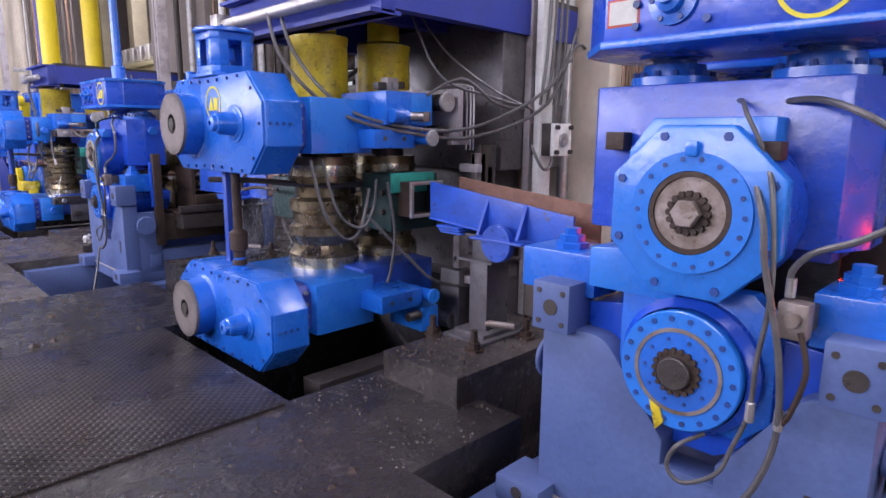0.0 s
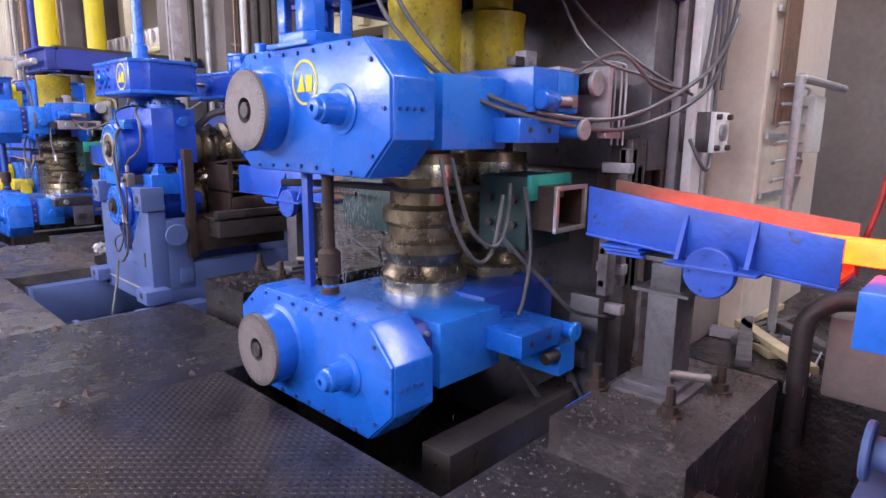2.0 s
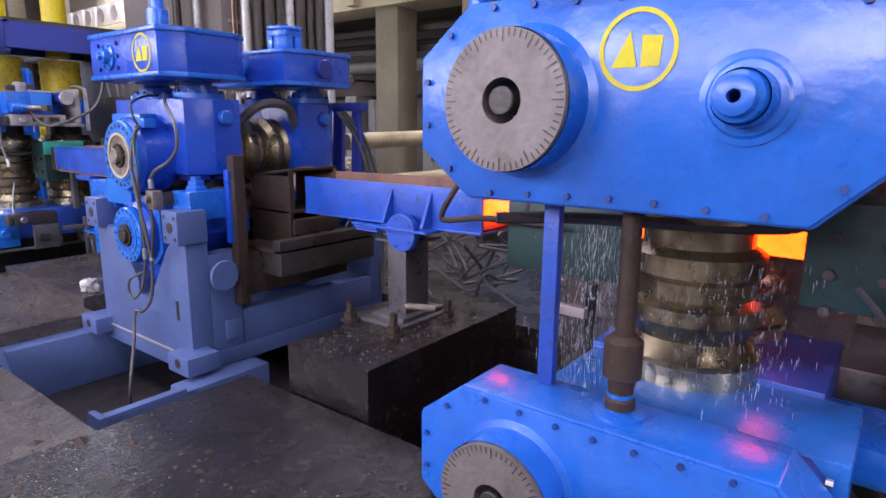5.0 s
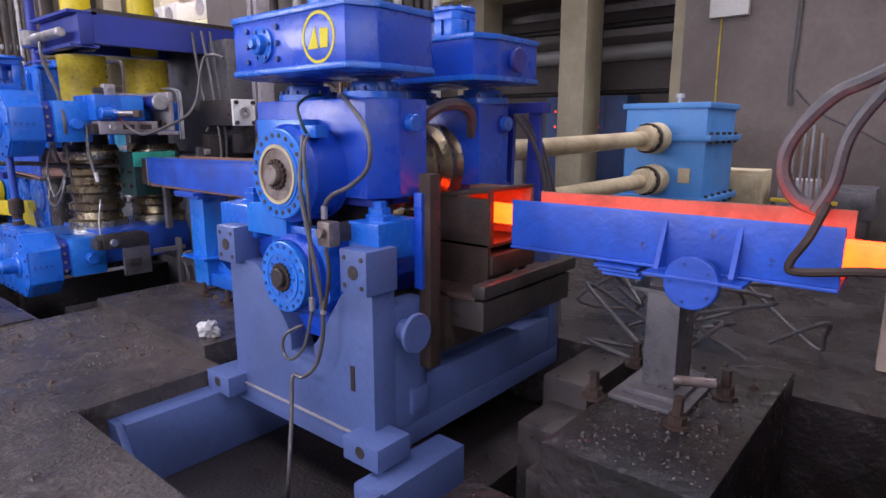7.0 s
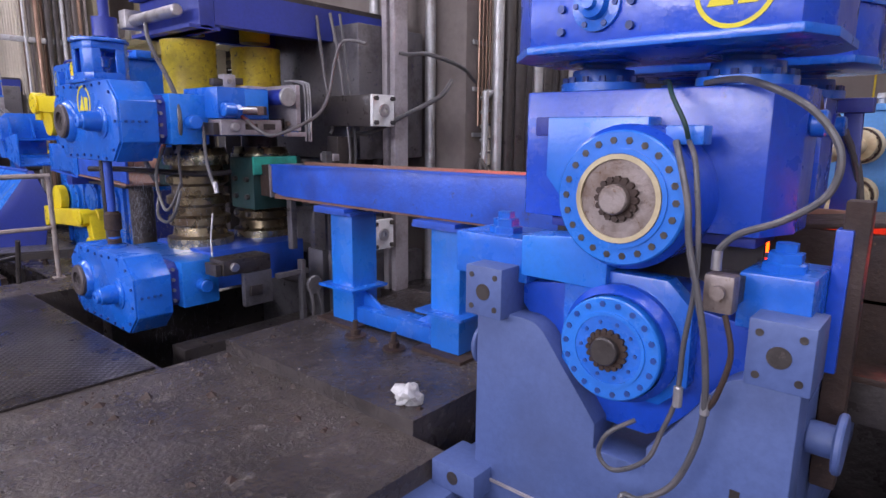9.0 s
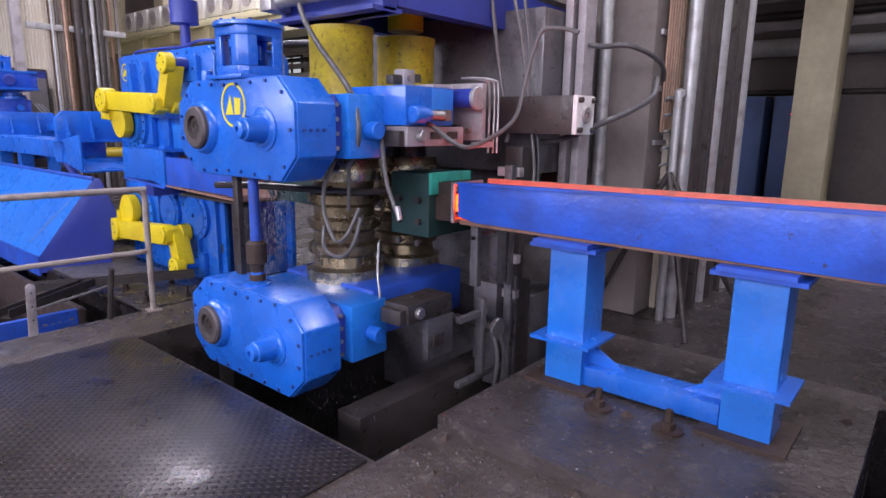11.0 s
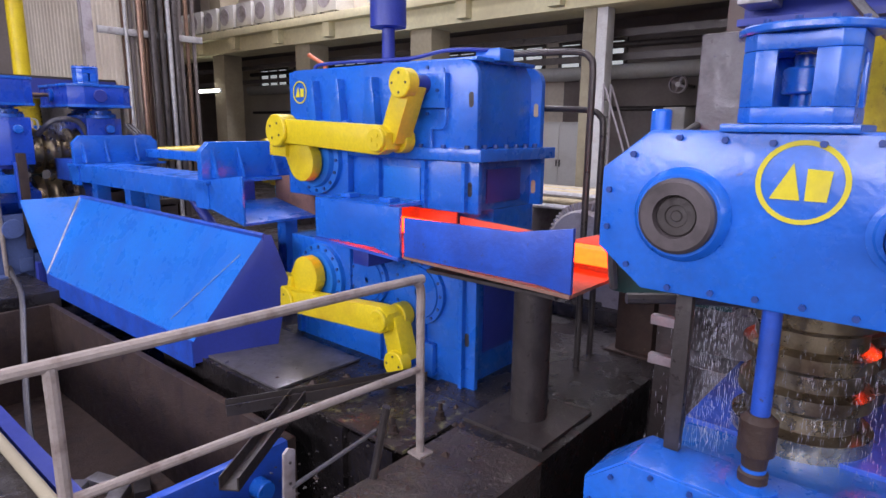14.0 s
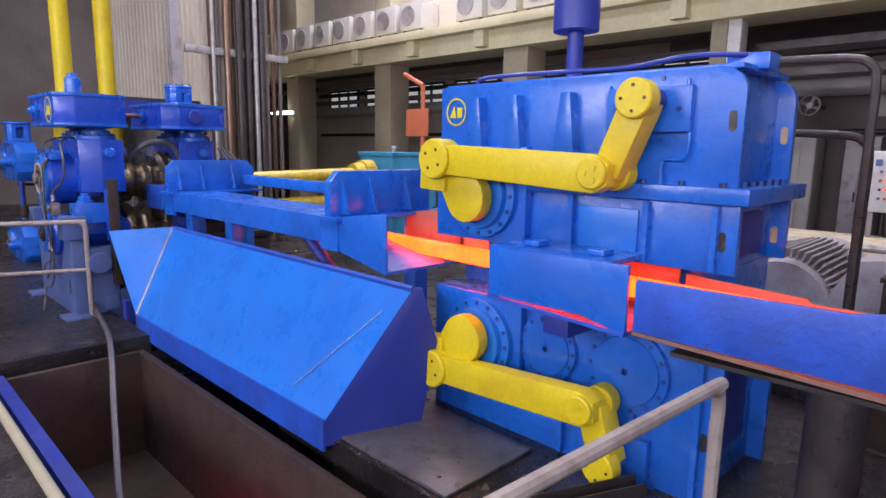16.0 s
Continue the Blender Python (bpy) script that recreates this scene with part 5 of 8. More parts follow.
# ---------------------------------------------------------------- troughs between the stands
def pedestal_trough(y0, y1, post_y, base_z, disc_y, lo_z, hi_z):
    """A bar trough on a dark post: two blue side plates and a floor that rise along the line, a counterweight disc below."""
    ob = thing("bar_trough", (PX, post_y, base_z), "scuffed blue steel bar trough on a dark oily post", "trough", "troughs along the line")
    dy = -post_y
    lo, hi = y0 + dy, y1 + dy
    (a0, a1), (b0, b1) = [(p - base_z, q - base_z) for p, q in (lo_z, hi_z)]
    at = lambda y: a0 + (b0 - a0) * (y - lo) / (hi - lo)
    part("near_side", prism(bmesh.new(), [(lo, a0), (hi, b0), (hi, b1), (lo, a1)], "x", -0.15, -0.13, 0.003), BLUE_OLD, ob)
    part("far_side", prism(bmesh.new(), [(lo, a0), (hi, b0), (hi, b1 + .02), (lo, a1 + .035)], "x", 0.13, 0.15, 0.003), SCALED, ob)
    part("trough_floor", prism(bmesh.new(), [(lo, a0 + .01), (hi, b0 + .01), (hi, b0 + .03), (lo, a0 + .03)], "x", -0.128, 0.128), SCALED, ob)
    part("bottom_flange", prism(bmesh.new(), [(lo, a0 - .015), (hi, b0 - .015), (hi, b0 - .001), (lo, a0 - .001)], "x", -0.16, 0.18, 0.003), BLUE_OLD, ob)
    d = disc_y + dy
    zb = at(d)
    sad = bmesh.new()
    for a in (-.15, .15):
        prism(sad, [(-0.152, zb), (-0.152, zb + .2), (-0.24, zb)], "y", d + a - .01, d + a + .01)
    box(sad, -0.26, 0.18, d - 0.2, d + 0.2, zb - .03, zb - .016, bevel=0.003)
    part("saddle", sad, BLUE_OLD, ob)
    disc = part("counterweight_disc", cyl(bmesh.new(), "x", (0, d, zb - .04), -0.25, -0.2, 0.112, 40, 0.005), BLUE_OLD, ob)
    part("disc_bolts", bolts(bmesh.new(), "x", (-0.25, d, zb - .04), 0.085, 5, 0.007, 0.005), BOLTBLUE, disc)
    post = part("post", B(-0.11, 0.11, -0.075, 0.075, 0.05, .5, bevel=0.006), OILSTEEL, ob, "oily grey steel post")
    part("post_neck", B(-0.09, 0.09, -0.075, 0.075, .51, at(0) - .06, bevel=0.006), OILSTEEL, post)
    part("collar_plate", B(-0.15, 0.15, -0.14, 0.14, .5, .515), OILSTEEL, post)
    part("post_cap", B(-0.16, 0.16, -0.13, 0.16, at(0) - .06, at(0) - .04), OILSTEEL, post)
    for k in range(3):
        part("shim_plate", B(-0.2, 0.14, .1 - .012 * k, .3 - .02 * k, at(.2) - .036 - .016 * k, at(.2) - .024 - .016 * k), BLUE_OLD, post)
    part("base_plate", B(-0.26, 0.24, -0.17, 0.17, 0, 0.022, bevel=0.004), OILSTEEL, post)
    part("base_plinth", B(-0.2, 0.2, -0.13, 0.13, 0.022, 0.05, bevel=0.004), OILSTEEL, post)
    for a, b in ((-.33, -.17), (-.3, .22), (.1, -.24), (.19, .22)):
        bm = lathe(bmesh.new(), [(0.0, .06), (.012, .06), (.014, .04), (.05, .04), (.052, .024), (.13, .022)], "z", (a, b, 0), 8)
        part("anchor_bolt", bm, RUST, post)
    part("drain_stub", rod(bmesh.new(), (-.1, -.06, .1), (.0, -.22, .09), .022, 12), GREASED, post)
    return ob


pedestal_trough(2.27, 3.40, 2.99, 0.17, 2.74, (0.835, 1.03), (0.925, 1.16))
pedestal_trough(5.60, 7.04, 6.25, 0.25, 6.10, (0.885, 1.112), (0.875, 1.107))


def portal_trough():
    """The long covered trough on two blue columns."""
    ob = thing("bar_trough", (PX, 9.85, 0.08), "long dented blue bar trough on a blue portal", "trough", "troughs along the line")
    y0, y1 = 8.42 - 9.85, 11.09 - 9.85
    part("near_side", prism(bmesh.new(), [(y0, .86), (y1 - .14, .875), (y1, .90), (y1, 1.10), (y0, 1.14)], "x", -0.17, -0.15, 0.004), BLUE_OLD, ob)
    part("far_side", prism(bmesh.new(), [(y0, .86), (y1, .86), (y1, 1.12), (y0, 1.15)], "x", 0.14, 0.16, 0.004), SCALED, ob)
    part("trough_floor", B(-0.148, 0.138, y0, y1, .85, .88), SCALED, ob)
    part("top_lip", prism(bmesh.new(), [(y0, 1.14), (y1, 1.10), (y1, 1.112), (y0, 1.152)], "x", -0.18, -0.1), BLUE_OLD, ob)
    for yy in (-0.48, 0.49):
        col = part("column", B(-0.12, 0.11, yy - 0.12, yy + 0.11, 0.02, .80, bevel=0.006), BLUE_CLEAN, ob)
        part("head_plate", B(-0.2, 0.17, yy - 0.2, yy + 0.2, .80, .822), BLUE_OLD, col)
        part("shim_plate", B(-0.22, 0.12, yy - 0.16, yy + 0.17, .824, .848), BLUE_OLD, col)
        part("foot_flange", B(-0.19, 0.15, yy - 0.19, yy + 0.18, .26, .278), BLUE, col)
        s = 1 if yy < 0 else -1
        part("gusset", prism(bmesh.new(), [(yy + s * .115, .25), (yy + s * .115, .13), (yy + s * .33, .13)], "x", -0.02, 0.0), BLUE, col)
        part("base_plate", B(-0.2, 0.2, yy - 0.2, yy + 0.2, 0, 0.02), RUST, col)
        for a in (-.26, .14):
            part("anchor_bolt", lathe(bmesh.new(), [(0.0, .075), (.012, .075), (.013, .035), (.05, .035), (.052, .02), (.11, .018)], "z", (a, yy + s * .3, 0), 10), RUST, col)
    part("cross_beam", B(-0.09, 0.09, -0.36, 0.38, 0.02, .13, bevel=0.006), BLUE, ob)
    return ob


portal_trough()


# ---------------------------------------------------------------- crop shear
def slot(bm, x0, x1, y, z, w=0.019, h=0.048):
    """An oblong hole with round ends, seen along x."""
    ends = [(y + w * math.cos(radians(q)), z + (h - w) * (1 if q < 180 else -1) + w * math.sin(radians(q))) for q in list(range(0, 181, 30)) + list(range(180, 360, 30))]
    return prism(bm, ends, "x", x0, x1)


def split_line_bolts(y0):
    """Nuts on the split line of the casing, along its front and its end."""
    bm = bmesh.new()
    for k in range(9):
        cyl(bm, "z", (-0.025, y0 + 0.08 + 0.2 * k, 1.64), -0.002, 0.022, 0.016, 6)
    for k in range(6):
        cyl(bm, "z", (0.1 + 0.12 * k, y0 + 0.03, 1.64), -0.002, 0.025, 0.018, 6)
    return bm


def crop_shear():
    sh = thing("crop_shear", (3.08, 14.95, 0), "tall blue ribbed crop shear gearbox with yellow crank arms", "shear")
    y0, y1 = -1.0, 1.0
    low = part("lower_casing", B(0.02, 0.78, y0 + 0.09, y1, -0.05, 0.86, bevel=0.01), BLUE, sh)
    part("throat_wall", B(0.3, 0.8, y0 + 0.09, y1, 0.86, 1.22), BLUE, sh)
    part("middle_casing", B(0.02, 0.78, y0 + 0.09, y1, 1.22, 1.56, bevel=0.01), BLUE, sh)
    part("joint_flange", B(-0.05, 0.86, y0 - 0.05, y1 + 0.05, 1.56, 1.64, bevel=0.008), BLUE, sh)
    for x0, x1 in ((0.0, 0.04), (0.75, 0.8)):
        for z0, z1 in ((-0.05, 0.86), (1.22, 1.56)):
            part("flange_plate", B(x0, x1, y0, y1, z0, z1, bevel=0.006), BLUE, low)
    part("joint_bolts", split_line_bolts(y0), BOLTBLUE, sh)
    top = [(0.02, 1.64), (0.78, 1.64), (0.78, 2.1), (0.68, 2.2), (0.06, 2.2), (0.02, 2.14)]
    up = part("upper_casing", prism(bmesh.new(), top, "y", y0 + 0.11, y1 - 0.02, 0.02), BLUE, sh)
    cheek = [(y1 - 0.02, 1.64), (y1 - 0.02, 2.2)] + [(y0 + 0.14 - 0.12 * math.sin(radians(q)), 2.08 + 0.12 * math.cos(radians(q))) for q in range(0, 91, 15)] + [(y0 + 0.02, 1.64)]
    for x0, x1 in ((0.0, 0.04), (0.75, 0.8)):
        part("cheek_plate", prism(bmesh.new(), cheek, "x", x0, x1, 0.004), BLUE, up)
    part("lid_seam", B(0.02, 0.7, y0 + 0.05, y1 - 0.05, 2.19, 2.215, bevel=0.004), BLUE, up)
    for yy in (-0.05, 0.32, 0.62):
        part("rib", prism(bmesh.new(), [(yy - .07, 1.78), (yy + .07, 1.78), (yy + .03, 2.12), (yy - .03, 2.12)], "x", -0.07, 0.01, 0.004), BLUE, up)
    part("rib", B(-0.025, 0.0, -0.3, -0.27, 1.66, 2.14), BLUE, up)
    for yy in (-0.9, -0.55, -0.1, 0.9):
        part("rib", B(-0.04, 0.0, yy - 0.015, yy + 0.015, 0.0, 0.85), BLUE, low)
        part("rib", B(-0.04, 0.0, yy - 0.015, yy + 0.015, 1.23, 1.55), BLUE, low)
    part("panel", B(-0.012, 0.0, -0.5, -0.14, 1.26, 1.5, bevel=0.005), BLUE_CLEAN, low)
    for z in (1.95, 1.38, 0.35):
        part("lifting_slot", slot(bmesh.new(), -0.003, 0.002, -0.93, z), DARK, low if z < 1.6 else up)
    for z in (1.9, 1.35):
        part("lifting_slot", slot(bmesh.new(), 0.746, 0.752, y0 + 0.06, z), CREAM, low if z < 1.6 else up)
    # The shear's shaded end is painted in, by the panels' deeper blue.
    part("side_panel", B(0.2, 0.6, y0 + 0.075, y0 + 0.09, 1.27, 1.5, bevel=0.004), BLUE_DARK, low)
    part("side_panel", B(0.2, 0.6, y0 + 0.075, y0 + 0.09, 0.2, 0.75, bevel=0.004), BLUE_DARK, low)
    for z in (1.52, 0.57):
        hs = part("bearing_housing", B(-0.06, 0.0, 0.2, 0.95, z - 0.3, z + 0.3, bevel=0.012), BLUE, low)
        part("bearing_flange", lathe(bmesh.new(), [(-.06, .27), (-.1, .27), (-.105, .22), (-.14, .21), (-.14, .08)], "x", (0, 0.53, z), 44, False), BLUE_CLEAN, hs)
        part("flange_bolts", bolts(bmesh.new(), "x", (-0.1, 0.53, z), 0.245, 16, 0.014, 0.012), BOLTBLUE, hs)
    for yy, r in ((0.02, 0.2), (-0.5, 0.24)):
        cv = part("bearing_cover", lathe(bmesh.new(), [(0, r), (-.035, r), (-.04, r * .82), (-.05, r * .8), (-.05, .02)], "x", (0, yy, 0.62), 40, False), BLUE, low)
        part("cover_bolts", bolts(bmesh.new(), "x", (-0.035, yy, 0.62), r * .9, 14, 0.012, 0.01), BOLTBLUE, cv)
    pad = part("crank_pad", B(-0.05, 0.0, -0.75, -0.3, 1.9, 2.12, bevel=0.006), BLUE, up)
    part("pad_bolts", bolts(bmesh.new(), "x", (-0.05, -0.52, 2.01), 0.17, 6, 0.012, 0.012), BOLTBLUE, pad)
    part("pivot_shaft", cyl(bmesh.new(), "x", (0, -0.57, 2.05), -0.26, -0.04, 0.06, 22, 0.005), BLUE_DARK, up)
    part("pivot_shaft", cyl(bmesh.new(), "x", (0, -0.5, 0.14), -0.26, 0.0, 0.06, 22, 0.005), BLUE, low)
    part("foot_pad", B(-0.05, 0.0, -0.66, -0.36, 0.02, 0.26, bevel=0.006), BLUE, low)
    # hanging drive rod and lid pipe
    part("hoist_rod", lathe(bmesh.new(), [(2.2, .05), (2.52, .05), (2.525, .14), (2.75, .14), (2.76, .06), (4.6, .06)], "z", (0.36, 0.18, 0), 22), BLUE_DARK, up)
    part("lid_pipe", tube(bmesh.new(), [(0.05, 0.7, 2.2), (0.06, 0.66, 2.25), (0.06, 0.2, 2.25), (0.06, -0.35, 2.24), (0.06, -0.7, 2.27), (0.3, -0.98, 2.27)], 0.013), BLUE_DARK, up)
    part("lid_union", B(0.2, 0.36, -1.0, -0.8, 2.2, 2.28, bevel=0.01), BLUE, up)
    part("front_pipe", tube(bmesh.new(), [(-0.03, -0.72, 2.15), (-0.03, -0.74, 1.8), (-0.03, -0.62, 1.76), (-0.03, -0.62, 1.64)], 0.01), BLUE, up)
    badge(up, -0.004, 0.84, 2.04, 0.09)
    # yellow rockers: a hanging one above, a standing one below
    for (ya, za), (yb, zb) in (((-0.57, 2.05), (-0.42, 1.69)), ((-0.5, 0.14), (-0.41, 0.45))):
        bm = cyl(bmesh.new(), "x", (0, ya, za), -0.29, -0.19, 0.095, 28, 0.008)
        cyl(bm, "x", (0, yb, zb), -0.16, -0.06, 0.09, 28, 0.008)
        d = Vector((yb - ya, zb - za)).normalized()
        n = Vector((-d.y, d.x)) * 0.075
        prism(bm, [(ya + n.x, za + n.y), (ya - n.x, za - n.y), (yb - n.x, zb - n.y), (yb + n.x, zb + n.y)], "x", -0.25, -0.1, 0.006)
        rk = part("rocker", bm, YELLOW, sh, "yellow rocker link")
        part("rocker_bolts", bolts(bmesh.new(), "x", (-0.29, ya, za), 0.06, 4, 0.009, 0.004), DARK, rk)
    return sh


shear = crop_shear()


def crank_arm(parent, flip):
    """A yellow knife arm: boss at its knife end (the origin), a deep bar, a boss with a key plate."""
    s = -1 if flip else 1
    bm = prism(bmesh.new(), [(0.0, -0.09), (0.04, 0.09), (-1.12, 0.095), (-1.2, 0.05), (-1.2, -0.06), (-1.12, -0.1)], "x", -0.06, 0.05, 0.01)
    arm = part("knife_arm", bm, YELLOW, parent, "yellow knife arm with bolted bosses")
    boss = part("arm_boss", cyl(bmesh.new(), "x", (0, 0.0, 0), -0.09, 0.06, 0.125, 32, 0.01), YELLOW, arm)
    part("boss_bolts", bolts(bmesh.new(), "x", (-0.09, 0, 0), 0.065, 4, 0.011, 0.003, 0.5), DARK, boss)
    pin = part("arm_pin", cyl(bmesh.new(), "x", (0, -1.12, 0), -0.09, 0.1, 0.08, 24, 0.008), YELLOW, arm)
    part("pin_bolts", bolts(bmesh.new(), "x", (-0.09, -1.12, 0), 0.035, 3, 0.016, 0.006), YELLOW, pin)
    part("knife_holder", B(-0.03, 0.08, -0.06, 0.16, -0.2 * s if s > 0 else 0.04, -0.04 if s > 0 else 0.2, bevel=0.008), YELLOW, arm)
    return arm


def crank_lobe(parent):
    """The teardrop crank that carries a knife arm, its shaft at the origin, its pin along plus y."""
    pts = [(0.27 + 0.1 * math.cos(a), 0.1 * math.sin(a)) for a in [radians(-80 + 20 * k) for k in range(9)]]
    pts += [(-0.03 + 0.155 * math.cos(a), 0.155 * math.sin(a)) for a in [radians(80 + 20 * k) for k in range(11)]]
    return part("crank_lobe", prism(bmesh.new(), pts, "x", -0.13, -0.04, 0.008), YELLOW, parent, "yellow teardrop crank")


shear_moves = []
for cz, bz, up in ((1.53, 1.69, 1), (0.58, 0.45, -1)):
    shear_moves.append((crank_lobe(shear), crank_arm(shear, up < 0), 0.55, cz, -0.42, bz, up))


# ---------------------------------------------------------------- shear troughs, chute, rails
def shear_entry():
    ob = thing("shear_entry_trough", (3.0, 13.46, 0), "blue flared shear entry trough on a black round pillar", "trough", "troughs along the line")
    y0, y1 = 13.06 - 13.46, 14.26 - 13.46
    part("near_side", prism(bmesh.new(), [(y0, .93), (y0 + .2, .95), (y1, .96), (y1, 1.21), (y0 + .35, 1.22), (y0, 1.28)], "x", -0.29, -0.265, 0.003), BLUE_OLD, ob)
    part("far_side", prism(bmesh.new(), [(y0, .93), (y1, .96), (y1, 1.16), (y0 + .62, 1.13), (y0 + .6, 1.11), (y0 + .3, 1.11), (y0, 1.2)], "x", 0.28, 0.3, 0.003), SCALED, ob)
    part("trough_floor", prism(bmesh.new(), [(y0, .91), (y1, .945), (y1, .96), (y0, .93)], "x", -0.3, 0.35), SCALED, ob)
    cp = bmesh.new()
    cyl(cp, "z", (0, 0, 0), 0, .88, 0.115, 28)
    col = part("pillar", cp, DARK, ob, "black oily round pillar")
    part("pillar_foot", B(-0.3, 0.3, -0.28, 0.28, 0.0, 0.02), DARK, col)
    part("pillar_head", B(-0.27, 0.4, -0.3, 0.62, .88, .9), DARK, col)
    bm = bmesh.new()
    for a in range(4):
        c, s = math.cos(a * math.pi / 2 + .78), math.sin(a * math.pi / 2 + .78)
        prism(bm, [(0.11, 0.02), (0.24, 0.02), (0.11, 0.3)], "y", -0.008, 0.008)
    part("foot_gusset", bm, DARK, col)
    ob2 = thing("shear_knife_trough", (2.95, 14.72, 0.56), "covered blue trough just before the shear knives", "trough", "troughs along the line")
    y0, y1 = 14.3 - 14.72, 15.16 - 14.72
    z = -0.56
    part("near_side", prism(bmesh.new(), [(y0, .93 + z), (y0 + .25, .98 + z), (y1, .98 + z), (y1, 1.25 + z), (y0, 1.27 + z)], "x", -0.24, -0.215, 0.003), BLUE, ob2)
    part("cover", prism(bmesh.new(), [(y0 + .1, 1.25 + z), (y1, 1.25 + z), (y1, 1.27 + z), (y0 + .1, 1.275 + z)], "x", -0.235, 0.12), BLUE, ob2)
    part("far_side", prism(bmesh.new(), [(y0, .93 + z), (y1, .98 + z), (y1, 1.18 + z), (y0, 1.2 + z)], "x", 0.34, 0.36), SCALED, ob2)
    part("trough_floor", prism(bmesh.new(), [(y0, .92 + z), (y1, .96 + z), (y1, .98 + z), (y0, .94 + z)], "x", -0.25, 0.37), BLUE_OLD, ob2)
    part("hanger", B(-0.2, 0.16, -0.08, 0.08, 0.26, .37, bevel=0.01), BLUE_DARK, ob2)
    for yy in (-0.18, 0.22):
        part("cover_clip", B(-0.14, -0.04, yy - 0.05, yy + 0.05, .715, .745, bevel=0.005), BLUE, ob2)
    return ob


shear_entry()


def exit_trough():
    """The box trough behind the shear, hung in two yokes."""
    ob = thing("shear_exit_trough", (2.9, 18.0, -0.35), "long blue box trough behind the shear in two yokes", "trough", "troughs along the line")
    z = 0.35
    lo, hi = 16.55 - 18, 19.8 - 18
    part("box_beam", B(-0.28, 0.2, lo, hi, 1.1 + z, 1.3 + z, bevel=0.01), BLUE, ob)
    fn = bmesh.new()
    f0 = 15.96 - 18
    prism(fn, [(f0, .99 + z), (lo, 1.1 + z), (lo, 1.3 + z), (f0 + .06, 1.37 + z), (f0, 1.37 + z)], "x", -0.29, -0.27, 0.003)
    part("funnel_near_side", fn, BLUE, ob)
    part("funnel_far_side", prism(bmesh.new(), [(f0, .99 + z), (lo, 1.1 + z), (lo, 1.3 + z), (f0, 1.37 + z)], "x", 0.42, 0.44), SCALED, ob)
    part("funnel_floor", prism(bmesh.new(), [(f0, .97 + z), (lo, 1.08 + z), (lo, 1.1 + z), (f0, .99 + z)], "x", -0.29, 0.44), BLUE, ob)
    part("end_box", B(-0.26, 0.18, hi, hi + 0.5, 1.08 + z, 1.34 + z, bevel=0.01), BLUE_OLD, ob)
    for yy in (16.6 - 18, 19.55 - 18):
        yk = part("yoke", prism(bmesh.new(), [(-0.3, 1.3 + z), (-0.3, 1.55 + z), (-0.22, 1.63 + z), (0.6, 1.63 + z), (0.68, 1.55 + z), (0.68, 1.3 + z)], "y", yy - 0.04, yy + 0.04, 0.008), BLUE, ob)
        for x in (-.2, .05, .4):
            part("stiffener", prism(bmesh.new(), [(yy - .04, 1.32 + z), (yy - .04, 1.58 + z), (yy - .13, 1.32 + z)], "x", x - .012, x + .012), BLUE, yk)
        part("yoke_foot", B(-0.34, 0.72, yy - 0.16, yy + 0.1, 1.28 + z, 1.305 + z), BLUE, yk)
        part("hanger_plate", B(-0.3, -0.27, yy - 0.12, yy + 0.1, 1.06 + z, 1.3 + z), BLUE, yk)
        part("yoke_leg", B(0.5, 0.64, yy - 0.07, yy + 0.07, 0.0, 1.28 + z, bevel=0.006), BLUE, yk)
    part("rear_beam", B(0.52, 0.66, lo, hi, 1.36 + z, 1.46 + z, bevel=0.008), BLUE, ob)
    part("guard_plate", B(0.45, 0.47, f0 - 0.25, f0 + 0.1, 1.0 + z, 1.38 + z), STEEL, ob, "heat-tinted steel guard plate")
    part("leg", B(-0.2, -0.05, 0.3, 0.45, 0.0, 1.1 + z, bevel=0.006), BLUE, ob)
    part("leg", B(-0.2, -0.05, 1.2, 1.35, 0.0, 1.1 + z, bevel=0.006), BLUE, ob)
    part("tilt_cylinder", rod(bmesh.new(), (0.0, -0.6, 1.1 + z), (0.05, -1.0, .75 + z), 0.05, 14), BLUE_DARK, ob)
    return ob


exit_trough()


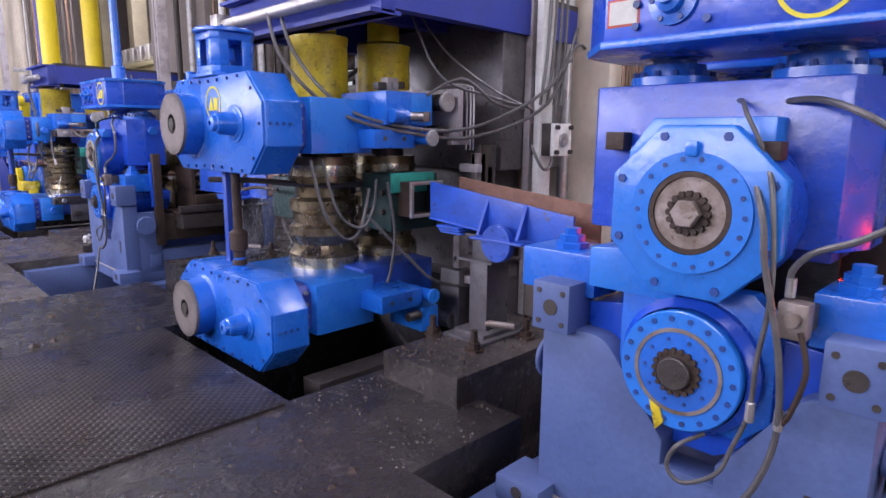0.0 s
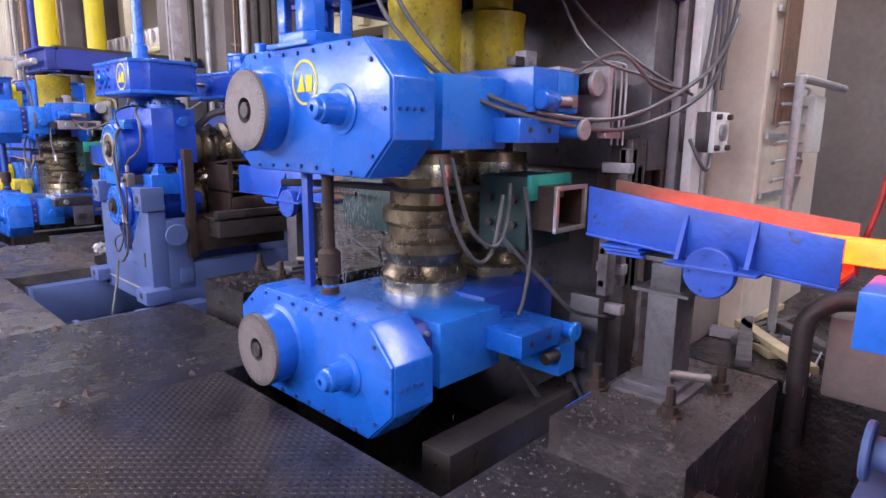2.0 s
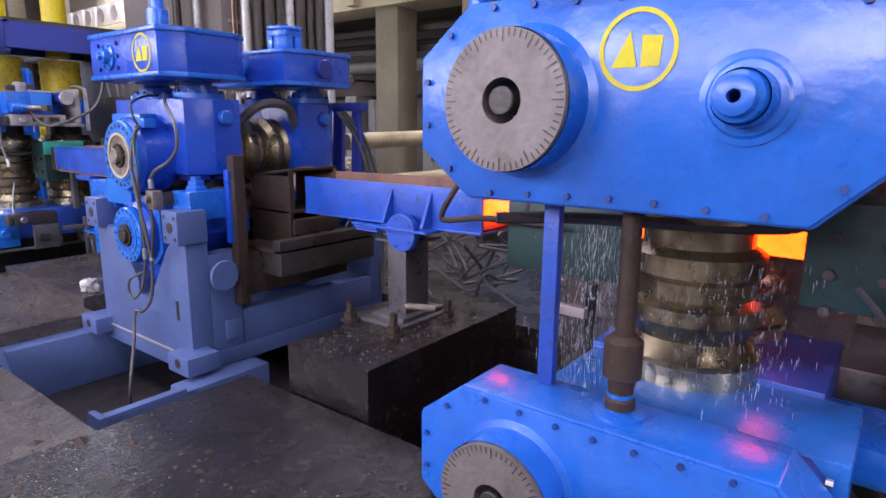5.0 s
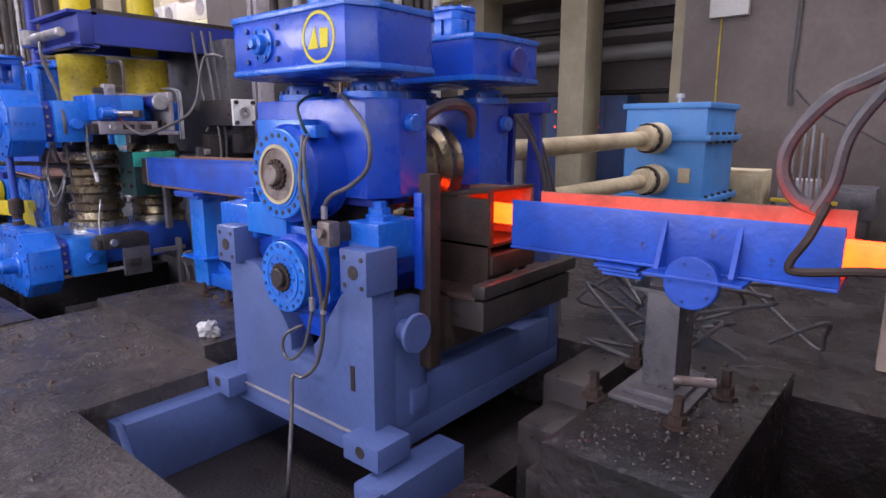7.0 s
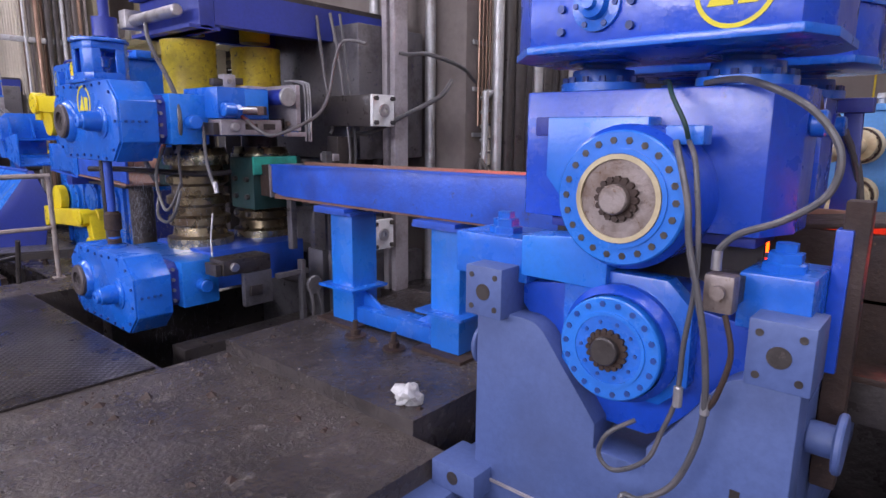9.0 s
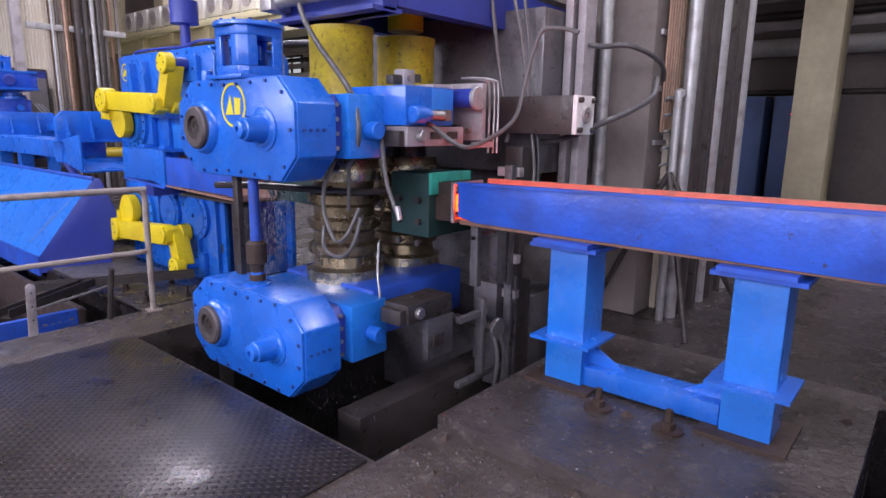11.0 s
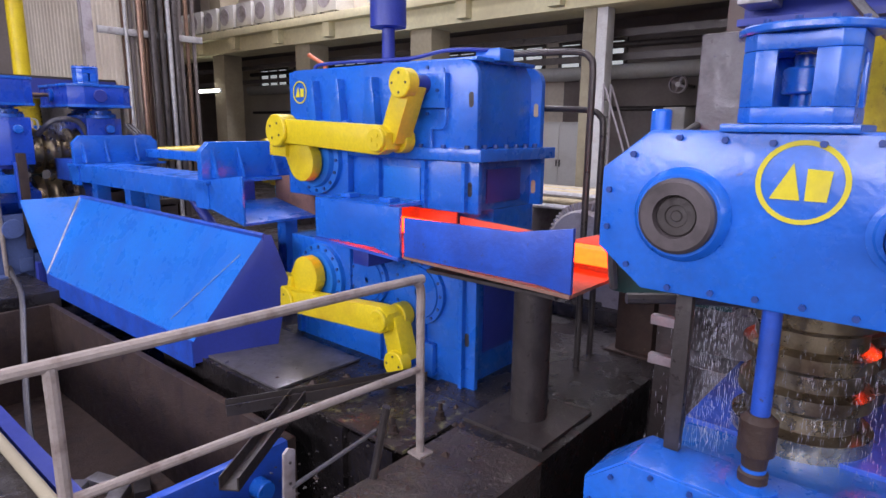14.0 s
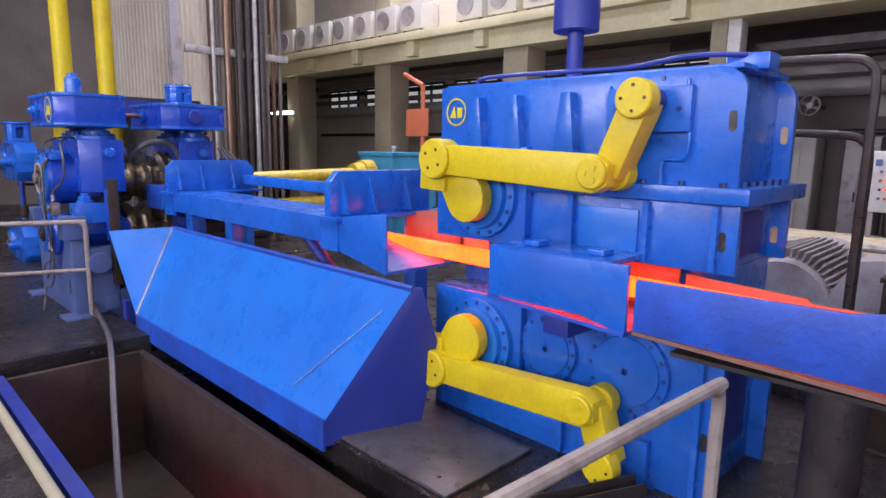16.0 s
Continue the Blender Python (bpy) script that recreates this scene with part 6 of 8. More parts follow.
def crop_chute():
    ob = thing("crop_chute", (2.3, 17.6, -0.35), "bright blue sloping crop chute with weld seams", "chute")
    oy, z = -17.6, 0.35
    A, Bp, C, D = (0.32, 15.7 + oy, .93 + z), (0.32, 19.5 + oy, .93 + z), (-0.2, 19.2 + oy, .12 + z), (-0.2, 15.94 + oy, .12 + z)
    bm = bmesh.new()
    k = Vector((0.02, 0, -0.012))
    vs = [bm.verts.new(p) for p in (A, Bp, C, D)] + [bm.verts.new(Vector(p) + k) for p in (A, Bp, C, D)]
    for q in ((0, 1, 2, 3), (7, 6, 5, 4), (0, 4, 5, 1), (1, 5, 6, 2), (2, 6, 7, 3), (3, 7, 4, 0)):
        bm.faces.new([vs[i] for i in q])
    bmesh.ops.recalc_face_normals(bm, faces=bm.faces[:])
    part("slope_plate", bm, BLUE_CLEAN, ob)
    bm = bmesh.new()
    W = (-0.2, 19.87 + oy, .89 + z)
    vs = [bm.verts.new(p) for p in (Bp, W, C)] + [bm.verts.new(Vector(p) + Vector((0.0, 0.015, -0.01))) for p in (Bp, W, C)]
    for q in ((0, 1, 2), (5, 4, 3), (0, 3, 4, 1), (1, 4, 5, 2), (2, 5, 3, 0)):
        bm.faces.new([vs[i] for i in q])
    bmesh.ops.recalc_face_normals(bm, faces=bm.faces[:])
    part("wing_plate", bm, BLUE_CLEAN, ob)
    bm = bmesh.new()
    rim = [A, D, (-0.2, 15.94 + oy, -.05 + z), (0.42, 15.72 + oy, z), (0.5, 15.66 + oy, .55 + z), (0.36, 15.66 + oy, .93 + z)]
    vs = [bm.verts.new(p) for p in rim] + [bm.verts.new(Vector(p) + Vector((.01, .012, 0))) for p in rim]
    n = len(rim)
    mid, mid2 = bm.verts.new((0.12, 15.8 + oy, .4 + z)), bm.verts.new((0.13, 15.812 + oy, .4 + z))
    for i in range(n):
        q = (i + 1) % n
        bm.faces.new((vs[i], vs[q], mid)), bm.faces.new((vs[n + q], vs[n + i], mid2)), bm.faces.new((vs[i], vs[n + i], vs[n + q], vs[q]))
    bmesh.ops.recalc_face_normals(bm, faces=bm.faces[:])
    # The end plate is a deeper blue than the slope plate.
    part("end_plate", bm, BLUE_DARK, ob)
    part("bottom_lip", B(-0.21, -0.19, 15.94 + oy, 19.2 + oy, -0.08 + z, .13 + z), BLUE_OLD, ob)
    part("wing_post", B(-0.2, -0.12, 19.5 + oy, 19.6 + oy, 0.0, .2 + z), BLUE_DARK, ob)
    for i in range(7):
        part("weld_patch", rod(bmesh.new(), Vector(A).lerp(Vector(D), .2 + .1 * i) + Vector((-.012, .12 + .05 * i, 0)), Vector(A).lerp(Vector(D), .29 + .1 * i) + Vector((-.012, .165 + .05 * i, 0)), 0.003, 6), FRAMEGREY, ob)
    part("top_fold", prism(bmesh.new(), [(0.30, .93 + z), (0.32, .945 + z), (0.34, .93 + z), (0.34, .78 + z), (0.325, .78 + z)], "y", 15.7 + oy, 19.5 + oy), BLUE_OLD, ob)
    part("weld_seam", rod(bmesh.new(), Vector(Bp) - k * .1, Vector(C) - k * .1, 0.012, 8), STEEL, ob)
    part("back_leg", B(0.36, 0.42, 16.2 + oy, 19.2 + oy, 0.0, .8 + z), BLUE_DARK, ob)
    return ob


crop_chute()


def scrap_bin():
    ob = thing("scrap_bin", (1.42, 16.6, -1.1), "open steel scrap bin in the pit, blue outside, rusty inside", "bin")
    h = 1.0
    part("inner_side", B(0.52, 0.58, -2.1, 2.16, 0.02, h, bevel=0.004), RUST, ob)
    part("outer_side", B(-0.58, -0.52, -2.1, 2.16, 0.02, h, bevel=0.004), BLUE_OLD, ob)
    part("far_end", B(-0.52, 0.52, 2.1, 2.16, 0.02, h, bevel=0.004), RUST, ob)
    part("near_end", B(-0.52, 0.52, -2.1, -2.04, 0.02, h, bevel=0.004), BLUE_OLD, ob)
    part("bin_floor", B(-0.58, 0.58, -2.1, 2.16, 0.0, 0.03), RUST, ob)
    # Deeper blue on the rim paints in the dimness at the view's edge.
    part("rim_bar", B(-0.59, -0.5, -2.1, 2.16, h, h + 0.03, bevel=0.01), BLUE_DARK, ob)
    part("trunnion", cyl(bmesh.new(), "y", (0.3, -2.1, .8), -0.1, 0, 0.06, 20, 0.006), BLUE, ob)
    return ob


scrap_bin()
random.seed(5)
for k in range(9):
    bm = B(-0.06, 0.06, -0.14, 0.14, -0.045, 0.045, bevel=0.012)
    o = single("crop_end", bm, DARK if k % 3 else STEEL, "cold cropped bar end lying in the bin", "crop end", "crop ends in the bin", (random.uniform(1.15, 1.75), random.uniform(14.9, 16.6), -1.02))
    o.rotation_euler = (0, 0, random.uniform(0, 3))


def handrail(at, length, label, posts, turn=0.0):
    """A two-bar pipe rail along local x, ending in a rounded drop."""
    ob = thing("handrail", at, label, "railing", "railings of the hall")
    ob.rotation_euler = (0, 0, radians(turn))
    part("top_rail", tube(bmesh.new(), [(-length, 0, 1.0), (-length * .5, 0, 1.0), (-0.1, 0, 1.0), (-0.03, 0, .985), (0, 0, .94), (0, 0, .8)], 0.024, 10), RAILPAINT, ob)
    part("mid_rail", rod(bmesh.new(), (-length, 0, .5), (0, 0, .5), 0.02, 10), RAILPAINT, ob)
    for p in posts:
        part("post", rod(bmesh.new(), (p, 0, 0), (p, 0, .99 if p else .85), 0.024, 10), RAILPAINT, ob)
        part("foot_plate", B(p - 0.05, p + 0.05, -0.05, 0.05, 0, 0.012), RAILPAINT, ob)
    return ob


handrail((2.24, 13.68, 0), 2.75, "chipped grey pipe handrail beside the bin pit", (0, -1.68), -4)
handrail((1.89, 19.90, 0), 2.6, "grey pipe handrail beyond the chute", (0, -1.5), -20)

# tread plates let into the walkway, loose steel on the floor
for x0, x1, y0, y1 in ((-0.6, 1.8, 3.26, 5.1), (-0.4, 1.83, 10.66, 13.15)):
    single("tread_plate", B(x0 - x0, x1 - x0, 0, y1 - y0, 0, 0.014, bevel=0.003), TREAD, "oily steel tread plate on the walkway floor", "floor plate", "tread plates", (x0, y0, 0.001))
single("deck_plate", B(-0.34, 0.36, -0.44, 0.44, 0, 0.02, bevel=0.003), STAINPLATE, "rusty deck plate with ochre paint stains", "floor plate", "deck plates", (2.52, 14.2, -0.018))
single("deck_plate", B(-0.36, 0.4, -0.62, 0.68, 0, 0.02, bevel=0.003), OILSTEEL, "wide dark steel deck plate below the shear", "floor plate", "deck plates", (2.56, 15.6, -0.018))
for k, (p, q) in enumerate((((1.72, 14.8, 0.02), (2.9, 14.25, 0.1)), ((1.3, 14.05, 0.02), (2.1, 14.6, 0.12)))):
    bm = bmesh.new()
    d = (Vector(q) - Vector(p))
    L = d.length
    prism(bm, [(-.05, 0), (.05, 0), (.05, .07), (.042, .07), (.042, .008), (-.042, .008), (-.042, .07), (-.05, .07)], "y", -L / 2, L / 2)
    o = single("loose_channel", bm, DARK, "loose dark steel channel lying by the pit", "steel channel", "loose channels")
    o.matrix_world = Matrix.Translation((Vector(p) + Vector(q)) / 2) @ Matrix.Rotation(math.atan2(-d.x, d.y), 4, "Z")
bp = thing("bracket_post", (1.38, 13.69, 0), "pale drilled flat bar standing at the pit edge", "post")
part("flat_bar", prism(bmesh.new(), [(-.03, 0), (.03, 0), (.045, .37), (.01, .39), (-.015, .37)], "y", -.008, .008, .002), FRAMEGREY, bp)
for z in (.12, .22, .32):
    part("bar_hole", cyl(bmesh.new(), "y", (.005 + z * .03, -.008, z), -.003, 0, .007, 10), DARK, bp)
part("cross_bar", rod(bmesh.new(), (.02, 0, .19), (.53, -.01, .27), .011, 8), OILSTEEL, bp, "thin oily cross bar")
single("stub_post", rod(bmesh.new(), (0, 0, 0), (.012, -.09, .42), 0.022, 8), DARK, "cut-off leaning rail post", "post", "cut-off posts", (1.905, 13.7, 0))
# The pipe takes the dimmed column colour in place of the low light here.
single("edge_pipe", cyl(bmesh.new(), "y", (0, 0, .03), -2.0, 2.6, .03, 14), COLUMN, "yellowed painted pipe along the pit edge", "pipe", "", (.735, 16.0, .001))

for x, y in ((2.3, 13.95), (2.62, 13.86), (2.36, 14.5), (2.74, 14.4)):
    single("deck_bolt", lathe(bmesh.new(), [(0, .035), (.012, .035), (.014, .024), (.05, .024), (.052, .014), (.1, .013)], "z", (0, 0, 0), 8), RUST, "rusty anchor bolt standing on the deck plate", "bolt", "deck bolts", (x, y, .003))
# bar
bar_mesh = B(-0.055, 0.055, -12.0, 0, -0.05, 0.05, bevel=0.012)
hot_bar = single("hot_bar", bar_mesh, HOT, "long glowing orange hot steel bar in the troughs", "steel bar")
hot_crop = single("hot_crop_end", B(-0.055, 0.055, -0.15, 0.15, -0.05, 0.05, bevel=0.014), HOT, "short glowing crop end cut from the bar", "crop end")


# ---------------------------------------------------------------- hoses and pipes
def hose(pts, r, material, label, name="hydraulic_hose", group="hoses on the stands"):
    o = Vector(pts[-1])
    return single(name, tube(bmesh.new(), [Vector(p) - o for p in pts], r), material, label, "hose", group, o)


for yc in (4.45,):
    V = lambda x, y, z: (PX + x, yc + y, z)
    hose([V(-.62, .0, 2.32), V(-.66, -.25, 2.0), V(-.52, -.52, 1.68), V(-.25, -.8, 1.53), V(.3, -1.0, 1.52), V(.9, -1.2, 1.8), V(1.25, -1.22, 2.15), V(1.66, -1.05, 2.2)], 0.013, HOSE, "thick black hydraulic hose slung before the rolls")
    hose([V(-.66, .1, 2.32), V(-.72, -.2, 1.95), V(-.56, -.56, 1.62), V(-.2, -.82, 1.49), V(.35, -1.0, 1.46), V(.95, -1.2, 1.72), V(1.3, -1.2, 2.3)], 0.013, HOSE, "thick black hydraulic hose slung before the rolls")
    hose([V(-.8, -.62, 1.3), V(-.74, -.66, .98), V(-.6, -.68, .78), V(-.46, -.68, .82), V(-.36, -.66, 1.1)], 0.011, HOSE, "black hose looped under the chock")
    hose([V(-.7, -.6, 1.3), V(-.62, -.66, .95), V(-.46, -.7, .84), V(-.34, -.68, .98), V(-.3, -.66, 1.16)], 0.010, HOSE, "dark hose looped under the chock")
    hose([V(-.25, -.72, 1.14), V(-.2, -.74, .8), V(-.22, -.72, .52), V(-.24, -.7, .42)], 0.011, HOSE, "dark hose hanging to the lower chock")
    hose([V(-.3, -.55, .9), V(-.12, -.76, .62), V(.1, -.86, .4), V(.5, -.96, .3)], 0.012, HOSE, "black hose to the lower cylinder")
    hose([V(.0, -.76, 1.7), V(.25, -.95, 1.86), V(.5, -1.05, 1.7), V(.78, -1.1, 1.66)], 0.011, HOSE_GREY, "thin grey hose to the hydraulic unit")
    hose([V(.8, -1.16, 1.4), V(.86, -1.24, 1.22), V(1.0, -1.22, 1.3), V(1.05, -1.2, 1.7), V(1.15, -1.18, 2.0), V(1.3, -1.16, 2.06)], 0.012, HOSE_GREY, "thin grey hose to the hydraulic unit")
    hose([V(.1, -.5, 2.5), V(.16, -.8, 1.9), V(.5, -1.0, 1.75), V(.78, -1.14, 1.68)], 0.009, HOSE, "thin black hose to the hydraulic unit")
    hose([V(.25, -.4, 2.5), V(.3, -.7, 2.1), V(.55, -.95, 1.82), V(.84, -1.14, 1.66)], 0.009, HOSE, "thin black hose to the hydraulic unit")
    for k in range(4):
        hose([V(.9 + .06 * k, -1.16 - .02 * k, 1.7), V(.94 + .07 * k, -1.2, 2.4), V(.98 + .06 * k, -1.17, 4.5)], 0.012, HOSE_GREY if k % 2 else HOSE, "thin upright hose rising to the platform")
    hose([V(-.1, -.6, 0.05), V(.05, -.78, -.3), V(.15, -.8, -.5), V(.2, -.6, -.7)], 0.016, HOSE, "dark hose dropping into the pit")
    hose([V(.2, -.7, 0.1), V(.3, -.86, -.3), V(.36, -.86, -.6), V(.3, -.5, -.8)], 0.014, HOSE, "dark hose dropping into the pit")
    single("drip_tray", B(-.3, .3, -.1, .1, 0, .05, bevel=0.008), BLUE_OLD, "narrow blue steel channel across the pit", "channel", "pit channels", V(-.1, -.95, -.38))
    single("pit_strut", B(-.9, .9, -.05, .05, -.05, .05, bevel=0.006), DARK, "dark strut across the pit", "strut", "pit struts", V(.3, -.95, -.45))

for yc, dx, dz, size in ((1.31, -0.16, -0.04, 1.0), (7.9, -0.18, 0.0, 1.0), (20.65, -0.6, 0.0, 1.14)):
    V = lambda x, y, z: (PX + dx + x * size, yc + y * size, z * size + dz)
    G = "hoses on the cradle stands"
    hose([V(-.5, -.02, 1.63), V(-.62, -.08, 1.62), V(-.74, -.14, 1.57), V(-.76, -.19, 1.49), V(-.74, -.2, 1.44)], 0.008, HOSE if dz else GREEN_DARK, "thin dark hose from the screw collar", group=G)
    hose([V(-.73, -.2, 1.43), V(-.8, -.25, 1.36), V(-.81, -.28, 1.13), V(-.81, -.28, .97), V(-.80, -.26, .8), V(-.79, -.25, .62), V(-.79, -.21, .48), V(-.8, -.17, .37), V(-.8, -.06, .29), V(-.8, 0.0, .33), V(-.8, -.03, .42), V(-.74, -.1, .47)], 0.0085, HOSE, "dark hose hanging down and looping before the drain slot", group=G)
    hose([V(-.73, -.16, 1.43), V(-.82, -.24, 1.26), V(-.83, -.26, 1.13), V(-.83, -.3, .97), V(-.82, -.33, .81), V(-.8, -.34, .62), V(-.79, -.32, .47), V(-.79, -.26, .31), V(-.8, -.16, .22), V(-.82, -.1, .21), V(-.86, -.13, .02), V(-.95, -.2, -.3), V(-.9, -.1, -.49)], 0.011, HOSE, "black hose hanging down the cradle into the pit", group=G)
    for y, z in ((-.255, .64), (-.34, .64)):
        single("hose_union", cyl(bmesh.new(), "z", (0, 0, 0), -.05, .02, .015, 10, .003), STEEL, "steel hose union on a hanging hose", "hose union", "hose unions", V(-.795, y, z))
    hose([V(-.5, -.16, 1.62), V(-.6, -.3, 1.62), V(-.68, -.44, 1.57), V(-.70, -.54, 1.5), V(-.71, -.6, 1.4), V(-.71, -.58, 1.29), V(-.72, -.48, 1.21), V(-.74, -.37, 1.16), V(-.75, -.32, 1.1), V(-.75, -.32, 1.05)], 0.011, HOSE, "black hose arching over the chock to the valve", group=G)
    hose([V(-.79, -.37, .92), V(-.8, -.4, .8), V(-.8, -.37, .66), V(-.79, -.34, .6)], 0.009, RUST, "rusty hose tail below the valve", group=G)
    hose([V(.42, -.3, 1.42), V(.34, -.34, 1.56), V(.2, -.34, 1.6), V(.06, -.3, 1.56), V(-.05, -.2, 1.42)], 0.034, HOSE, "thick black water hose arching over the roll", group=G)
    for k in range(3):
        hose([V(.82 + .04 * k, -.34, 1.55), V(.95 + .05 * k, -.44, 1.3), V(1.05 + .05 * k, -.5, .8), V(1.05, -.6, .05)], 0.014, HOSE, "black hose sloping down behind the rear chock", group=G)
    ob = thing("hose_rack", V(.98, -.3, 0), "deep blue steel hose rack behind the rear chock", "hose rack", "hose racks")
    part("upright", prism(bmesh.new(), [(-.2, 0), (-.02, 0), (-.06, 1.58), (-.14, 1.58)], "x", -.02, .02, .004), BLUE_DARK, ob)
    part("upright", prism(bmesh.new(), [(.1, 0), (.26, 0), (.16, 1.58), (.06, 1.58)], "x", -.02, .02, .004), BLUE_DARK, ob)
    part("head_bar", B(-.05, .05, -.18, .2, 1.56, 1.63, bevel=.006), BLUE_DARK, ob)
    part("cross_bar", B(-.03, .03, -.12, .14, .9, .96, bevel=.006), BLUE_DARK, ob)
    sb = bmesh.new()
    rnd = random.Random(7)
    for q in range(26):
        a, u = rnd.uniform(-.9, .9), rnd.uniform(-.08, .12)
        rod(sb, (u, .24 * math.sin(a) * .4, .22), (u + rnd.uniform(-.03, .03), .26 * math.sin(a), .02 + .05 * math.cos(a)), .0012, 3)
    o = single("water_curtain", sb, WATER, "thin jets of cooling water from the hose to the roll", "water", "cooling water", V(.16, -.1, 1.36))
    o["kind"] = "stuff"
V = lambda x, y, z: (PX + x, 12.0 + y, z)
G = "hoses before the second upright stand"
hose([V(-.62, .02, 2.3), V(-.67, -.09, 2.16), V(-.69, -.25, 1.99), V(-.7, -.45, 1.81), V(-.72, -.58, 1.68), V(-.72, -.62, 1.54), V(-.72, -.61, 1.42), V(-.7, -.53, 1.31), V(-.68, -.43, 1.29), V(-.66, -.38, 1.36)], 0.017, HOSE, "thick dark hose slung from the platform to the arm", group=G)
hose([V(-.7, -.53, 1.38), V(-.69, -.5, 1.21), V(-.67, -.47, 1.02)], 0.011, HOSE_GREY, "grey hose tail hanging before the roll", group=G)
hose([V(-.52, -.6, 1.46), V(-.42, -.6, 1.54), V(-.34, -.7, 1.57), V(-.32, -.82, 1.53), V(-.28, -.95, 1.44), V(-.2, -1.02, 1.41), V(0.0, -1.08, 1.49), V(.18, -1.08, 1.59), V(.3, -1.05, 1.75), V(.33, -1.09, 1.98), V(.36, -1.14, 2.12), V(.4, -1.25, 2.13), V(.42, -1.36, 2.1)], 0.014, HOSE_GREY, "long pale grey hose swinging up to the pipes", group=G)
hose([V(-.34, -.76, 1.56), V(-.32, -.82, 1.532), V(-.29, -.9, 1.47)], 0.0155, HOSE_RED, "red sleeve on the pale hose", group=G, name="hose_sleeve")
hose([V(-.54, -.62, 1.5), V(-.57, -.67, 1.33), V(-.58, -.71, 1.19), V(-.57, -.78, 1.02)], 0.013, HOSE_GREY, "grey hose hanging beside the guide box", group=G)
single("hose_union", rod(bmesh.new(), (0, 0, .05), (.0, -.02, -.03), .018, 10), STEEL, "steel hose union on a hanging hose", "hose union", "hose unions", V(-.57, -.78, 1.02))
hose([V(-.8, -.5, 1.32), V(-.84, -.46, 1.18), V(-.85, -.46, 1.04), V(-.85, -.53, .9), V(-.84, -.58, .87), V(-.82, -.64, .93), V(-.78, -.69, 1.07)], 0.012, HOSE, "dark hose looping before the rolls", group=G)
hose([V(-.84, -.45, .95), V(-.86, -.46, .85), V(-.87, -.52, .8), V(-.86, -.62, .79), V(-.84, -.7, .87), V(-.8, -.72, 1.02)], 0.012, HOSE, "dark hose looping before the rolls", group=G)
hose([V(.7, -.9, 1.42), V(.73, -1.06, 1.44), V(.73, -1.23, 1.49), V(.78, -1.42, 1.58), V(.85, -1.53, 1.64), V(1.0, -1.62, 1.74), V(1.2, -1.56, 1.87)], 0.02, HOSE, "thick black cable swinging to the pier", group=G)
hose([V(1.03, -1.03, 2.13), V(1.03, -1.22, 2.09), V(1.05, -1.43, 2.08), V(1.4, -1.5, 2.0), V(1.7, -1.42, 1.9)], 0.018, HOSE, "thick black cable swinging to the pier", group=G)
hose([V(.53, -.62, 2.4), V(.53, -.69, 1.99), V(.54, -.78, 1.53), V(.5, -.8, 1.42)], 0.014, HOSE_GREY, "grey hose dropping from the platform", group=G)
hose([V(.53, -.8, 2.4), V(.53, -.88, 2.1), V(.54, -.94, 1.73), V(.53, -1.02, 1.24), V(.5, -1.0, 1.1)], 0.013, HOSE_GREY, "grey hose dropping from the platform", group=G)
hose([V(.6, -.84, 2.4), V(.6, -.92, 1.9), V(.6, -1.0, 1.4), V(.58, -1.02, 1.15)], 0.012, HOSE, "dark hose dropping from the platform", group=G)
hose([V(-.45, -.5, .8), V(-.5, -.54, .62), V(-.52, -.58, .47)], 0.008, PIPE, "thin steel pipe down to the lower clamp", group=G)
hose([V(.03, -1.06, .22), V(.04, -1.1, .03), V(.03, -1.06, -.26), V(.03, -.9, -.5), V(0, -.8, -.7)], 0.014, HOSE_GREY, "grey hose looping down into the pit", group=G)
hose([V(.1, -1.06, .2), V(.12, -1.1, .0), V(.1, -1.06, -.28), V(.06, -.9, -.55), V(0, -.78, -.75)], 0.014, HOSE, "dark hose looping down into the pit", group=G)
# coiled hoses on the floor behind the second cradle
random.seed(11)
for k in range(9):
    c = Vector((4.3 + random.uniform(-.2, .9), 6.6 + random.uniform(-.5, .6), 0.03))
    pts = [c + Vector((random.uniform(-.35, .35), random.uniform(-.35, .35), random.uniform(0.0, .55))) for _ in range(4)] + [c]
    hose(pts, 0.014, HOSE, "black hose coiled on the floor", group="hoses lying on the floor")
hose([(2.1, 20.9, .62), (2.0, 20.4, .3), (1.93, 19.9, .07), (1.8, 19.1, .03), (1.68, 18.6, -.06), (1.5, 18.0, -.34), (1.3, 17.3, -.66), (1.22, 16.9, -1.04)], 0.026, HOSE_GREY, "thick grey hose running into the pit", group="hoses lying on the floor")
hose([(4.86, 12.86, 1.98), (4.23, 12.88, 1.88), (3.46, 12.88, 1.7), (3.09, 12.88, 1.56), (2.82, 12.88, 1.46), (2.82, 12.9, 1.2), (2.92, 12.92, .96)], 0.024, HOSE_GREY, "thick grey water hose beside the upright stand")
hose([(4.86, 12.8, 1.85), (4.2, 12.82, 1.76), (3.5, 12.83, 1.6), (3.12, 12.84, 1.48), (3.0, 12.86, 1.3), (2.98, 12.9, 1.2)], 0.022, HOSE_RED, "dark red water hose beside the upright stand")
hose([(3.9, 5.3, 2.1), (3.3, 5.15, 1.75), (3.05, 5.25, 1.35), (3.0, 5.3, .95), (3.3, 5.2, .9), (3.9, 5.1, .9)], 0.022, HOSE, "thick black water hose beside the upright stand")
hose([(3.9, 1.75, 1.2), (3.55, 2.15, 1.45), (3.5, 2.25, 1.1), (3.5, 2.3, .8)], 0.014, HOSE_RED, "dark red hose beside the first trough")

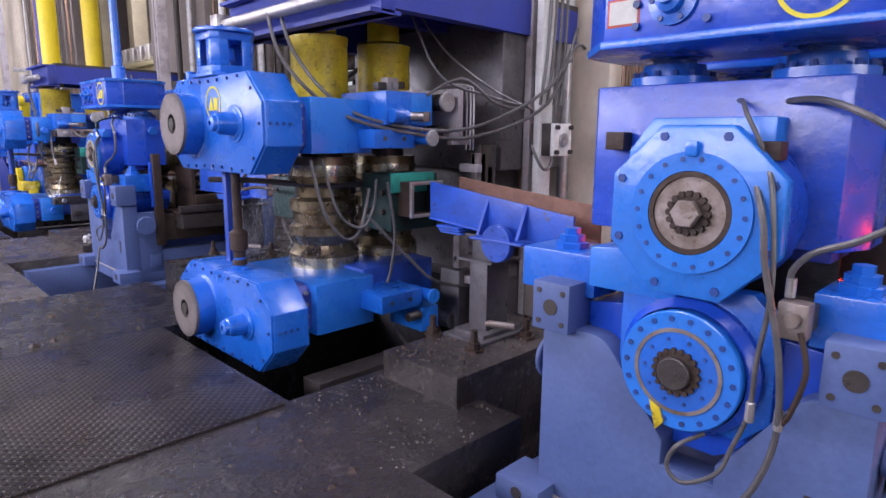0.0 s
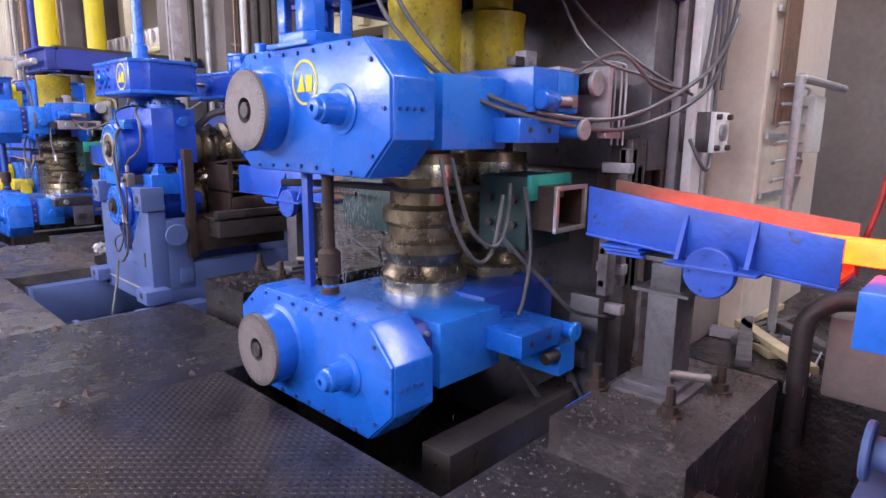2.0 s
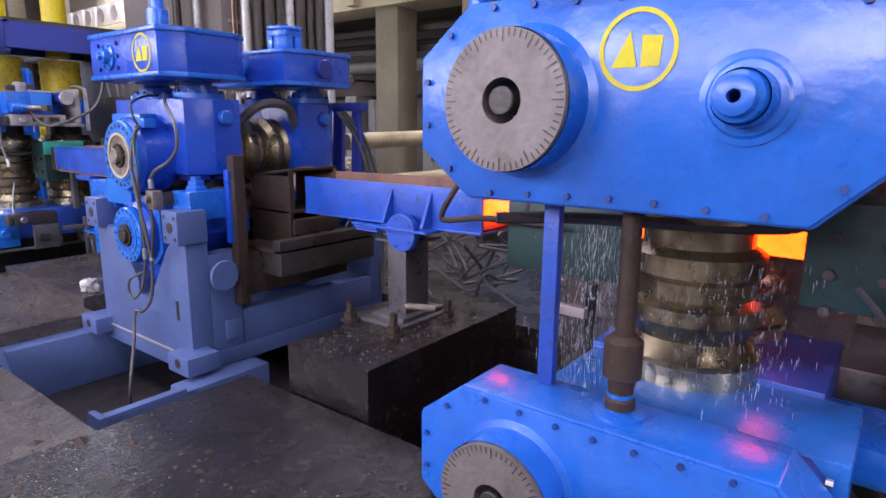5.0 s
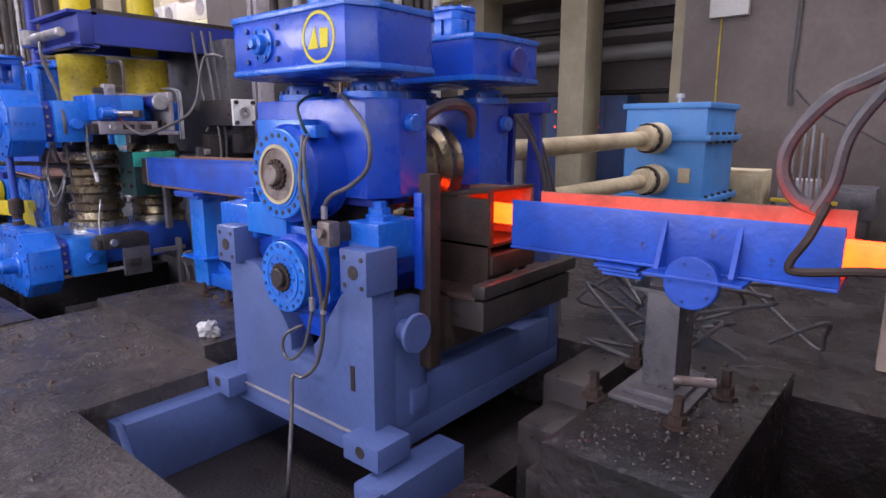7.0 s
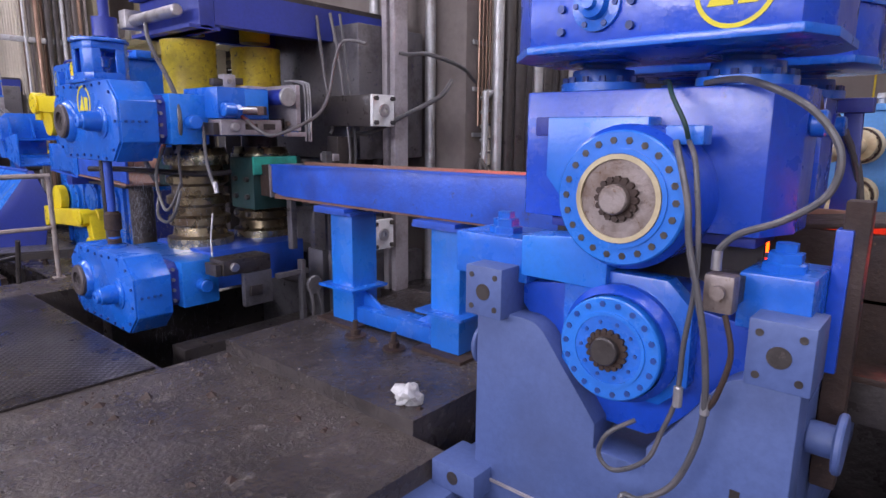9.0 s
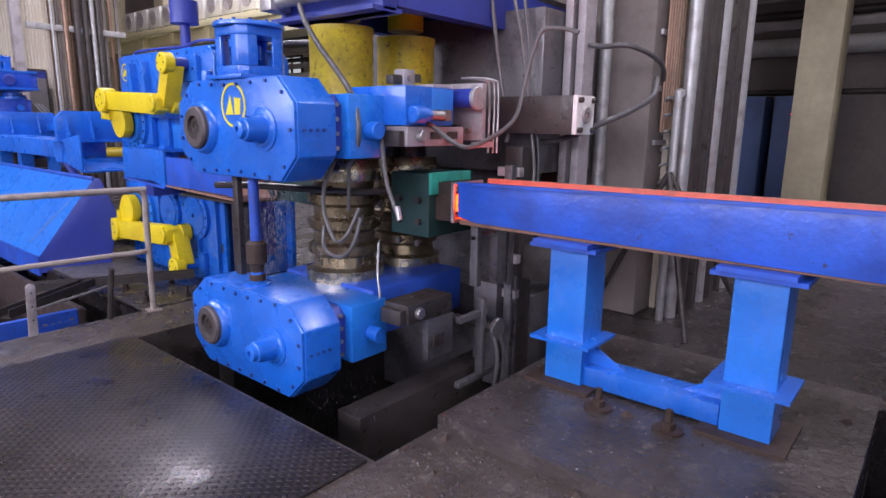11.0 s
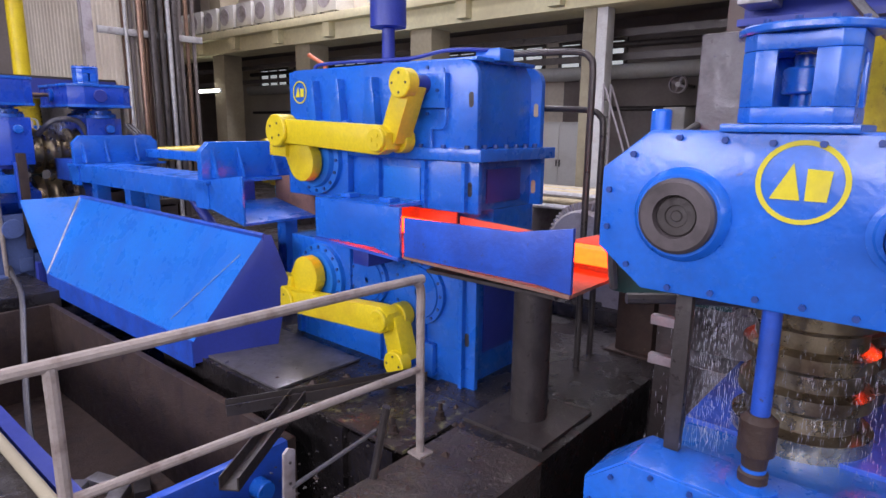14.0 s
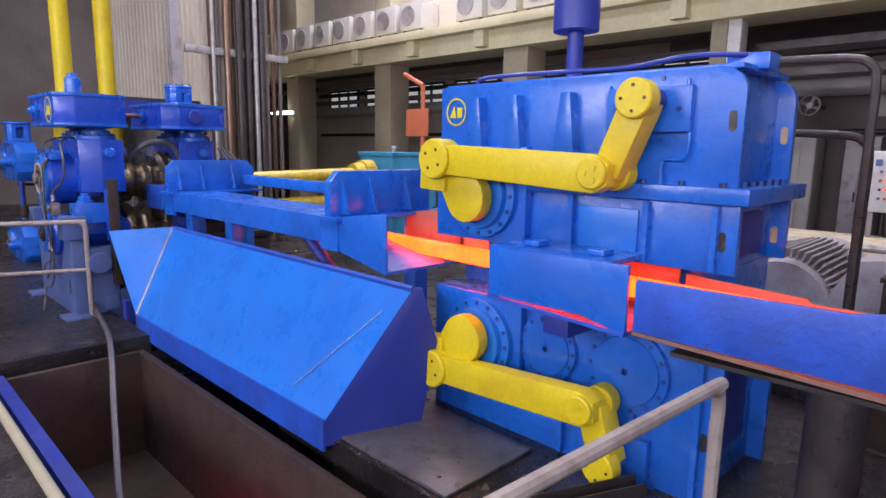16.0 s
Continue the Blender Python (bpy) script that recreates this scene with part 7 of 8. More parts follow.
hose([(3.35, 5.26, 1.85), (3.3, 5.6, 1.66), (3.3, 5.73, 1.59), (3.3, 5.85, 1.44), (3.3, 5.88, 1.3), (3.3, 5.82, 1.18), (3.3, 5.7, 1.13)], 0.03, HOSE, "thick black water hose looping behind the upright stand")
hose([(3.25, 5.4, 1.8), (3.2, 5.56, 1.6), (3.2, 5.65, 1.44), (3.2, 5.68, 1.26), (3.2, 5.73, 1.14)], 0.026, HOSE, "thick black water hose looping behind the upright stand")
hose([(2.95, 5.66, 1.2), (2.86, 5.69, 1.09), (2.85, 5.74, .99), (2.85, 5.7, .965), (2.85, 5.46, 1.0), (2.85, 5.1, 1.0)], 0.016, RUST, "bent brown spray pipe behind the upright stand", name="spray_pipe")
# a low block wall, a bent black main and timber scraps behind the first trough
structure("wall_low", B(4.12, 7.4, 3.3, 3.42, 0, .42, bevel=.015), WALL, "low rendered block wall")
structure("kerb", B(4.02, 4.3, 1.2, 2.46, 0, .46, bevel=.02), WALL, "rendered kerb beside the pit")
single("bent_main", tube(bmesh.new(), [(0, 0, -.3), (0, 0, .0), (0, 0, .38), (.02, -.05, .5), (.06, -.16, .56), (.1, -.4, .57)], .055, 14), DARK, "thick black water main bending over the kerb", "pipe", "", (3.94, 2.56, 0.0))
rnd = random.Random(17)
for k in range(10):
    L = rnd.uniform(.5, 1.1)
    o = single("timber_scrap", B(-L / 2, L / 2, -.045, .045, 0, .05, bevel=.006), CREAM if k % 3 == 0 else OILSTEEL, "wet timber scrap lying on the floor", "timber", "timber scraps", (4.6 + rnd.uniform(-.3, 1.0), 2.85 + rnd.uniform(-.3, .35), .002 + .05 * (k // 4)))
    o.rotation_euler = (0, 0, rnd.uniform(-.5, .9))
single("wall_cable", tube(bmesh.new(), [(0, 0, 0), (0, .01, 1.0), (0, 0, 2.2)], .012), YELLOW_OLD, "yellow cable hanging down the wall", "cable", "cables on the wall", (9.67, 8.05, 1.5))
single("wall_cable", tube(bmesh.new(), [(0, 0, 0), (-.02, .02, .4), (0, 0, .9), (0, 0, 2.0)], .03), HOSE, "thick black cable hanging down the wall", "cable", "cables on the wall", (9.66, 7.1, 1.75))
single("wall_cable", tube(bmesh.new(), [(0, 0, .55), (0, -.3, .25), (0, -.8, 0), (0, -1.3, -.3)], .012), HOSE, "thin cable sagging along the wall", "cable", "cables on the wall", (9.67, 7.05, 1.4))
single("wall_box", B(-.12, 0, -.25, .25, 0, .4, bevel=.01), CABINET, "pale switch box high on the wall", "box", "boxes on the wall", (9.69, 7.95, 2.95))
for k in range(8):
    single("steel_rod", rod(bmesh.new(), (0, 0, 0), (.02 * (k % 3), .05 - .012 * k, 1.25 + .04 * (k % 4)), .012, 8), PIPE if k % 2 else COPPER, "thin steel rod standing in a rack", "rod", "rods in the rack", (7.6, 6.3 + .05 * k, .12))
rk = thing("rod_rack", (7.6, 6.48, 0), "low steel rack holding upright rods", "rack")
part("rack_base", B(-.2, .2, -.3, .3, 0, .12, bevel=.008), DARK, rk)
part("rack_bar", B(-.06, -.03, -.3, .3, .7, .74, bevel=.004), YELLOW_OLD, rk)
for y in (-.29, .27):
    part("rack_post", B(-.06, -.03, y, y + .02, .12, .7), DARK, rk)
for k, (x, y, w, h, mt, lab) in enumerate(((8.8, 7.35, .5, .95, CREAM, "brown wooden box on the wall bench"), (8.9, 6.75, .4, .85, FRAMEGREY, "grey steel box on the wall bench"), (8.8, 6.2, .5, .8, OILSTEEL, "dark steel box on the wall bench"))):
    ob = thing("storage_box", (x, y, 0), lab, "box", "boxes by the wall")
    part("box_body", B(-w / 2, w / 2, -w / 2, w / 2, .45, h, bevel=.012), mt, ob)
    part("box_door", B(-w / 2 - .012, -w / 2, -w * .4, w * .4, .5, h - .05, bevel=.004), mt, ob)
    part("box_stand", B(-w * .4, w * .4, -w * .4, w * .4, 0, .45, bevel=.01), DARK, ob)
# pipe runs on the piers
for yf in (3.15, 10.65):
    y = yf - 0.05
    for k in range(7):
        x = 4.95 + 0.055 * k
        single("wall_pipe", tube(bmesh.new(), [(0, 0, 1.5), (0, 0, 2.5), (0, 0, 7.5)], 0.012), COPPER, "thin copper pipe clipped to the pier", "pipe", "pipes on the piers", (x, y, 0.0))
    for k in range(6):
        single("pipe_loop", tube(bmesh.new(), [(0, 0, 0), (0, -.04, .02), (.5, -.05, .02), (.56, -.04, -.04), (.56, 0, -.3)], 0.012), PIPE, "bent galvanised pipe on the pier", "pipe", "pipes on the piers", (5.0, y, 1.75 - 0.13 * k))
    single("pipe_header", tube(bmesh.new(), [(0, 0, 0), (0, 0, 1.65), (.03, 0, 1.78), (.2, 0, 1.8), (1.3, 0, 1.8)], 0.03, 10), PIPE, "white water header pipe before the pier", "pipe", "pipes on the piers", (4.86, y - 0.15, 0))
    for k in range(5):
        single("clip_bar", B(0, 0.5, -0.02, 0, -0.02, 0.02), PIPE, "pipe clip bar on the pier", "bracket", "brackets on the piers", (4.9, y + 0.04, 1.0 + 0.42 * k))
    single("junction_box", B(0, .3, -.16, 0, 0, .42, bevel=0.01), CABINET, "pale junction box on the pier", "box", "boxes on the piers", (5.5, y + 0.05, 1.3))
    for k in range(3):
        single("riser_pipe", cyl(bmesh.new(), "z", (0, 0, 0), 0, 9, 0.05, 14), DARK if k % 2 else PIPE, "tall riser pipe beside the pier face", "pipe", "pipes on the piers", (4.72 - 0.12 * k, yf + 0.35 + 0.25 * k, 0))
for k in range(9):
    single("cable_riser", cyl(bmesh.new(), "z", (0, 0, 0), 0, 9, 0.05 + 0.015 * (k % 3), 14), DARK if k % 4 else PIPE, "dark riser pipe before the middle pier", "pipe", "pipes on the piers", (5.0 + 0.165 * k, 10.42, 0))
# far pier with ribs, pipes and a dark cable bundle
for k in range(11):
    single("wall_rib", B(-.03, .03, -.05, 0, 0, 8.5, bevel=0.006), WALL if k % 3 else COPPER, "pale upright rib on the far pier", "rib", "ribs of the far pier", (4.86 + 0.13 * k, 23.3, 0))
for x, r, mt, lab in ((5.62, .06, DARK, "black"), (5.78, .05, DARK, "black"), (5.92, .045, PIPE, "grey"), (6.05, .06, DARK, "black"), (5.4, .05, COPPER, "reddish brown"), (5.15, .03, PIPE, "grey")):
    single("riser_pipe", cyl(bmesh.new(), "z", (0, 0, 0), 0, 9, r, 14), mt, "tall %s riser pipe before the far pier" % lab, "pipe", "pipes on the piers", (x - 0.3, 23.15, 0))
single("cable_tray", B(-.9, 1.0, -.03, .03, 0, .12, bevel=0.005), PIPE, "narrow cable tray across the far pier", "cable tray", "", (5.3, 23.22, 3.3))


# ---------------------------------------------------------------- drives and the hall behind
def drive(yc, x0, material, tube_material, label, thick=1.0):
    ob = thing("pinion_gearbox", (x0, yc, 0), label, "gearbox", "drives behind the stands")
    body = part("casing", B(0.0, 1.0, -.43, .43, 0.25, 1.68, bevel=0.02), material, ob)
    for z in (0.72, 1.36):
        part("joint_flange", B(-0.05, 1.05, -.49, .49, z - .03, z + .03, bevel=0.005), material, body)
        for k in range(5):
            part("flange_bolt", cyl(bmesh.new(), "z", (0.05 + 0.22 * k, -.46, z), -.06, .06, 0.02, 6), DARK, body)
    part("lid", B(-0.03, 1.03, -.46, .46, 1.66, 1.72, bevel=0.01), material, body)
    part("breather", lathe(bmesh.new(), [(1.72, .03), (1.78, .03), (1.785, .05), (1.83, .04)], "z", (.4, 0, 0), 12), PIPE, body)
    part("plinth", B(-0.1, 1.1, -.5, .5, 0, .25, bevel=0.01), CONCRETE, ob)
    part("oil_glass", B(-.02, 0, -.3, -.18, .9, 1.05), CREAM, body)
    for z, ze in ((1.36, 1.3), (0.93, 0.9)):
        sp = part("spindle", rod(bmesh.new(), (-0.25, 0.04, z), (-2.75, .12, ze), 0.075 * thick, 18), tube_material, ob, "sooty spindle tube")
        part("spindle_coupling", lathe(bmesh.new(), [(-.48, .08 * thick), (-.46, .1 * thick + .025), (-.3, .13 * thick), (-.29, .155 * thick), (-.1, .16 * thick), (-.08, .13), (0.0, .13)], "x", (0, 0.04, z), 26), tube_material, sp)
        part("coupling_ring", bolts(lathe(bmesh.new(), [(-.36, .135), (-.36, .15), (-.31, .15), (-.31, .135)], "x", (0, 0.04, z), 26, False), "x", (-.36, 0.04, z), .14, 12, .014, .015), RUST, sp)
    return ob


drive(7.72, 6.9, DRIVEBLUE, CREAM, "light blue pinion gearbox with cream spindles")
drive(21.0, 6.6, MINT, YELLOW_OLD, "teal pinion gearbox with yellowed spindles", 1.45)
drive(1.2, 6.9, DRIVEBLUE, CREAM, "light blue pinion gearbox with cream spindles")


def motor(at, label):
    ob = thing("finned_motor", at, label, "motor", "motors of the hall")
    bm = cyl(bmesh.new(), "x", (0, 0, .55), -.6, .6, .33, 30, .02)
    part("stator", bm, FRAMEGREY, ob)
    for k in range(22):
        a = radians(15 + 150 * k / 21)
        c, s = math.cos(a), math.sin(a)
        b = bmesh.new()
        vs = [b.verts.new((x, r * c + w * s, .55 + r * s - w * c)) for x in (-.5, .5) for r in (.32, .4) for w in (-.008, .008)]
        for q in ((0, 1, 3, 2), (4, 6, 7, 5), (0, 4, 5, 1), (2, 3, 7, 6), (0, 2, 6, 4), (1, 5, 7, 3)):
            b.faces.new([vs[i] for i in q])
        part("fin", b, FRAMEGREY, ob)
    part("fan_cowl", cyl(bmesh.new(), "x", (0, 0, .55), .6, .85, .37, 30, .03), FRAMEGREY, ob)
    for x in (-.4, .4):
        part("foot", B(x - .12, x + .12, -.35, .35, 0, .25, bevel=0.02), FRAMEGREY, ob)
    return ob


motor((5.75, 14.3, 0.13), "grey finned motor behind the shear")
single("motor_plinth", B(-.75, .8, -.5, .5, 0, .13, bevel=0.01), CONCRETE, "dirty concrete plinth under the motor", "plinth", "", (5.75, 14.3, 0))
single("sloping_guard", prism(bmesh.new(), [(-.3, 0), (.35, 0), (.35, .95), (.24, 1.12), (-.12, 1.06), (-.3, .7)], "x", -.22, .22, 0.008), FRAMEGREY, "grey sloping sheet guard before the motor", "guard", "", (5.35, 13.72, 0)).rotation_euler = (0, 0, math.pi)
bo = thing("steel_bollard", (4.62, 13.42, 0), "rusty brown square bollard behind the shear", "bollard")
part("shaft", B(-.15, .15, -.15, .15, .02, 1.05, bevel=.012), RUST, bo)
part("cap_plate", B(-.165, .165, -.165, .165, 1.05, 1.08, bevel=.006), RUST, bo)
part("base_plate", B(-.21, .21, -.21, .21, 0, .02, bevel=.004), RUST, bo)

motor((6.8, 12.6, 0.0), "grey finned motor on the hall floor")
cab = thing("control_panel", (9.2, 14.26, 0), "white control panel box with lit buttons on legs", "control panel")
part("panel_box", B(0, .22, -.26, .27, 1.1, 1.85, bevel=0.015), WHITE, cab)
part("panel_door", B(-.012, 0, -.245, .255, 1.115, 1.835, bevel=0.004), WHITE, cab)
for yy in (-.2, .21):
    part("panel_leg", B(.06, .12, yy - .025, yy + .025, 0, 1.1), FRAMEGREY, cab)
for k in range(5):
    part("panel_cable", rod(bmesh.new(), (.16, -.1 + .05 * k, 1.08), (.16 + .03 * k, -.16 + .07 * k, 0), .012, 8), HOSE, cab)
part("display", B(-.03, -.012, .14, .21, 1.67, 1.75, bevel=0.004), SLATE, cab)
part("yellow_label", B(-.016, -.012, -.19, -.11, 1.66, 1.76), YELLOW, cab)
for k, (yy, mt) in enumerate(((.08, RED_LED), (.03, ORANGE), (-.02, WHITE))):
    part("indicator", cyl(bmesh.new(), "x", (-.012, yy, 1.75), -.02, 0, .016, 12), mt, cab)
for r, z in enumerate((1.6, 1.49, 1.38, 1.27)):
    for k in range(5):
        part("button", cyl(bmesh.new(), "x", (-.012, .14 - .065 * k, z), -.022, 0, .017, 12), RED_LED if (r, k) in ((0, 1), (1, 1), (1, 2), (1, 3), (2, 1)) else (SLATE, ORANGE, DARK)[(r + k) % 3], cab)
random.seed(3)
for k, (y, w, h, mt, lab) in enumerate(((10.9, .9, 2.1, SLATE, "slate blue control cabinet with red lights"), (11.9, .8, 2.1, SLATE, "slate blue control cabinet with red lights"), (13.2, .7, 1.2, CABINET, "pale grey cabinet under the gallery"), (15.18, .5, 2.1, FRAMEGREY, "dark grey cabinet under the gallery"), (16.08, .44, 2.2, CABINET, "pale grey cabinet under the gallery"), (18.6, 1.1, 1.9, CABINET, "pale grey cabinet under the gallery"), (22.4, 1.0, 2.0, FRAMEGREY, "dark grey cabinet under the gallery"), (23.6, 1.0, 2.0, FRAMEGREY, "dark grey cabinet under the gallery"), (26.2, 1.2, 1.9, CABINET, "pale grey cabinet under the gallery"), (8.4, .8, 2.2, MINT, "teal cabinet under the gallery"), (5.6, .9, 2.0, CABINET, "pale grey cabinet under the gallery"))):
    ob = thing("electric_cabinet", (12.2, y, 0), lab, "cabinet", "cabinets under the gallery")
    part("cabinet_body", B(0, .6, -w / 2, w / 2, 0.08, h, bevel=0.015), mt, ob)
    for s in (-1, 1):
        part("cabinet_door", B(-.02, 0, s * w / 4 - w / 4 + .012, s * w / 4 + w / 4 - .012, .12, h - .05, bevel=0.004), mt, ob)
        part("door_handle", B(-.05, -.02, s * .04 - .012, s * .04 + .012, h * .48, h * .56), DARK, ob)
    part("cabinet_plinth", B(.02, .58, -w / 2 + .02, w / 2 - .02, 0, .08), DARK, ob)
    if mt is SLATE:
        for z in (h - .3, h - .62):
            part("indicator", cyl(bmesh.new(), "x", (-.02, .15, z), -.015, 0, .02, 12), RED_LED, ob)
# air-conditioner units along the gallery
def cooler():
    ob = thing("air_conditioner", (9.95, 16.5, 4.36), "pale boxy air-conditioner unit on the gallery beam", "air conditioner", "air conditioners on the gallery")
    part("unit_case", B(-.3, .25, -.36, .36, 0.06, .66, bevel=0.02), CABINET, ob)
    part("fan_grille", ring(bmesh.new(), "x", (-.3, .08, .36), -.02, 0, .22, .18, 28), FRAMEGREY, ob)
    part("fan_hub", cyl(bmesh.new(), "x", (-.3, .08, .36), -.012, 0, .18, 24), FRAMEGREY, ob)
    for y in (-.28, .28):
        part("unit_foot", B(-.25, .2, y - .03, y + .03, 0, .06), DARK, ob)
    return ob


c0 = cooler()
for k in range(1, 17):
    if k != 7:
        copy_thing(c0, pose(9.95, 16.5 + 0.88 * k, 4.36))
# cable ladders under the gallery and in front of it
for z in (3.4, 3.0):
    single("cable_ladder", B(-.01, .03, 0, 44, -.06, .06), DARK, "dark cable ladder fixed behind the columns", "cable ladder", "cable ladders", (10.35, -12, z))
for z, r in ((3.55, .07), (2.98, .16), (2.2, .05)):
    single("gallery_pipe", cyl(bmesh.new(), "y", (0, 0, 0), 0, 44, r, 14), CABINET if r > .08 else DARK, "long pipe along the wall under the gallery", "pipe", "pipes under the gallery", (13.0 - r, -12, z))
fan = thing("wall_fan", (12.1, 16.0, 2.62), "round grey wall fan above the cabinets", "fan")
part("fan_guard", ring(bmesh.new(), "x", (0, 0, 0), -.06, .04, .17, .15, 28), FRAMEGREY, fan)
part("fan_hub", cyl(bmesh.new(), "x", (0, 0, 0), -.05, .06, .05, 16, .006), WHITE, fan)
for k in range(4):
    c, sn = math.cos(k * math.pi / 2 + .4), math.sin(k * math.pi / 2 + .4)
    part("fan_blade", rod(bmesh.new(), (0, .05 * c, .05 * sn), (.01, .145 * c, .145 * sn), .03, 6), FRAMEGREY, fan)
part("fan_bracket", B(.04, .9, -.03, .03, -.03, .03), DARK, fan)
single("wall_board", B(0, .03, -.29, .29, -.22, .22, bevel=.006), CABINET, "pale grey board on the wall under the gallery", "board", "", (12.96, 15.0, 2.68))
lamp = thing("wall_lamp", (9.7, 29.2, 2.75), "lit fluorescent lamp on a column", "lamp")
part("lamp_tray", B(0, .05, -.6, .6, -.06, .06, bevel=0.01), WHITE, lamp)
part("lamp_tube", cyl(bmesh.new(), "y", (-.03, 0, 0), -.56, .56, .035, 12), LAMP, lamp)
# floor clutter behind the line
for k in range(30):
    single("stacked_pipe", tube(bmesh.new(), [(0, -2.4, .05), (0, 0, .05), (0.02, 2.4, .05)], .045), CREAM if k % 4 else PIPE, "long pale pipe stacked on the hall floor", "pipe", "stacked pipes", (8.35 + .105 * (k % 10) + .05 * (k // 10), 15.3 + 0.16 * (k * 7 % 5), .5 + .095 * (k // 10)))
for y in (13.7, 16.9):
    single("pipe_trestle", B(-.7, .7, -.1, .1, 0, .5, bevel=0.01), FRAMEGREY, "low steel trestle under the stacked pipes", "trestle", "trestles", (8.9, y, 0))
for k, (x, y, s, mt, lab) in enumerate(((9.0, 7.6, .5, CREAM, "wooden crate on the hall floor"), (8.6, 9.4, .6, FRAMEGREY, "grey steel box on the hall floor"), (9.2, 10.6, .5, RUST, "brown wooden crate on the hall floor"), (9.0, 5.2, .7, CABINET, "pale steel box on the hall floor"), (9.2, 18.4, .6, FRAMEGREY, "grey steel box on the hall floor"), (8.4, 20.2, .7, CABINET, "pale steel box on the hall floor"))):
    ob = thing("crate", (x, y, 0), lab, "crate", "crates on the hall floor")
    part("crate_body", B(-s / 2, s / 2, -s / 2, s / 2, .05, s, bevel=0.01), mt, ob)
    for z in (.08, s * .5, s - .08):
        part("batten", B(-s / 2 - .02, -s / 2, -s / 2 - .01, s / 2 + .01, z - .04, z + .04), mt, ob)
sg = thing("signal_post", (6.75, 20.02, 0), "orange painted sign post with a square board", "sign")
part("post", rod(bmesh.new(), (0, 0, 0), (0, 0, 2.76), .035, 10), ORANGE, sg)
part("board", B(-.055, -.035, -.17, .33, 1.98, 2.4, bevel=0.005), ORANGE, sg)
part("arm", rod(bmesh.new(), (0, 0, 2.76), (0, .44, 2.96), .035, 10), ORANGE, sg)
# steel guard rails and lamp post behind the shear
for x, y, h in ((3.95, 13.64, 2.3), (4.24, 13.68, 1.91)):
    single("pipe_rail", tube(bmesh.new(), [(0, 0, 0), (0, 0, h - .6), (0, 0, h - .14), (0, .03, h - .04), (0, .12, h), (0, .4, h + .015), (0, .75, h + .02)], .024, 10), DARK, "dark bent pipe rail behind the shear", "pipe", "pipe rails", (x, y, 0))
# stepladder beside the whitewashed column
sl = thing("stepladder", (9.55, 16.2, 0), "grey steel stepladder leaning by a whitewashed column", "ladder")
for q in (0.0, 0.26):
    part("stile", rod(bmesh.new(), (q, 0.06, 0), (q, 0.1, 2.5), .02, 8), FRAMEGREY, sl)
    part("strut", rod(bmesh.new(), (q, -0.85, 0), (q, 0.08, 2.46), .018, 8), FRAMEGREY, sl)
for k in range(8):
    part("rung", rod(bmesh.new(), (0, 0.065 + .005 * k, .28 * (k + 1)), (0.26, 0.065 + .005 * k, .28 * (k + 1)), .014, 6), FRAMEGREY, sl)
# ladder trestle by the second pier, scraps, rag
for p, q in (((0, 0, 0), (.35, .35, 1.2)), ((.62, -.3, 0), (.35, .35, 1.2)), ((.3, .9, 0), (.35, .35, 1.2))):
    single("tripod_leg", rod(bmesh.new(), p, q, .022, 8), DARK, "dark tripod leg by the pier", "tripod", "tripod legs", (4.45, 10.1, 0))
rb = bmesh.new()
bmesh.ops.create_icosphere(rb, subdivisions=3, radius=.065)
for v in rb.verts:
    v.co = Vector((v.co.x, v.co.y * 1.1, v.co.z * .9)) * (1 + .75 * noise.noise(v.co * 22) + .3 * noise.noise(v.co * 60))
    v.co.z = max(v.co.z, -.05)
single("rag", rb, RAG, "crumpled white rag on the concrete edge", "rag", "", (2.41, 9.05, .13))
for k in range(8):
    bm = prism(bmesh.new(), [(-.05, 0), (.05, 0), (.05, .06), (.04, .06), (.04, .01), (-.04, .01), (-.04, .06), (-.05, .06)], "y", -.4, .4)
    o = single("scrap_section", bm, DARK if k % 2 else FRAMEGREY, "scrap steel section lying on wet concrete", "steel section", "scrap sections", (4.3 + .22 * (k % 4), 2.0 + .3 * (k // 2), .005))
    o.rotation_euler = (0, 0, .5 + .3 * (k % 3) + k)
for x, y, w, h, d in ((3.3, 6.95, .34, .36, .3), (2.98, 6.72, .3, .3, .34), (3.6, 7.0, .3, .5, .3)):
    single("rail_block", B(-w, w, -.14, .14, -1.1, h - .42, bevel=0.02), DARK, "oily black steel block beside the cradle", "steel block", "blocks in the pit", (x, y - .15, 0))
for x in (2.7, 3.3):
    single("pit_pipe", cyl(bmesh.new(), "x", (0, 0, 0), -1.2, 1.2, .06, 16), DARK, "black pipe along the pit wall", "pipe", "pit pipes", (x, 9.05, -.35))
# upright conduit bundles on the second pier's line wall
for k in range(9):
    single("conduit", B(-.03, .03, -.03, .03, 0, .9, bevel=0.004), PIPE, "short grey conduit by the cable pit", "conduit", "conduits by the cable pit", (5.0 + .1 * k, 5.2 + .03 * (k % 3), 0))


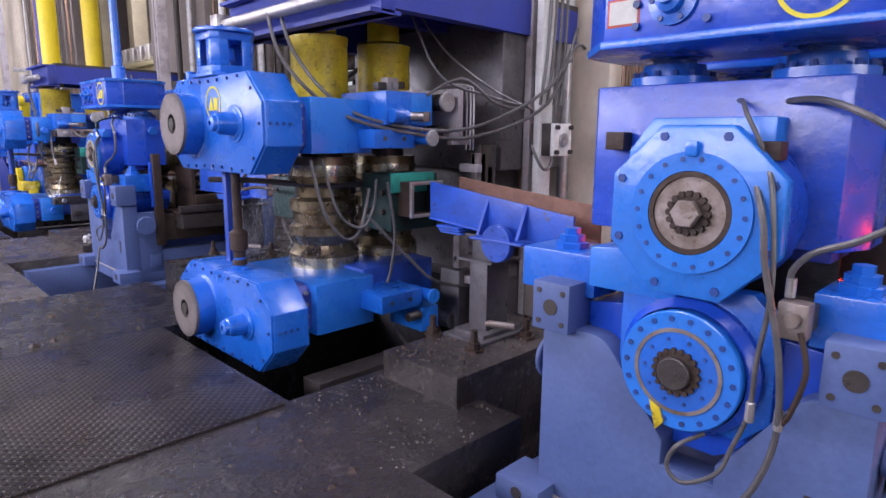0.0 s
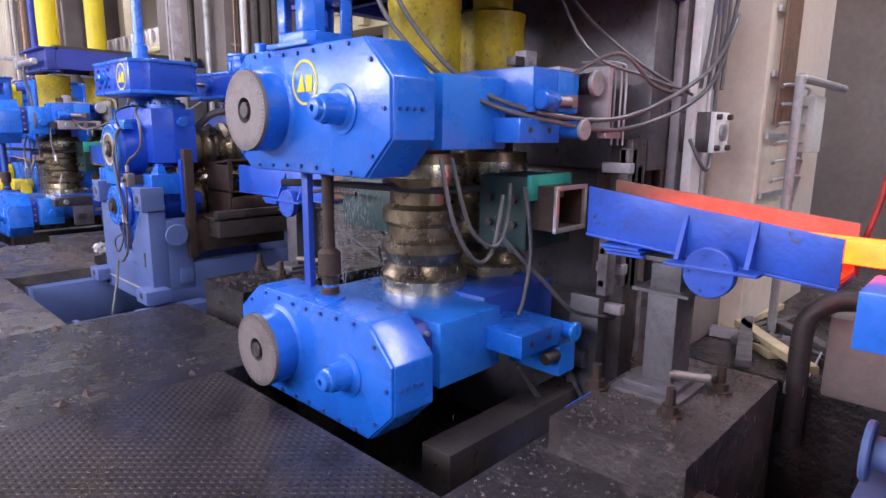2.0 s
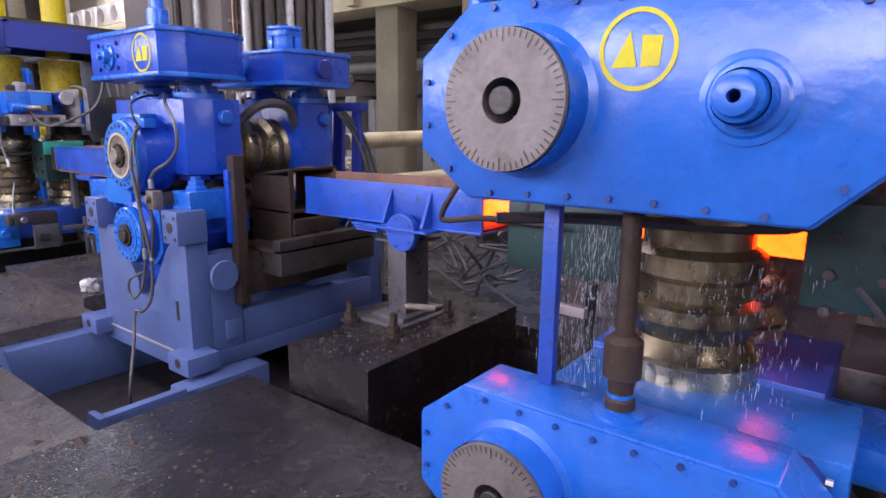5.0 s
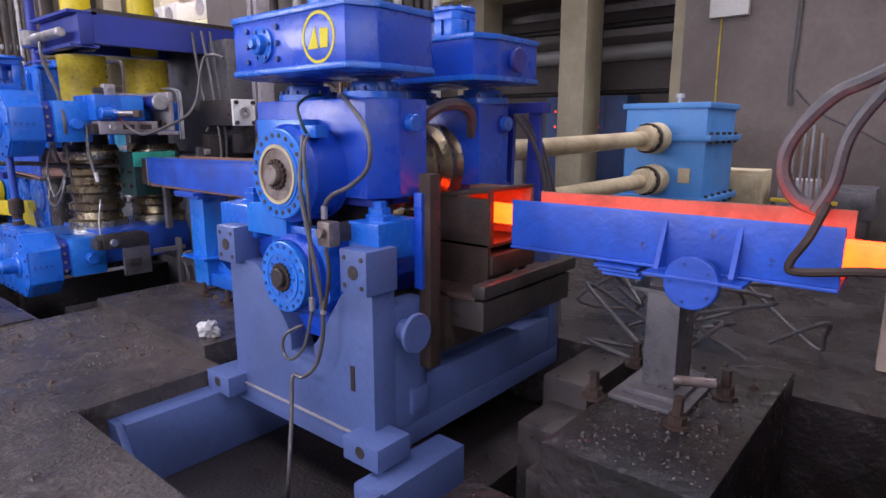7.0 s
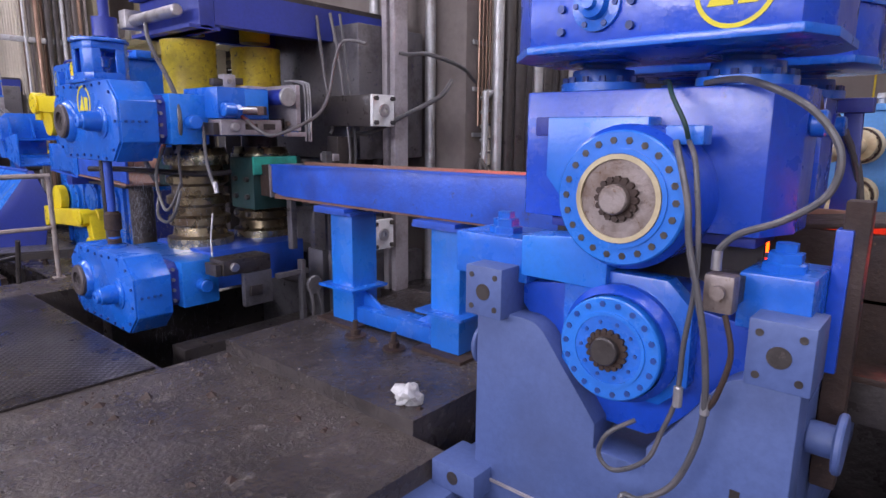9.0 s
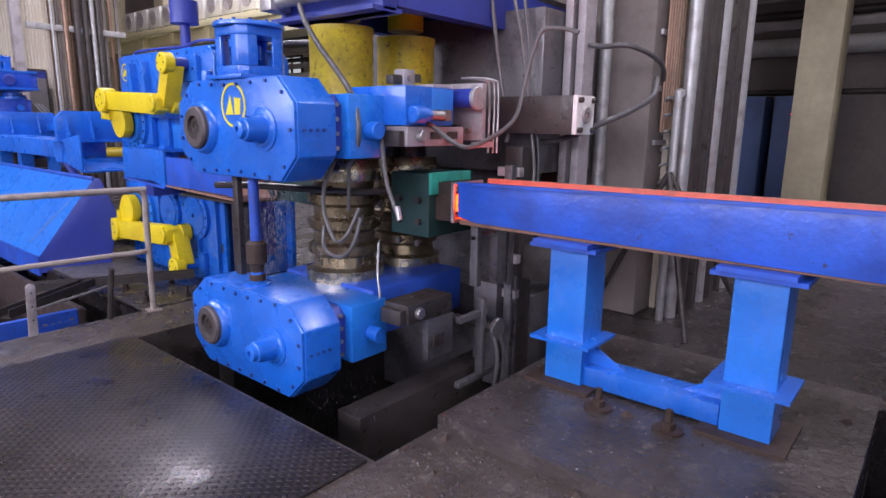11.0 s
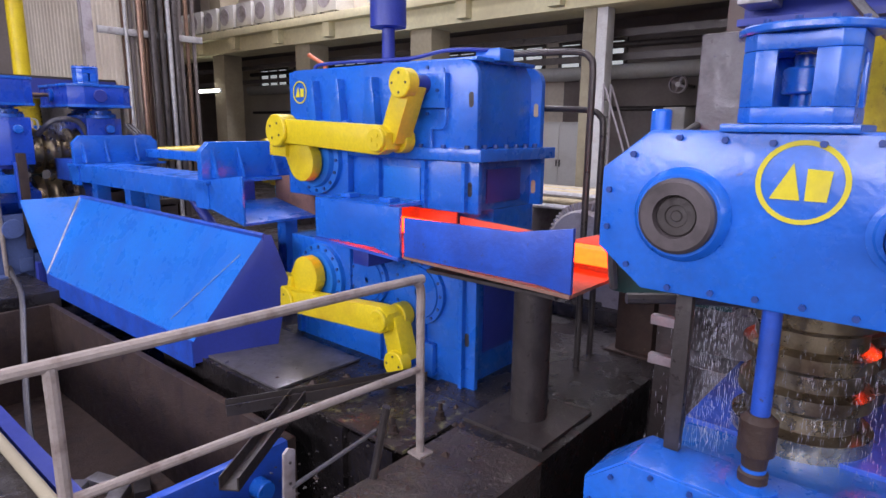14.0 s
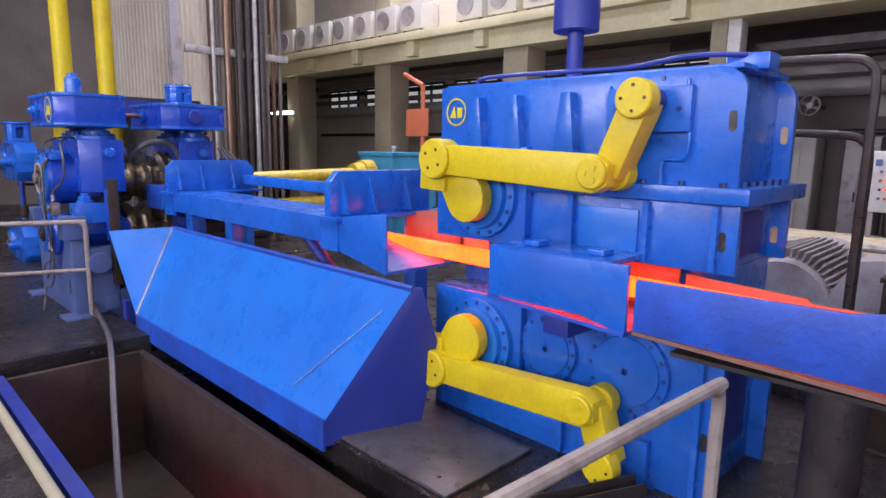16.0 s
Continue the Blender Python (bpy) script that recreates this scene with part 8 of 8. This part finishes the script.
# ---------------------------------------------------------------- grit on the walkway
def grit(name, boxes, n, seed, material, label, big=1.0):
    rnd = random.Random(seed)
    me = bmesh.new()
    for _ in range(n):
        x0, x1, y0, y1, z = rnd.choice(boxes)
        x, y, r = rnd.uniform(x0, x1), rnd.uniform(y0, y1), big * (0.003 + 0.012 * rnd.random() ** 3)
        if noise.noise(Vector((x * 1.3, y * 1.3, seed))) < rnd.uniform(-.35, .3):
            continue
        a = rnd.uniform(0, 6.3)
        ring_ = [me.verts.new((x + r * rnd.uniform(.6, 1.4) * math.cos(a + q), y + r * rnd.uniform(.6, 1.4) * math.sin(a + q), z - .001)) for q in (0, 1.6, 3.1, 4.7)]
        top = me.verts.new((x, y, z + r * rnd.uniform(.4, .9)))
        for i in range(4):
            me.faces.new((ring_[i], ring_[(i + 1) % 4], top))
    o = new(name, mesh_of(name, me, material, False))
    return tagged(o, label, "grit", kind="stuff")


BOXES = [(0.4, 1.84, -.5, 3.2, 0), (1.84, 2.6, 2.3, 3.28, 0), (0.4, 1.84, 5.2, 6.7, 0), (0.5, 1.44, 6.7, 9.2, 0), (0.5, 2.25, 9.2, 10.6, 0), (1.3, 2.25, 9.2, 10.6, 0), (2.3, 3.9, 8.95, 10.6, .08), (2.4, 3.75, 5.85, 6.4, .25), (2.48, 3.58, 2.62, 3.16, .17), (4.15, 6.5, 1.0, 3.0, 0), (4.15, 6.5, 8.4, 10.4, 0), (1.5, 3.4, 13.2, 14.2, 0), (2.15, 3.0, 14.3, 16.0, -.02)]
grit("mill_scale_grit", BOXES, 15000, 3, DARK, "dark wet mill scale grit on the floor")
grit("pale_grit", BOXES, 4500, 4, DIAL, "glinting steel chips on the floor", 0.55)
grit("coarse_scale", BOXES, 900, 8, RUST, "coarse rusty scale lumps on the floor", 2.6)


# ---------------------------------------------------------------- cooling water
def spray(at, w, h, n, seed, lean, name="water_spray"):
    """Falling streaks and drops of cooling water, each a thin sliver."""
    rnd = random.Random(seed)
    me = bmesh.new()
    for _ in range(n):
        u = rnd.random()
        x, y, z = rnd.gauss(0, w * .32) + lean * u, rnd.gauss(0, w * .4), h * (1 - u)
        L, r = rnd.uniform(.01, .045), rnd.uniform(.0004, .0011)
        t = Vector((lean * .3 * L, 0, -L))
        a = [me.verts.new((x + r * math.cos(q), y + r * math.sin(q), z)) for q in (0, 2.1, 4.2)]
        tip = me.verts.new(Vector((x, y, z)) + t)
        top = me.verts.new((x, y, z + r * 2))
        for i in range(3):
            me.faces.new((a[i], a[(i + 1) % 3], tip))
            me.faces.new((a[(i + 1) % 3], a[i], top))
    o = single(name, me, WATER, "falling streaks of cooling water round the rolls", "water", "cooling water", at)
    o["kind"] = "stuff"
    return o


sprays = []
for k, yc in enumerate((4.45, 12.0)):
    sprays += [spray((PX - .62, yc + .28, .52), .2, .62, 1100, 20 + k, -.16), spray((PX - .45, yc - .1, .5), .34, .5, 900, 30 + k, -.05), spray((PX - .75, yc - .2, -.75), .7, .7, 700, 40 + k, 0)]


# ---------------------------------------------------------------- what moves
def bar_z(y):
    """The height of the bar, which climbs slightly along the line."""
    return 0.952 + 0.0078 * y


def motions():
    # bar head along the pass line
    heads = [(0, 1.45), (0.5, 1.88), (2.2, 3.05), (2.5, 3.42), (4.7, 5.15), (6.8, 7.1), (9.2, 9.4), (11.3, 11.5), (12.5, 13.0), (13.5, 14.5), (14.2, 15.3), (14.5, 15.62), (15.0, 16.2), (16.0, 17.5)]
    walk(hot_bar, [(t, pose(PX, y, bar_z(y), 0.45)) for t, y in heads])
    # the crop end rides at the head, is cut, slides down the chute and drops
    rows = [(t, pose(PX, y + 0.152, bar_z(y), 0.45)) for t, y in heads if t < 14.45]
    rows += [(14.45, pose(PX, 15.57 + .152, bar_z(15.57), 0.45)), (14.5, pose(3.05, 16.08, .95, -8)), (14.6, pose(2.8, 16.2, .9, -35, 10)), (14.7, pose(2.45, 16.4, .72, -60, 30)), (14.8, pose(2.25, 16.75, .42, -70, 35, 10)), (14.9, pose(2.08, 16.85, .12, -60, 40, 20)), (15.0, pose(1.75, 17.0, -.25, -30, 40, 40)), (15.2, pose(1.5, 17.1, -1.02, 0, 0, 60)), (16.0, pose(1.5, 17.1, -1.02, 0, 0, 60))]
    walk(hot_crop, rows)
    # shear cranks and arms: one turn for the cut
    turn = [(0, -50), (14.1, -50), (14.2, -108), (14.3, -185), (14.4, -258), (14.5, -285), (14.6, -322), (14.7, -372), (14.8, -410), (14.9, -412), (16, -410)]
    for lobe, arm, cy, cz, by, bz, up in shear_moves:
        lr, ar = [], []
        for t, phi in turn:
            dy, dz = math.cos(radians(phi)), -math.sin(radians(phi)) * up
            a = math.degrees(math.atan2(dz, dy))
            y, z = cy + .27 * dy, cz + .27 * dz
            lr.append((t, pose(-.12, cy, cz, a)))
            ar.append((t, pose(-.25, y, z, math.degrees(math.atan2(z - bz, y - by)))))
        walk(lobe, lr)
        walk(arm, ar)
    # rolls
    for roll, x, z, s in roll_list:
        n = 34
        rows = []
        for k in range(n + 1):
            a = 80 * k * (1 if s > 0 else -1)
            rows.append((16.0 * k / n, pose(x, 0, z, 0, 0, a) if abs(s) == 1 else pose(x, 0, z, -a)))
        walk(roll, rows)
    # water: it shakes and falls in short beats
    for i, o in enumerate(sprays):
        p = o.location.copy()
        walk(o, [(0.1 * k, pose(p.x + .02 * math.sin(7.3 * k + i), p.y + .02 * math.sin(5.1 * k), p.z + .02 - .04 * (k % 3) / 2)) for k in range(161)])


motions()
